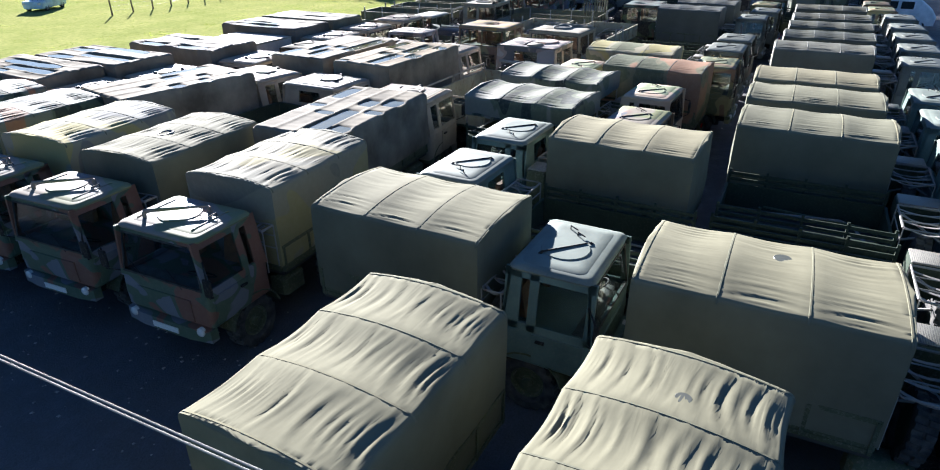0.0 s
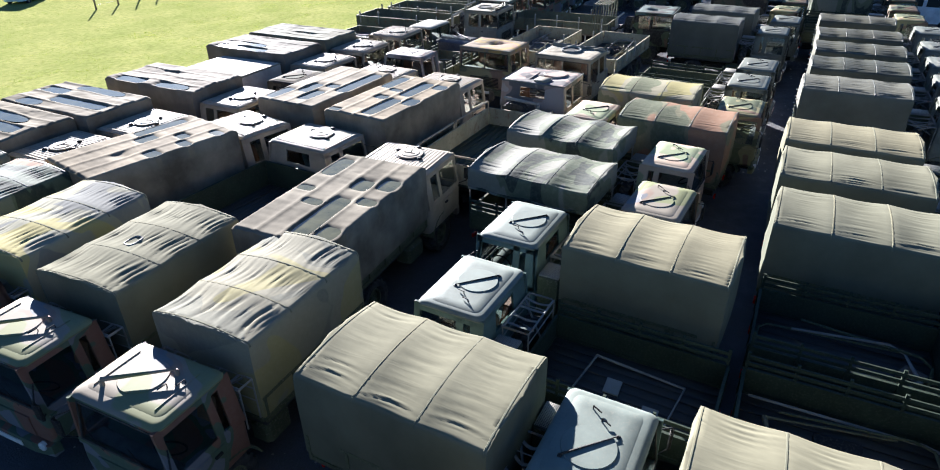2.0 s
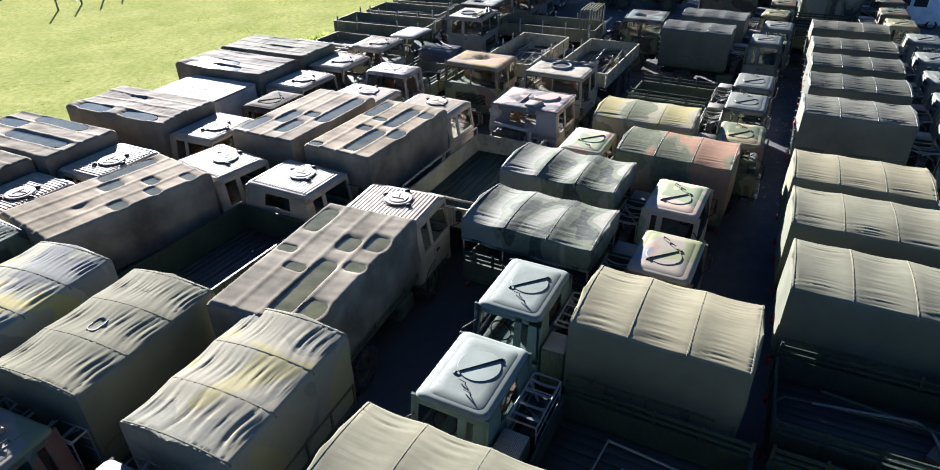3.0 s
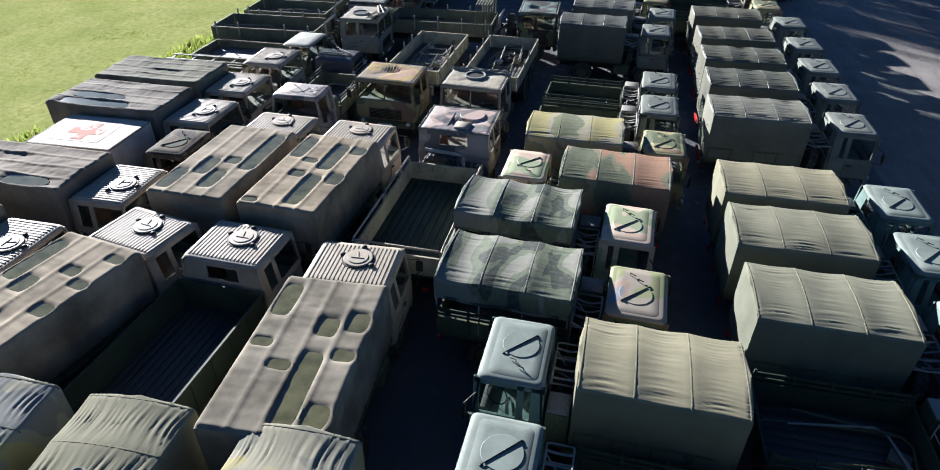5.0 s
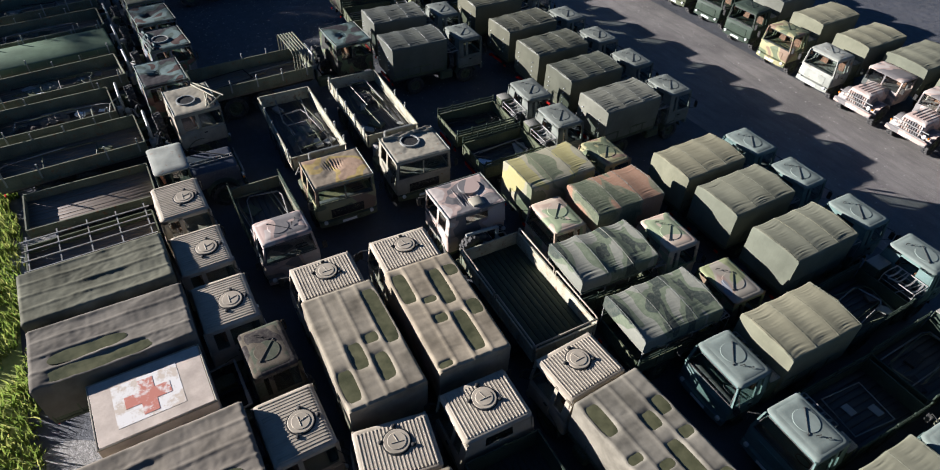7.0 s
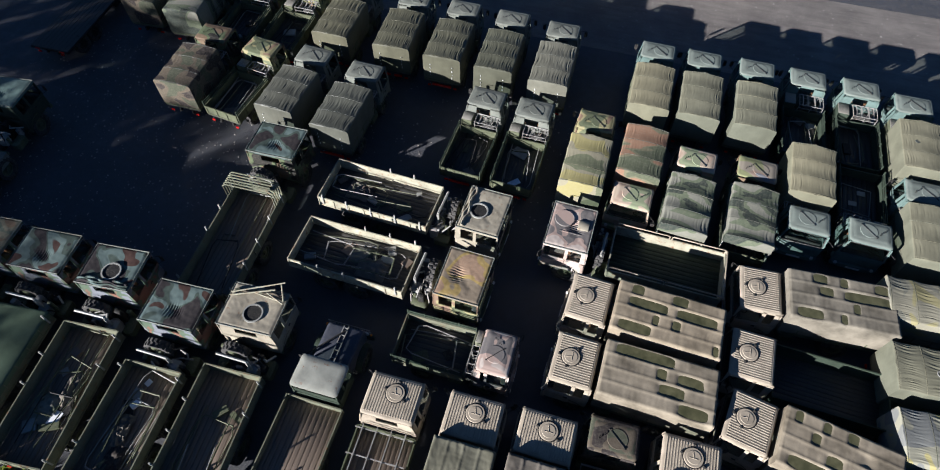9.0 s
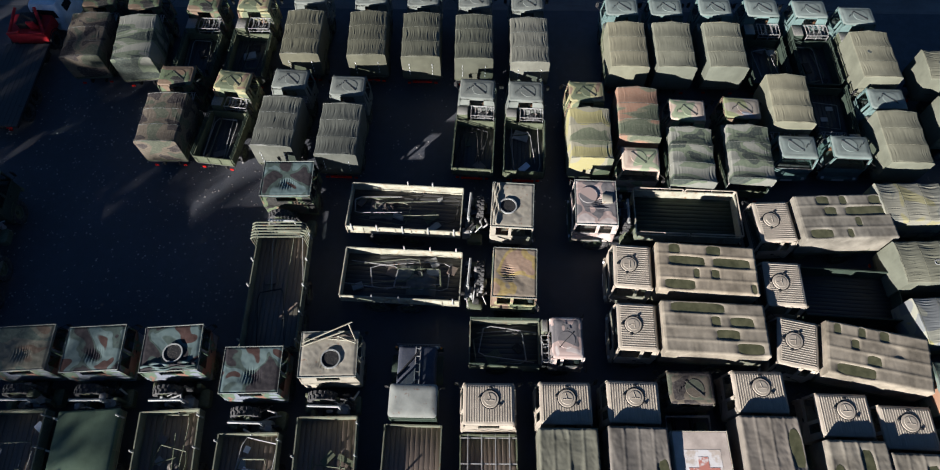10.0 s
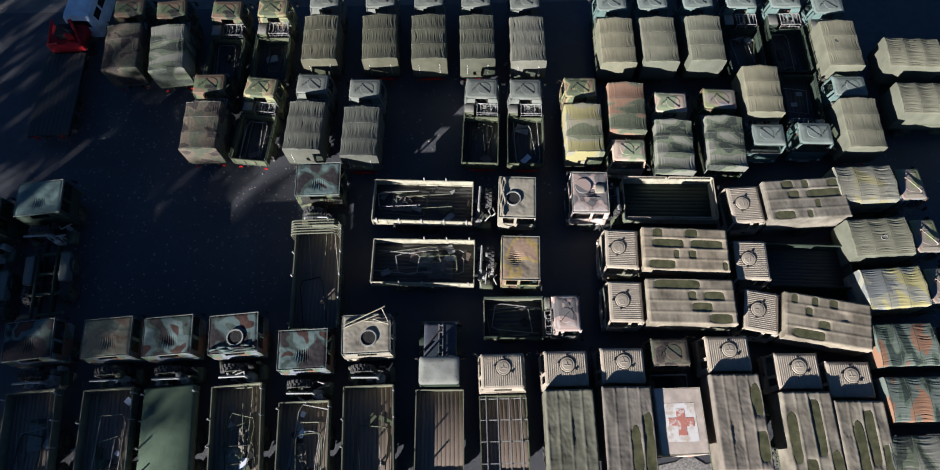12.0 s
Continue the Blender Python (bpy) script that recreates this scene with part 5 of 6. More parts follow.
def large_truck(x, y, head, paint="camo_blue", roof="roof_green", L=9.2, label="", group="large six-wheeled trucks", bed_top=None, hole=False, lid=False, body="bed_green", floor="bed_floor", load=2, gap=1.25, posts=True, gate=False, bare=False, tubes=False, poles=False, zt=1.95):
    """Large six-wheeled truck: square soft-top cab, engine and spare wheel behind it, long dropside bed."""
    SEED[0] += 1
    rng = random.Random(SEED[0])
    t = start_truck("army_truck", x, y, head, L, label, group)
    running_gear(t, "large", L, (-1.35, -L + 3.1, -L + 1.6), "olive")
    low, rf = build_cab(t, "large", paint, roof)
    c = CAB["large"]
    if hole:
        zr = c["zr"]

        def rim(bm):
            n, r0, r1 = 28, 0.36, 0.42
            rows = []
            for rr, z in ((r0, zr - 0.16), (r0, zr + 0.05), (r1, zr + 0.05), (r1, zr - 0.16)):
                rows.append([bm.verts.new((0.1 + rr * math.cos(6.28319 * k / n), -1.35 + rr * math.sin(6.28319 * k / n), z)) for k in range(n)])
            for a, b_ in zip(rows, rows[1:]):
                for k in range(n):
                    bm.faces.new((a[k], a[(k + 1) % n], b_[(k + 1) % n], b_[k]))
        fresh("hatch_rim", rim, MAT["pale_steel"], rf)
        if poles:
            for k, (p, q, r) in enumerate((((-1.15, -0.80, 0.05), (0.62, -0.20, 0.16), 0.035), ((-1.15, -0.68, 0.09), (0.95, 0.15, 0.30), 0.03), ((-0.7, -0.40, 0.04), (1.05, -0.62, 0.05), 0.028), ((0.35, -0.42, 0.20), (1.12, -0.70, 0.06), 0.03), ((0.80, 0.08, 0.27), (1.12, -0.60, 0.05), 0.03))):
                fresh("folded_hoop", lambda bm: rod(bm, (p[0], p[1], zr + p[2]), (q[0], q[1], zr + q[2]), r), MAT["cream"], rf)
            fresh("folded_canvas", lambda bm: pipe(bm, [(-1.05 + 0.15 * i, -0.52 + 0.22 * i / 14 + 0.04 * math.sin(i * 1.3), zr + 0.03 + 0.025 * math.sin(i * 2.1)) for i in range(15)], 0.06, 7), MAT["tarp_dark"], rf)
        for k in range(0 if poles else 3):
            ph = rng.uniform(0, 6)
            fresh("folded_canvas", lambda bm: pipe(bm, [(-1.12 + 0.16 * i, c["rr"] + 0.08 + 0.09 * k + 0.05 * math.sin(i * 0.9 + ph), zr + 0.02 + 0.03 * math.sin(i * 1.7 + ph * 2) + 0.02 * (k == 1)) for i in range(15)], 0.045 + 0.012 * k, 7), MAT[roof], rf)
        # black disc on the roof paints the darkness inside the hatch
        fresh("hatch_opening", lambda bm: disc(bm, (0.1, -1.35), 0.37, zr - 0.16, zr + 0.012, 28), MAT["black"], rf, "black disc painted for the dark inside of an open hatch")
    if lid:
        zr = c["zr"]
        fresh("hatch", lambda bm: disc(bm, (0.35, -0.75), 0.44, zr - 0.05, zr + 0.05, 28, 0.015), MAT[roof], rf, "round roof hatch")
        fresh("square_hatch", lambda bm: box(bm, -0.05, 0.45, -1.9, -1.4, zr - 0.05, zr + 0.06, 0.02), MAT["tan"], rf, "pale square roof hatch")
        for k in range(3):
            fresh("roof_strip", lambda bm: box(bm, -1.1 + 0.75 * k, -1.06 + 0.75 * k, -2.0, -0.3, zr - 0.06, zr - 0.005), MAT[roof], rf)
    ya = c["y0"] - 0.1
    yb = ya - gap
    engine_bay(t, yb, ya, rng)
    m = Matrix.Translation((-0.35, ya - 0.42, 1.55)) @ Matrix.Rotation(math.pi / 2, 4, "Z")
    wheel(t, 1, 0, c["r"], c["w"] * 0.9, "olive", "spare_wheel", m)
    fresh("hoist", lambda bm: (rod(bm, (0.5, yb + 0.3, 1.0), (0.5, yb + 0.3, 2.2), 0.07), rod(bm, (0.5, yb + 0.3, 2.2), (-0.8, yb + 0.35, 2.25), 0.06), box(bm, 0.3, 0.75, yb + 0.15, yb + 0.55, 1.0, 1.5, 0.04)), MAT["pale_steel"], t)
    y0, y1, hw = -L, yb - 0.05, 1.20
    z = 1.35
    if bare:
        for k in range(4):
            yy = y0 + 0.3 + (y1 - y0 - 0.6) * k / 3
            fresh("cross_member", lambda bm: box(bm, -1.1, 1.1, yy - 0.07, yy + 0.07, 1.0, 1.18, 0.02), MAT["olive"], t)
        for s in (-1, 1):
            fresh("side_locker", lambda bm: box(bm, s * 0.95 - 0.24, s * 0.95 + 0.24, y1 - 2.0, y1 - 0.4, 0.8, 1.35, 0.05), MAT["grey_green"], t)
            fresh("sub_frame", lambda bm: box(bm, s * 0.5 - 0.06, s * 0.5 + 0.06, y0 + 0.1, y1, 1.18, 1.34, 0.02), MAT["dark_green"], t)
        return t
    bed = build_bed(t, y0, y1, hw, z, zt, body, floor, ribs=7, floor_planks=11)
    if tubes:
        half = (y1 - y0) / 2 - 0.12
        tm = shared(("tube_rail", round(half, 2)), lambda bm: pipe(bm, [(0, 0, zt - 0.05), (0, 0, zt + 0.2), (0, 0.05, zt + 0.24), (0, half - 0.05, zt + 0.24), (0, half, zt + 0.2), (0, half, zt - 0.05)], 0.03, 6), MAT["sand"])
        for s in (-1, 1):
            for k in range(2):
                part("tube_rail", tm, bed, "", Matrix.Translation((s * (hw + 0.02), y0 + 0.06 + k * (half + 0.12), 0)))
        part("end_rail", shared("end_rail", lambda bm: pipe(bm, [(-hw, 0, zt - 0.05), (-hw, 0, zt + 0.2), (-hw + 0.06, 0, zt + 0.24), (hw - 0.06, 0, zt + 0.24), (hw, 0, zt + 0.2), (hw, 0, zt - 0.05)], 0.03, 6), MAT["sand"]), bed, "", Matrix.Translation((0, y0, 0)))
    if posts:
        pm = shared("post", lambda bm: box(bm, -0.03, 0.03, -0.03, 0.03, zt - 0.4, zt + 0.28), MAT["pale_steel"])
        for k in range(5):
            for s in (-1, 1):
                if rng.random() < 0.7:
                    part("post", pm, bed, "", Matrix.Translation((s * (hw + 0.05), y0 + 0.3 + (y1 - y0 - 0.6) * k / 4, 0)))
    if gate:
        gm = shared("gate_bar", lambda bm: pipe(bm, [(-1.22, 0, 1.4), (-1.22, 0, 2.75), (-1.05, 0, 2.9), (1.05, 0, 2.9), (1.22, 0, 2.75), (1.22, 0, 1.4)], 0.03), MAT["bed_green"])
        for k in range(6):
            part("gate_bar", gm, bed, "", Matrix.Translation((0, y1 - 0.1 - 0.15 * k, 0)))
    if bed_top:
        fresh("bed_cover", lambda bm: shell(bm, [(zt - 0.25, hw + 0.04, y0 - 0.02, y1 + 0.02, 0.05), (zt + 0.02, hw + 0.045, y0 - 0.02, y1 + 0.02, 0.05), (zt + 0.06, hw - 0.02, y0 + 0.05, y1 - 0.05, 0.05)]), MAT[bed_top], t)
    elif load:
        bed_load(t, y0, y1, hw, z + 0.01, rng, 2 + load, 2 * load)
    return t


def bonnet_shell(bm, hw, y0, y1, z0, z1):
    shell(bm, [(z0, hw, y0, y1, 0.08), (z1 - 0.22, hw, y0, y1 + 0.01, 0.10), (z1 - 0.05, hw - 0.06, y0, y1 - 0.05, 0.12), (z1, hw - 0.16, y0, y1 - 0.14, 0.12)], 4)


def bonnet_truck(x, y, head, paint="camo_pink", roof="sand", L=6.6, label="", group="bonneted trucks", top=None, floor="wood", side=1.75, hood=None, bed_body="bed_green", bonnet=1.75):
    """Truck with its engine under a bonnet ahead of the cab."""
    SEED[0] += 1
    rng = random.Random(SEED[0])
    t = start_truck("bonneted_truck", x, y, head, L, label, group)
    hw, r, w = 1.12, 0.55, 0.32
    part("chassis", shared(("chassis", "bonnet", round(L, 1)), lambda bm: chassis_mesh(bm, L, r), MAT["black"]), t)
    ax = (-0.95, -L + 2.4, -L + 1.2) if L > 7 else (-0.95, -L + 1.6)
    for yy in ax:
        part("axle", shared(("axle", "bonnet", round(yy, 2)), lambda bm: axle_mesh(bm, yy, r, hw - w), MAT["black"]), t)
        for s in (-1, 1):
            wheel(t, s * (hw - w / 2), yy, r, w, "olive")
    hd = part("bonnet", shared(("bonnet", bonnet, hood), lambda bm: bonnet_shell(bm, 0.84 if hood == "slate_paint" else 0.62, -bonnet, -0.12, 0.95, 1.72), MAT[hood or paint]), t)
    if hood == "slate_paint":
        for xx in (-0.06, 0.14):
            fresh("bonnet_rail", lambda bm: box(bm, xx - 0.018, xx + 0.018, -bonnet + 0.05, -0.2, 1.71, 1.775), MAT["steel"], hd)
        for k in range(5):
            fresh("bonnet_rung", lambda bm: box(bm, -0.042, 0.122, -0.3 - 0.34 * k, -0.27 - 0.34 * k, 1.72, 1.765), MAT["steel"], hd)
        fresh("aerial_pole", lambda bm: rod(bm, (-1.12, -bonnet + 0.1, 1.8), (0.1, -0.4, 1.82), 0.03), MAT["black"], hd)
    for k in range(0 if hood == "slate_paint" else 5):
        xx = -0.36 + 0.18 * k
        part("bonnet_rib", shared(("bonnet_rib", k, bonnet), lambda bm: box(bm, xx - 0.02, xx + 0.02, -bonnet + 0.1, -0.35, 1.70, 1.745), MAT[hood or paint]), hd)
    for s in (-1, 1):
        part("wing", shared(("wing", s), lambda bm: mudguard_mesh(bm, min(s * 0.6, s * hw), max(s * 0.6, s * hw), -0.95, r + 0.02, r + 0.02), MAT[paint]), t)
        part("headlight", shared(("headlight", "bonnet", s), lambda bm: lamp_mesh(bm, s * 0.78, -0.02, 1.15, 0.11), MAT["lamp_glass"]), t, "round clear headlight")
        part("side_light", shared(("side_light", s), lambda bm: lamp_mesh(bm, s * 1.0, -0.04, 1.16, 0.05), MAT["orange_lens"]), t, "orange side light")
    for k in range(9):
        xx = -0.5 + 0.125 * k
        part("grille_bar", shared(("grille_bar", k), lambda bm: box(bm, xx - 0.022, xx + 0.022, -0.12, -0.06, 1.0, 1.55), MAT[paint]), t)
    for k in range(3):
        part("brush_guard", shared(("brush_guard", k), lambda bm: rod(bm, (-0.95, 0.02, 1.0 + 0.2 * k), (0.95, 0.02, 1.0 + 0.2 * k), 0.022), MAT["steel"]), t)
    part("bumper", shared("bonnet_bumper", lambda bm: box(bm, -1.1, 1.1, -0.10, 0.06, 0.72, 0.95, 0.03), MAT[paint]), t)
    part("number_plate", shared("bonnet_plate", lambda bm: box(bm, -0.30, 0.30, 0.062, 0.075, 0.78, 0.90), MAT["plate_white"]), t)
    b0 = -bonnet
    cab = part("cab", shared(("bonnet_cab", bonnet), lambda bm: shell(bm, [(0.95, 1.0, b0 - 1.35, b0, 0.06), (1.6, 1.02, b0 - 1.35, b0, 0.07), (1.66, 1.0, b0 - 1.33, b0 - 0.02, 0.06)]), MAT[paint]), t)
    posts = [(sx * 0.95, yy) for sx in (-1, 1) for yy in (b0 - 0.06, b0 - 0.75, b0 - 1.29)] + [(0, b0 - 0.06)]
    for k, (px, py) in enumerate(posts):
        part("pillar", shared(("bonnet_pillar", k, bonnet), lambda bm: box(bm, px - 0.035, px + 0.035, py - 0.035, py + 0.035, 1.64, 2.28), MAT[paint]), cab)
    part("rear_wall", shared(("rear_wall", bonnet), lambda bm: box(bm, -0.9, 0.9, b0 - 1.31, b0 - 1.28, 1.64, 1.95), MAT[paint]), cab)
    for s in (-1, 1):
        part("windscreen", shared(("bonnet_screen", s, bonnet), lambda bm: box(bm, min(s * 0.04, s * 0.91), max(s * 0.04, s * 0.91), b0 - 0.065, b0 - 0.055, 1.66, 2.26), MAT["glass"]), cab)
        part("side_window", shared(("bonnet_side", s, bonnet), lambda bm: box(bm, s * 0.95 - 0.005, s * 0.95 + 0.005, b0 - 0.71, b0 - 0.1, 1.66, 2.26), MAT["glass"]), cab)
        part("mirror", shared(("bonnet_mirror", s, bonnet), lambda bm: box(bm, s * 1.18 - 0.08, s * 1.18 + 0.08, b0 - 0.02, b0 + 0.02, 1.75, 2.05, 0.01), MAT["black"]), cab)
        part("mirror_arm", shared(("bonnet_mirror_arm", s, bonnet), lambda bm: rod(bm, (s * 0.97, b0 - 0.03, 1.72), (s * 1.18, b0, 1.78), 0.014), MAT["black"]), cab)
        part("seat", shared(("bonnet_seat", s, bonnet), lambda bm: seat_mesh(bm, s * 0.5, b0 - 0.8, 1.45), MAT["seat"]), cab)
    part("roof", shared(("bonnet_roof", bonnet), lambda bm: shell(bm, [(2.26, 0.99, b0 - 1.34, b0 - 0.0, 0.12), (2.32, 1.0, b0 - 1.35, b0 + 0.02, 0.14), (2.36, 0.92, b0 - 1.27, b0 - 0.06, 0.14), (2.385, 0.7, b0 - 1.05, b0 - 0.28, 0.14)], 4), MAT[roof]), cab)
    y0, y1 = -L, b0 - 1.5
    build_bed(t, y0, y1, 1.16, 1.25, side, bed_body, floor, ribs=6, floor_planks=0 if top else 11)
    if top:
        zc = 2.85
        tp = fresh("tarpaulin", lambda bm: hoop_tarp(bm, y0 - 0.03, y1 + 0.03, 1.19, side - 0.25, zc - 0.28, zc, 3, rng), MAT[top], t, "", 60)
    return t


def ambulance(x, y, head):
    t = start_truck("ambulance_truck", x, y, head, 5.8, "dark camouflaged truck with pale box body, faded red cross on roof", "", "truck")
    running_gear(t, "small", 5.6, (-1.05, -4.3), "olive")
    build_cab(t, "small", "tarp_dark", "tarp_dark")
    bx = fresh("box_body", lambda bm: shell(bm, [(1.0, 1.08, -5.55, -2.55, 0.05), (1.08, 1.12, -5.58, -2.52, 0.06), (2.52, 1.12, -5.58, -2.52, 0.06), (2.60, 1.06, -5.52, -2.58, 0.06)]), MAT["box_beige"], t, "pale beige box body")
    fresh("roof_edge", lambda bm: pipe(bm, [(-1.1, -5.56, 2.58), (1.1, -5.56, 2.58), (1.1, -2.54, 2.58), (-1.1, -2.54, 2.58), (-1.1, -5.56, 2.58)], 0.025), MAT["tan"], bx)
    fresh("white_field", lambda bm: box(bm, -0.72, 0.72, -5.0, -3.25, 2.598, 2.606), MAT["field_white"], bx, "flaking white painted square")
    fresh("red_cross", lambda bm: cross_mesh(bm, 0.0, -4.12, 2.61, 0.60, 0.20), MAT["cross_red"], bx, "faded flaking red cross")
    fresh("rear_door", lambda bm: box(bm, -0.75, 0.75, -5.615, -5.585, 1.15, 2.45, 0.01), MAT["box_beige"], bx)
    fresh("tow_frame", lambda bm: pipe(bm, [(-0.9, -2.5, 1.4), (-0.9, -1.75, 1.5), (0.9, -1.75, 1.5), (0.9, -2.5, 1.4)], 0.035), MAT["steel"], t)
    return t


def cross_mesh(bm, x, y, z, a, b_):
    pts = [(-b_, -a), (b_, -a), (b_, -b_), (a, -b_), (a, b_), (b_, b_), (b_, a), (-b_, a), (-b_, b_), (-a, b_), (-a, -b_), (-b_, -b_)]
    lo = [bm.verts.new((x + p, y + q, z - 0.003)) for p, q in pts]
    up = [bm.verts.new((x + p, y + q, z + 0.003)) for p, q in pts]
    bm.faces.new(up)
    bm.faces.new(lo[::-1])
    for k in range(12):
        bm.faces.new((lo[k], lo[(k + 1) % 12], up[(k + 1) % 12], up[k]))


def flatbed_wreck(x, y, head):
    """Long dark flatbed with a crushed red cab."""
    t = start_truck("flatbed_truck", x, y, head, 8.0, "long dark flatbed truck with a dismantled bright red cab", "", "truck")
    running_gear(t, "medium", 8.0, (-1.2, -6.6, -5.4), "black")
    c = fresh("cab", lambda bm: shell(bm, [(0.85, 1.1, -1.75, -0.1, 0.1), (1.3, 1.15, -1.75, -0.05, 0.12), (1.55, 1.1, -1.7, -0.12, 0.12)]), MAT["red"], t, "bright red cab without a roof")
    for sx in (-1, 1):
        fresh("cab_post", lambda bm: rod(bm, (sx * 1.0, -1.6, 1.5), (sx * 0.55, -0.4, 2.3), 0.09), MAT["red"], c)
        fresh("fallen_post", lambda bm: rod(bm, (sx * 1.05, -1.7, 1.55), (sx * 0.3, -1.68, 1.7), 0.08), MAT["red"], c)
    fresh("engine", lambda bm: (box(bm, -0.5, 0.6, -1.3, -0.35, 1.4, 1.95, 0.06), rod(bm, (-0.4, -0.5, 1.9), (0.7, -1.2, 2.05), 0.1)), MAT["black"], c)
    fresh("seat", lambda bm: seat_mesh(bm, 0.5, -1.1, 1.5), MAT["red"], c)
    bed = fresh("flat_bed", lambda bm: box(bm, -1.25, 1.25, -8.0, -2.0, 0.95, 1.08, 0.02), MAT["black"], t, "black steel flat bed")
    for k in range(9):
        a = -1.2 + 2.4 * k / 9
        fresh("plank", lambda bm: box(bm, a + 0.01, a + 0.257, -7.95, -2.05, 1.08, 1.095), MAT["bed_floor"], bed)
    for sx in (-1, 1):
        fresh("rear_lamp", lambda bm: box(bm, sx * 0.8 - 0.15, sx * 0.8 + 0.15, -8.04, -8.0, 0.97, 1.04), MAT["red_lens"], bed)
    return t


def white_van(x, y, head):
    t = start_truck("white_van", x, y, head, 4.6, "white panel van with dark side windows", "", "van")
    b_ = fresh("body", lambda bm: shell(bm, [(0.35, 0.92, -4.6, -0.05, 0.12), (0.9, 0.98, -4.62, 0.0, 0.16), (1.3, 0.97, -4.62, -0.25, 0.16), (2.0, 0.88, -4.55, -1.15, 0.16), (2.16, 0.78, -4.45, -1.3, 0.16)], 4), MAT["white"], t)
    for sx in (-1, 1):
        for k in range(3):
            ya = -4.1 + 0.95 * k
            fresh("side_window", lambda bm: hexa(bm, [(sx * 0.965, ya, 1.38), (sx * 0.975, ya, 1.38), (sx * 0.975, ya + 0.75, 1.38), (sx * 0.965, ya + 0.75, 1.38), (sx * 0.90, ya, 1.85), (sx * 0.91, ya, 1.85), (sx * 0.91, ya + 0.75, 1.85), (sx * 0.90, ya + 0.75, 1.85)]), MAT["glass_dark"], b_)
        for yy in (-0.9, -3.7):
            wheel(t, sx * 0.84, yy, 0.33, 0.2, "pale_steel")
    fresh("rear_window", lambda bm: hexa(bm, [(-0.7, -4.635, 1.35), (0.7, -4.635, 1.35), (0.7, -4.60, 1.35), (-0.7, -4.60, 1.35), (-0.64, -4.60, 1.85), (0.64, -4.60, 1.85), (0.64, -4.56, 1.85), (-0.64, -4.56, 1.85)]), MAT["glass_dark"], b_)
    return t


def estate_car(x, y, head):
    t = start_truck("estate_car", x, y, head, 4.4, "pale blue estate car parked beyond the meadow", "", "car")
    b_ = fresh("body", lambda bm: shell(bm, [(0.28, 0.82, -4.4, -0.05, 0.2), (0.6, 0.88, -4.42, 0.0, 0.25), (0.88, 0.86, -4.4, -0.08, 0.22), (0.95, 0.80, -4.35, -0.9, 0.2)], 4), MAT["blue_car"], t)
    fresh("cabin_glass", lambda bm: shell(bm, [(0.93, 0.80, -4.2, -1.0, 0.2), (1.38, 0.64, -3.95, -1.75, 0.2)], 4), MAT["glass_dark"], b_, "dark car windows")
    fresh("roof", lambda bm: shell(bm, [(1.36, 0.66, -4.0, -1.72, 0.2), (1.43, 0.58, -3.9, -1.85, 0.2)], 4), MAT["blue_car"], b_)
    for sx in (-1, 1):
        for yy in (-0.85, -3.5):
            wheel(t, sx * 0.76, yy, 0.31, 0.19, "pale_steel")
        fresh("headlight", lambda bm: box(bm, sx * 0.62 - 0.13, sx * 0.62 + 0.13, -0.06, 0.01, 0.6, 0.75, 0.02), MAT["lamp_glass"], b_)
    return t

# ---- ground ----
def sheet(name, x0, x1, y0, y1, z, nx, ny, mat, rough=0.0, label="", category=""):
    bm = bmesh.new()
    rows = []
    for j in range(ny + 1):
        row = []
        for i in range(nx + 1):
            x, y = x0 + (x1 - x0) * i / nx, y0 + (y1 - y0) * j / ny
            dz = rough * noise.noise(Vector((x * 0.35, y * 0.35, 2.0))) + rough * 0.5 * noise.noise(Vector((x * 1.1, y * 1.1, 7.0))) if rough else 0
            row.append(bm.verts.new((x, y, z + dz)))
        rows.append(row)
    for r, s in zip(rows, rows[1:]):
        for i in range(nx):
            bm.faces.new((r[i], r[i + 1], s[i + 1], s[i]))
    ob = new(name, finish(bm, name, mat, 80))
    return tagged(ob, label, category, "", "structure")


sheet("ground", -900, 900, -900, 900, 0.0, 12, 12, MAT["yard"], 0, "dark wet gravel yard with pale stones", "ground")
sheet("track", -120, 70, 18.6, 27.5, 0.004, 60, 10, MAT["dirt"], 0, "pale packed dirt track with gravel, half in shade", "track")
sheet("meadow", -160, 60, -150, -12.6, 0.05, 220, 140, MAT["meadow"], 0.04, "rough sunlit green meadow beside the yard", "meadow")


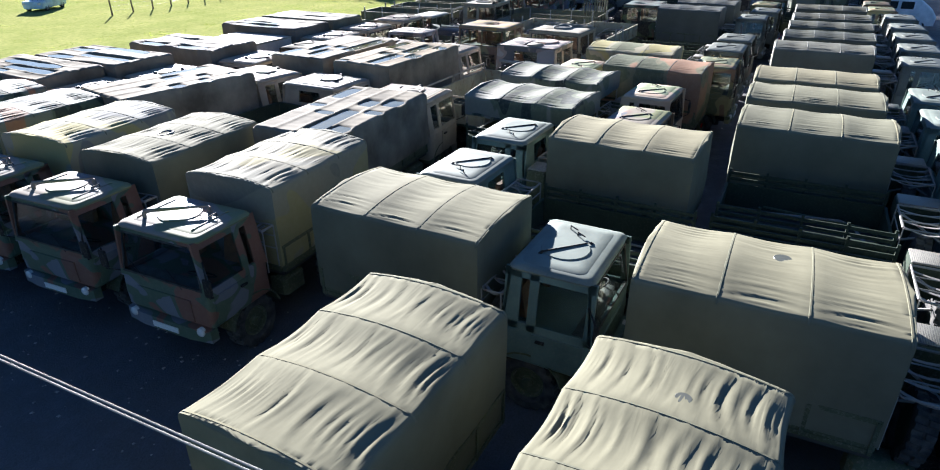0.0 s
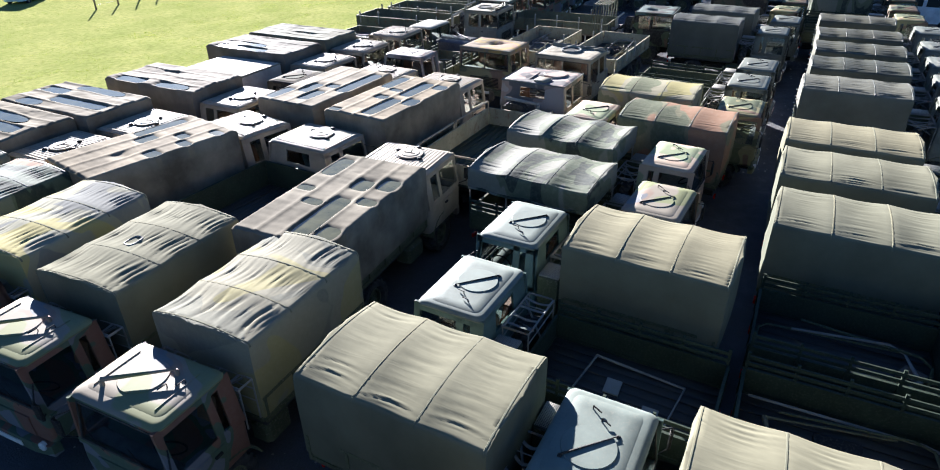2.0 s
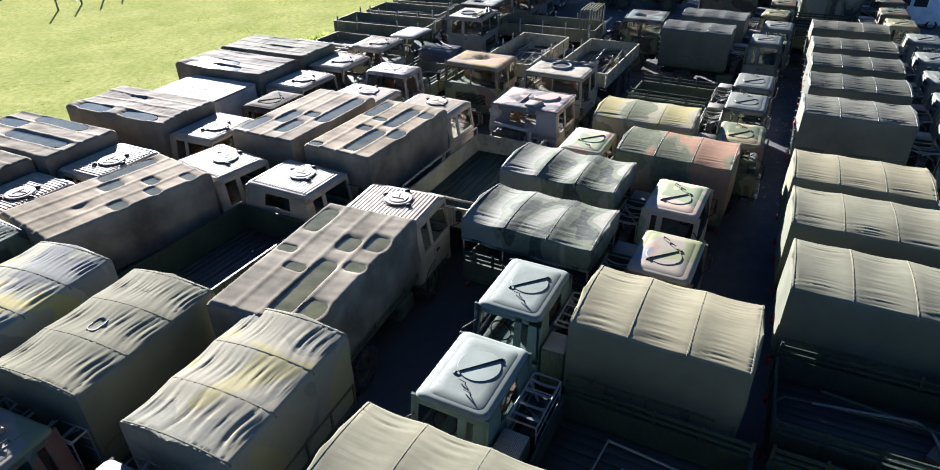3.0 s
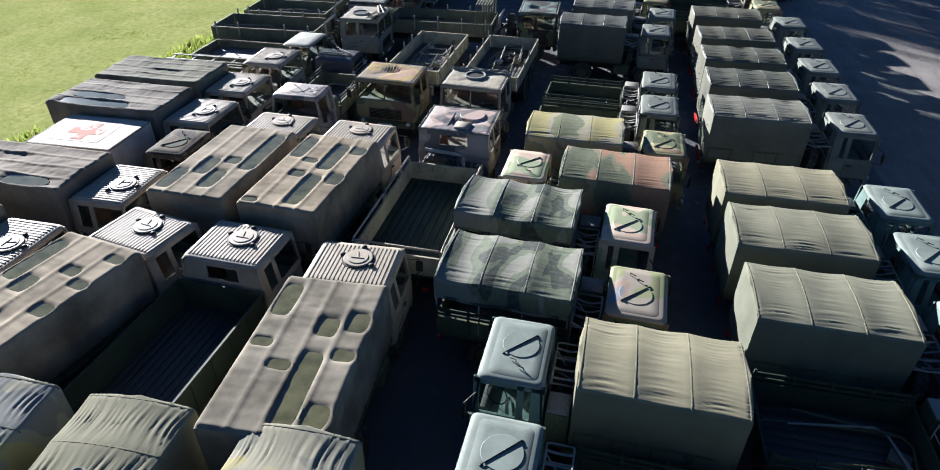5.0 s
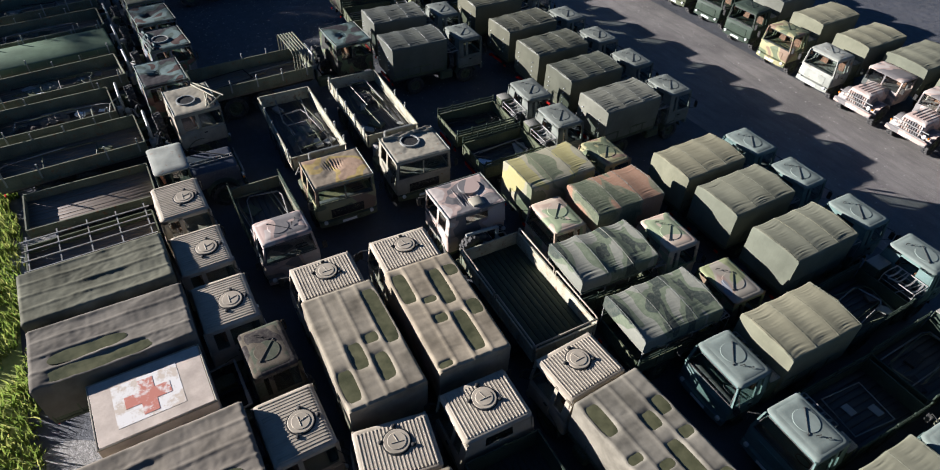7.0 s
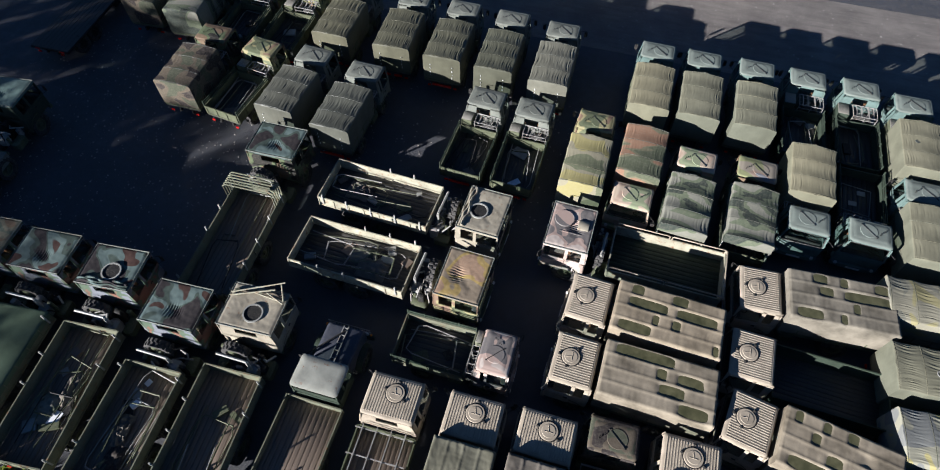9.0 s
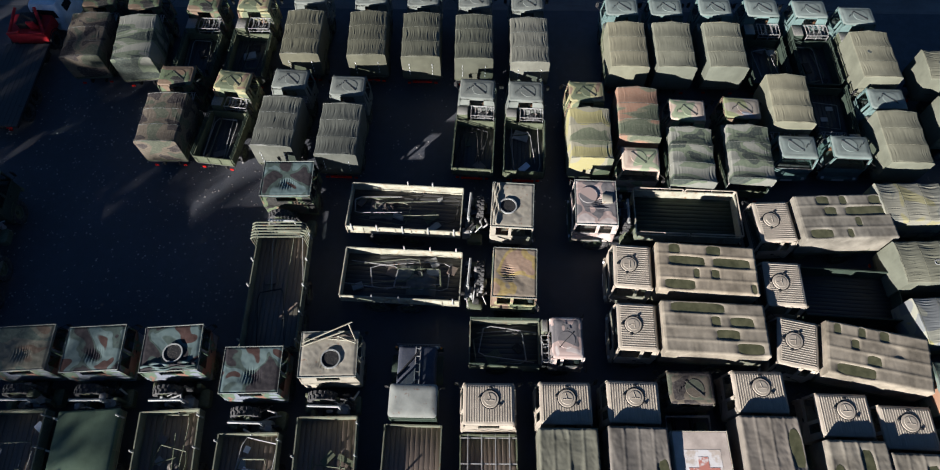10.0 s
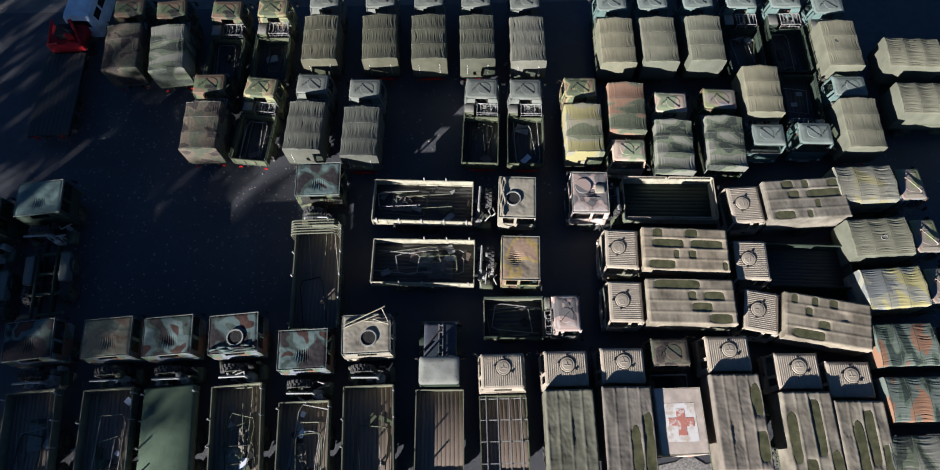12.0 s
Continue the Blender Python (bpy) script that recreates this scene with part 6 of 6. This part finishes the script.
def blade_field(name, boxes, seed, label):
    rng = random.Random(seed)
    verts, faces = [], []
    for (x0, x1, y0, y1, n, hmin, hmax) in boxes:
        for _ in range(n):
            x, y = rng.uniform(x0, x1), rng.uniform(y0, y1)
            if noise.noise(Vector((x * 0.5, y * 0.5, 0))) < -0.25:
                continue
            for _k in range(4):
                a = rng.uniform(0, 6.28)
                h_ = rng.uniform(hmin, hmax)
                w = rng.uniform(0.012, 0.03) * (1 + h_)
                px, py = x + rng.uniform(-0.12, 0.12), y + rng.uniform(-0.12, 0.12)
                lx, ly = rng.uniform(-0.5, 0.5) * h_, rng.uniform(-0.5, 0.5) * h_
                k = len(verts)
                c, s = math.cos(a) * w, math.sin(a) * w
                verts += [(px - c, py - s, 0.0), (px + c, py + s, 0.0), (px + lx * 0.4 + c * 0.7, py + ly * 0.4 + s * 0.7, h_ * 0.6), (px + lx * 0.4 - c * 0.7, py + ly * 0.4 - s * 0.7, h_ * 0.6), (px + lx, py + ly, h_)]
                faces += [(k, k + 1, k + 2, k + 3), (k + 3, k + 2, k + 4)]
    me = bpy.data.meshes.new(name)
    me.from_pydata(verts, [], faces)
    me.materials.append(MAT["grass"])
    return tagged(new(name, me), label, "grass", "", "stuff")


blade_field("grass", [(-45, 22, -15.5, -12.3, 9000, 0.12, 0.55), (-60, 25, -30, -15, 22000, 0.03, 0.10), (-80, 25, -60, -30, 12000, 0.03, 0.10)], 5, "long yellow-green grass along the yard's edge and meadow")


def stones(name, boxes, seed, label):
    rng = random.Random(seed)
    bm = bmesh.new()
    for (x0, x1, y0, y1, n, r0, r1) in boxes:
        for _ in range(n):
            x, y, r = rng.uniform(x0, x1), rng.uniform(y0, y1), rng.uniform(r0, r1)
            pts = [(x + r * rng.uniform(0.6, 1.2) * sx, y + r * rng.uniform(0.6, 1.2) * sy, z) for z, q in ((0.0, 1), (r * 0.5, 0.7)) for sx, sy in ((-q, -q), (q, -q), (q, q), (-q, q))]
            hexa(bm, pts)
    return tagged(new(name, finish(bm, name, MAT["gravel"], 30)), label, "stones", "", "stuff")


stones("loose_stones", [(-27, -9, -2, 12, 1300, 0.012, 0.05), (-14, 6, 4, 14, 420, 0.012, 0.05), (-40, 26, 19, 27, 900, 0.012, 0.05), (22, 30, -6, 8, 420, 0.008, 0.03)], 9, "small pale stones scattered over the dark yard")
bmg = bmesh.new()
for (cx, cy, ax, ay, sd) in ((-1.0, -12.2, 1.6, 1.2, 1), (10.5, -11.8, 2.6, 1.4, 2), (14.5, -12.2, 1.5, 1.2, 3)):
    rim = [bmg.verts.new((cx + ax * math.cos(k * 0.3142) * (1 + 0.25 * noise.noise(Vector((k * 0.9, sd, 0)))), cy + ay * math.sin(k * 0.3142) * (1 + 0.25 * noise.noise(Vector((k * 0.9, sd, 5)))), 0.03)) for k in range(20)]
    cen = bmg.verts.new((cx, cy, 0.12))
    for k in range(20):
        bmg.faces.new((rim[k], rim[(k + 1) % 20], cen))
tagged(new("gravel_heap", finish(bmg, "gravel_heap", MAT["gravel"], 80)), "low pale gravel spread behind the trucks", "gravel", "", "stuff")

# ---- row along the meadow ----
ROW_A = [
    (-22.54, -3.24, 96.0, "camo_blue", "roof_green", dict(label="large camouflaged truck with canvas cab roof and open planked bed")),
    (-18.58, -3.17, 94.0, "camo_blue", "roof_tan", dict(label="large truck with tan canvas cab roof and littered open bed", load=3)),
    (-15.54, -3.14, 94.1, "camo_blue", "roof_green", dict(label="large camouflaged truck with smooth green cover over its bed", bed_top="tarp_green")),
    (-12.25, -3.09, 94.4, "camo_blue", "roof_green", dict(label="large camouflaged truck with torn canvas cab roof", hole=True, load=3)),
    (-8.68, -3.95, 91.9, "camo_blue", "roof_green", dict(label="large camouflaged truck with blue-grey canvas cab roof, littered bed", load=3, L=8.3)),
    (-5.55, -3.24, 91.9, "tan", "tan", dict(label="large truck with tan cab roof and open round hatch", hole=True, load=1, poles=True)),
]
for x, y, hd, pa, ro, kw in ROW_A:
    large_truck(x, y, hd, pa, ro, group="large trucks along the meadow", floor="wood", **kw)
for x, y, hd, pa, tp, kw in [
    (1.20, -5.32, 90.5, "sand", None, dict(label="truck with ribbed sand-coloured cab roof and open slatted bed", slats=True)),
    (4.33, -5.24, 90.1, "sand", "tarp_moss", dict(label="truck with ribbed pale cab roof and grey-brown flat tarpaulin", cells=((0, 0.2, 0.7, 0.05), (2, 0.3, 0.8, 0.06)))),
    (7.12, -5.15, 88.9, "sand", "tarp_taupe", dict(label="truck with ribbed pale cab roof and wrinkled grey-brown tarpaulin", cells=((3, 0.05, 0.75, 0.15), (2, 0.1, 0.6, 0.1)))),
    (12.34, -4.66, 89.5, "sand", "tarp_taupe", dict(label="truck with ribbed cab roof and creased sagging tarpaulin", cells=((3, 0.05, 0.45, 0.22), (3, 0.5, 0.9, 0.16), (1, 0.2, 0.55, 0.08)))),
    (15.58, -5.55, 89.2, "sand", "tarp_beige", dict(label="truck with ribbed cab roof and pooled beige tarpaulin", cells=((0, 0.25, 0.8, 0.16), (1, 0.0, 0.35, 0.12), (2, 0.3, 0.95, 0.18), (3, 0.1, 0.4, 0.1)))),
    (18.02, -6.01, 88.5, "sand", "tarp_beige", dict(label="truck with ribbed cab roof and pale sagging tarpaulin", cells=((1, 0.1, 0.8, 0.1), (2, 0.3, 0.95, 0.22), (3, 0.2, 0.6, 0.1)))),
]:
    medium_truck(x, y, hd, pa, tp, slack=0.055, group="ribbed-roof trucks along the meadow", **kw)

# ---- the middle block of ribbed-roof trucks ----
for x, y, hd, tp, kw in [
    (6.70, 0.02, 176.5, "tarp_beige", dict(label="sand-coloured truck with ribbed roof, beige tarpaulin with rain pools", cells=((3, 0.73, 0.91, 0.10), (3, 0.31, 0.53, 0.13), (2, 0.48, 0.92, 0.16), (2, 0.02, 0.47, 0.17), (1, 0.57, 0.65, 0.1), (1, 0.36, 0.48, 0.12), (0, 0.59, 0.97, 0.16), (0, 0.01, 0.09, 0.12)))),
    (6.61, -2.86, 177.7, "tarp_beige", dict(label="sand-coloured truck with ribbed roof, pooled beige tarpaulin", cells=((3, 0.35, 0.95, 0.14), (2, 0.42, 0.55, 0.12), (2, 0.08, 0.38, 0.16), (1, 0.23, 0.54, 0.16), (0, 0.02, 0.35, 0.18)))),
    (13.60, 2.32, 182.4, "tarp_beige", dict(L=6.3, label="sand-coloured truck with ribbed roof, beige tarpaulin with long rain pools", cells=((0, 0.65, 0.97, 0.17), (0, 0.46, 0.55, 0.11), (1, 0.34, 0.42, 0.10), (2, 0.55, 0.75, 0.15), (2, 0.01, 0.52, 0.19), (3, 0.60, 0.80, 0.16), (3, 0.42, 0.53, 0.12), (3, 0.03, 0.22, 0.15)))),
    (13.37, -0.76, 177.0, None, dict(label="sand-coloured truck with ribbed roof and open dark planked bed", body="dark_green")),
    (13.38, -3.35, 168.8, "tarp_beige", dict(L=6.2, label="sand-coloured truck with ribbed roof, tarpaulin with many hollows", cells=((3, 0.84, 0.94, 0.11), (3, 0.60, 0.70, 0.12), (3, 0.36, 0.50, 0.1), (2, 0.66, 0.78, 0.13), (2, 0.2, 0.4, 0.06), (1, 0.45, 0.65, 0.14), (0, 0.5, 0.95, 0.18)))),
]:
    medium_truck(x, y, hd, "sand", tp, group="ribbed-roof trucks in the middle block", **kw)

large_truck(5.15, 3.22, 178.2, "camo_pink", "camo_pink", L=8.05, gap=0.8, label="large bleached camouflage truck with roof hatch and empty dark bed", load=0, posts=False, lid=True, tubes=True, floor="dark_green", body="cream", group="large trucks in the middle")
large_truck(3.45, 2.92, -2.8, "tan", "tan", L=9.05, hole=True, label="large truck with tan roof, open hatch and bed full of hoops", group="large trucks in the middle", load=3, body="cream")
large_truck(3.48, -0.55, -2.2, "camo_yellow", "roof_ochre", L=9.0, label="large ochre camouflage truck with wrinkled canvas roof, hoops in bed", group="large trucks in the middle", load=3, body="cream")
small_truck(5.34, -3.45, -0.5, "camo_pink", None, L=4.96, bf=1.89, label="small truck with faded camouflage cab and empty green bed", body="bed_green", load=1)
large_truck(-8.57, 5.42, 91.0, "camo", "roof_green", L=9.3, label="large camouflaged truck with stacked gate bars over its bed", gate=True, group="large trucks in the middle", floor="wood", load=1)

# ---- inner row of small trucks ----
for x, y, hd, L, bf, pa, tp, kw in [
    (-15.50, 11.62, 90.4, 5.32, 2.30, "camo", "tarp_dark", dict(label="small camouflaged truck with dark brown tarpaulin")),
    (-12.32, 11.29, 83.2, 5.2, 2.2, "camo_yellow", None, dict(label="small camouflaged truck with open bed", load=1)),
    (-9.33, 11.45, 86.6, 5.34, 2.30, "grey_green", "tarp_slate", dict(label="small grey-green truck with slate-green tarpaulin", rear_red=True)),
    (-6.24, 11.03, 88.3, 5.38, 2.30, "grey_green", "tarp_slate", dict(label="small grey-green truck with taut slate-green tarpaulin", rear_red=True)),
    (0.62, 10.90, 87.1, 5.25, 2.2, "grey_green", None, dict(label="small grey-green truck with open bed and pale spare wheel", load=3, rear_red=True)),
    (3.16, 10.79, 88.1, 5.25, 2.2, "grey_green", None, dict(label="small grey-green truck with open bed", load=1, rear_red=True)),
    (6.33, 10.82, 89.2, 5.22, 2.20, "camo_yellow", "tarp_ochre", dict(label="small truck with yellow camouflage cab and matching tarpaulin")),
    (8.66, 5.03, -92.6, 4.98, 1.92, "camo_pale", "tarp_rust", dict(label="small truck with faded cab and rust-brown camouflage tarpaulin")),
    (11.48, 9.66, 86.0, 5.30, 2.20, "camo_pale", "tarp_camo", dict(label="small pale truck with camouflage tarpaulin rolled up at its sides", zc=2.9, rolled=True, roof="camo_pale")),
    (14.33, 9.84, 86.3, 5.30, 2.20, "camo", "tarp_camo", dict(label="small camouflaged truck with sagging tarpaulin rolled up at its sides", zc=2.9, rolled=True, roof="roof_cream")),
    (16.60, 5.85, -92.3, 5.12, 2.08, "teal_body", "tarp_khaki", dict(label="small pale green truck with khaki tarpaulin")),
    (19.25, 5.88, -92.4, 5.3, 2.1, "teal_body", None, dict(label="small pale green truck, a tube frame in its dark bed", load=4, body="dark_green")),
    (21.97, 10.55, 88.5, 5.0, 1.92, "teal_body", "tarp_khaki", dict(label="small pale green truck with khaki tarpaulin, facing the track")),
]:
    small_truck(x, y, hd, pa, tp, L=L, bf=bf, group="small trucks in the inner row", **kw)

# ---- outer row of small trucks beside the track ----
for x, y, hd, pa, tp, kw in [
    (-21.32, 17.36, 94.1, "camo", "tarp_dark", dict(label="small truck with dark camouflage tarpaulin")),
    (-18.69, 17.21, 96.1, "camo", "tarp_camo", dict(label="small truck with green camouflage tarpaulin")),
    (-15.11, 17.08, 89.1, "camo", None, dict(label="small camouflaged truck with cluttered open bed", load=1)),
    (-12.25, 17.13, 89.1, "camo_yellow", None, dict(label="small camouflaged truck with open bed", load=1)),
    (-9.08, 17.72, 89.9, "grey_green", "tarp_olive", dict(label="small grey-green truck with olive tarpaulin", rear_red=True)),
    (-5.62, 17.68, 91.6, "grey_green", "tarp_olive", dict(label="small grey-green truck with olive tarpaulin", rear_red=True)),
    (-2.59, 17.60, 90.7, "grey_green", "tarp_olive", dict(label="small grey-green truck with creased olive tarpaulin", rear_red=True)),
    (0.36, 17.50, 90.1, "grey_green", "tarp_olive", dict(label="small grey-green truck with olive tarpaulin", rear_red=True)),
    (3.38, 17.29, 90.2, "grey_green", "tarp_grey", dict(label="small grey-green truck with grey-green tarpaulin", rear_red=True)),
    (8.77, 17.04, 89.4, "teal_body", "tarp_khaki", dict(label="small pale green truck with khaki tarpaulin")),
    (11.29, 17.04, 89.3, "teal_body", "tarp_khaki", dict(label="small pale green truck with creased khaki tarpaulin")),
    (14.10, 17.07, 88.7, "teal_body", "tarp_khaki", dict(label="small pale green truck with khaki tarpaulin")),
    (16.75, 17.05, 89.3, "teal_body", None, dict(label="small pale green truck with empty bed", load=1, body="dark_green")),
    (19.45, 17.0, 89.5, "teal_body", None, dict(label="small pale green truck with empty bed", load=1, body="dark_green")),
    (22.0, 16.5, 89.5, "teal_body", "tarp_khaki", dict(label="small pale green truck with patched khaki tarpaulin", mark=(-0.32, -3.82, 0.12))),
]:
    small_truck(x, y, hd, pa, tp, L=5.55, bf=2.4, group="small trucks in the outer row", **kw)

# ---- small trucks at the yard's end ----
for x, y, hd, pa, tp, kw in [
    (24.5, 3.40, 1.0, "camo_blue", "tarp_yellow", dict(L=4.85, bf=1.88, roof="roof_cream", label="small camouflaged truck with barred roof hatch and yellow-striped tarpaulin", ring=True)),
    (24.5, 0.38, 2.2, "camo_blue", "tarp_khaki", dict(L=4.88, bf=1.88, roof="roof_cream", label="small camouflaged truck with barred roof hatch and khaki tarpaulin", ring=True, mark=(0.085, -3.25, 0))),
    (24.5, -2.32, 3.0, "camo_blue", "tarp_stripe", dict(L=4.85, bf=1.88, roof="roof_cream", label="small camouflaged truck with yellow-streaked grey tarpaulin", ring=True)),
    (24.75, -5.37, 0.3, "camo", "tarp_vivid", dict(L=5.2, label="small truck with orange and green camouflage tarpaulin")),
    (24.64, -7.99, 0.0, "camo", "tarp_vivid", dict(L=5.2, label="small truck with green and orange camouflage tarpaulin")),
    (24.61, -10.63, 0.5, "camo", "tarp_camo", dict(label="small truck with camouflage tarpaulin")),
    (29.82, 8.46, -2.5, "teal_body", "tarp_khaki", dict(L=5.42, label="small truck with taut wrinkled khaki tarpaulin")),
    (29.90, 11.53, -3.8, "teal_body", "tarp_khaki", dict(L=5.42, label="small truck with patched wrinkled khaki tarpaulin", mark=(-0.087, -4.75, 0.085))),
]:
    small_truck(x, y, hd, pa, tp, group="small trucks at the yard's end", **{"L": 5.7, "bf": 2.4, "wrinkle": 1.7, **kw})

# ---- row across the track ----
for x, y, hd, pa, tp in [
    (-12.62, 27.33, -89.1, "olive", "tarp_olive"), (-10.06, 27.43, -90.1, "olive", "tarp_olive"), (-7.23, 27.50, -89.1, "olive", "tarp_olive"), (-4.34, 27.58, -87.7, "dark_green", "tarp_olive"),
    (-1.34, 27.09, -87.8, "dark_green", "tarp_grey"), (1.79, 26.60, -89.9, "camo_yellow", "tarp_khaki"), (4.84, 26.40, -90.7, "roof_grey", "tarp_khaki"),
]:
    small_truck(x, y, hd, pa, tp, L=5.6, label="small army truck parked across the track", group="trucks across the track")
for x, y in ((7.59, 26.18), (10.59, 26.25), (13.69, 26.32)):
    bonnet_truck(x, y, -91, "camo_pink", "camo_pink", top="tarp_khaki", label="bonneted army truck with ribbed bonnet facing the track", group="trucks across the track", hood="camo_pink")

# ---- single vehicles ----
bonnet_truck(-1.88, -3.50, 89.5, "dark_green", "roof_grey", L=8.1, bonnet=2.0, label="bonneted truck with faded grey cab roof and planked flat bed", group="", side=1.6, hood="slate_paint")
ambulance(9.52, -4.72, 90.6)
large_truck(-23.85, 4.62, 95.5, "dark_green", "teal_body", L=7.6, label="large dark green truck chassis with teal green cab roof", group="bare chassis trucks", bare=True)
large_truck(-27.02, 3.60, 95.5, "dark_green", "dark_green", L=7.6, label="large dark green bare truck chassis", group="bare chassis trucks", bare=True)
flatbed_wreck(-25.60, 16.36, 91.5)
white_van(-24.59, 20.80, 86.5)
estate_car(-4.77, -47.64, 30.6)

# ---- fence beyond the meadow ----
fence = new("fence")
fence.location = (-12, -39, 0)
tagged(fence, "wire fence with thin wooden posts along the meadow", "fence")
pm = shared("fence_post", lambda bm: hexa(bm, [(-0.05, -0.05, 0), (0.05, -0.05, 0), (0.05, 0.05, 0), (-0.05, 0.05, 0), (-0.035, -0.035, 1.3), (0.045, -0.035, 1.32), (0.045, 0.045, 1.3), (-0.035, 0.045, 1.28)]), MAT["wood"])
for k in range(14):
    part("post", pm, fence, "", Matrix.Translation((6 - 2.3 * k, -1.0 * k * 0.35 + 0.0, 0)) @ Matrix.Rotation(0.06 * math.sin(k * 2.1), 4, "X"))
for k in range(3):
    fresh("wire", lambda bm: rod(bm, (6, 0, 0.4 + 0.35 * k), (6 - 2.3 * 13, -0.35 * 13, 0.4 + 0.35 * k), 0.008, 4), MAT["steel"], fence)

# ---- overhead cables on two poles ----
CABLE_X, CABLE_Z = 28.545, 4.2
for yy in (-15.0, 27.0):
    pole = new("utility_pole")
    pole.location = (CABLE_X + 0.12, yy, 0)
    tagged(pole, "wooden utility pole carrying two thin cables", "pole", "utility poles")
    fresh("shaft", lambda bm: rod(bm, (0, 0, 0), (0, 0, 5.6), 0.11, 12), MAT["wood"], pole)
    fresh("bracket", lambda bm: box(bm, -0.16, 0.16, -0.05, 0.05, 4.52, 4.76, 0.01), MAT["steel"], pole)
for dz in (0.0, 0.05):
    bm = bmesh.new()
    pipe(bm, [(CABLE_X, -15 + 2.1 * k, CABLE_Z + dz + 0.0034 * (k - 10) ** 2) for k in range(21)], 0.008, 6)
    tagged(new("overhead_cable", finish(bm, "overhead_cable", MAT["pale_steel"])), "thin pale overhead cable strung above the yard", "cable", "overhead cables")


# ---- unseen trees added only to shade the yard's far end ----
def tree(x, y, height, seed):
    rng = random.Random(seed)
    t = new("tree")
    t.location = (x, y, 0)
    tagged(t, "tall dark broadleaf tree added out of view to shade the yard", "tree", "trees beyond the yard")

    def wood(bm):
        p = Vector((0, 0, 0))
        r = height * 0.022
        for k in range(7):
            q = p + Vector((rng.uniform(-0.15, 0.15), rng.uniform(-0.15, 0.15), height * 0.11))
            rod(bm, p, q, r * (1 - 0.11 * k), 8)
            p = q
        for k in range(11):
            a, z = rng.uniform(0, 6.28), height * rng.uniform(0.28, 0.75)
            ln = height * rng.uniform(0.15, 0.3)
            e = Vector((math.cos(a) * ln, math.sin(a) * ln, z + ln * 0.5))
            rod(bm, (0, 0, z), e, r * 0.3, 6)
            rod(bm, e, e + Vector((rng.uniform(-0.8, 0.8), rng.uniform(-0.8, 0.8), 0.9)), r * 0.18, 5)
    fresh("trunk", wood, MAT["bark"], t)
    verts, faces = [], []
    for c in range(118):
        a, rr = rng.uniform(0, 6.28), height * 0.25 * math.sqrt(rng.random())
        z = height * rng.uniform(0.25, 0.95)
        rr *= 1.1 - abs(z / height - 0.5)
        cx, cy = math.cos(a) * rr, math.sin(a) * rr
        for _ in range(42):
            o = Vector((rng.gauss(cx, 0.5), rng.gauss(cy, 0.5), rng.gauss(z, 0.45)))
            u = Vector((rng.uniform(-1, 1), rng.uniform(-1, 1), rng.uniform(-1, 1))).normalized() * 0.22
            w = u.orthogonal().normalized() * 0.14
            k = len(verts)
            verts += [tuple(o - u), tuple(o + w), tuple(o + u), tuple(o - w)]
            faces.append((k, k + 1, k + 2, k + 3))
    me = bpy.data.meshes.new("crown")
    me.from_pydata(verts, [], faces)
    me.materials.append(MAT["leaves"])
    tagged(part("crown", me, t), "", "", "", "stuff")


# added row out of view; heights set by where its shade should fall
for k, (x, y, hh) in enumerate(((-60, -36, 13.5), (-61, -31, 14), (-60, -26, 13.5), (-62, -21, 14.5), (-60, -16, 14), (-61, -10, 14), (-60, -4, 14), (-61, 3, 14), (-60, -41, 13.0), (-61, -46, 14.6), (-60, -51, 14.6), (-60, -60, 10.5), (-61, -65, 11.5), (-60, 10, 14), (-57, -38, 10.8), (-57, -33, 11.2))):
    tree(x, y, 1.36 * hh, 40 + k)
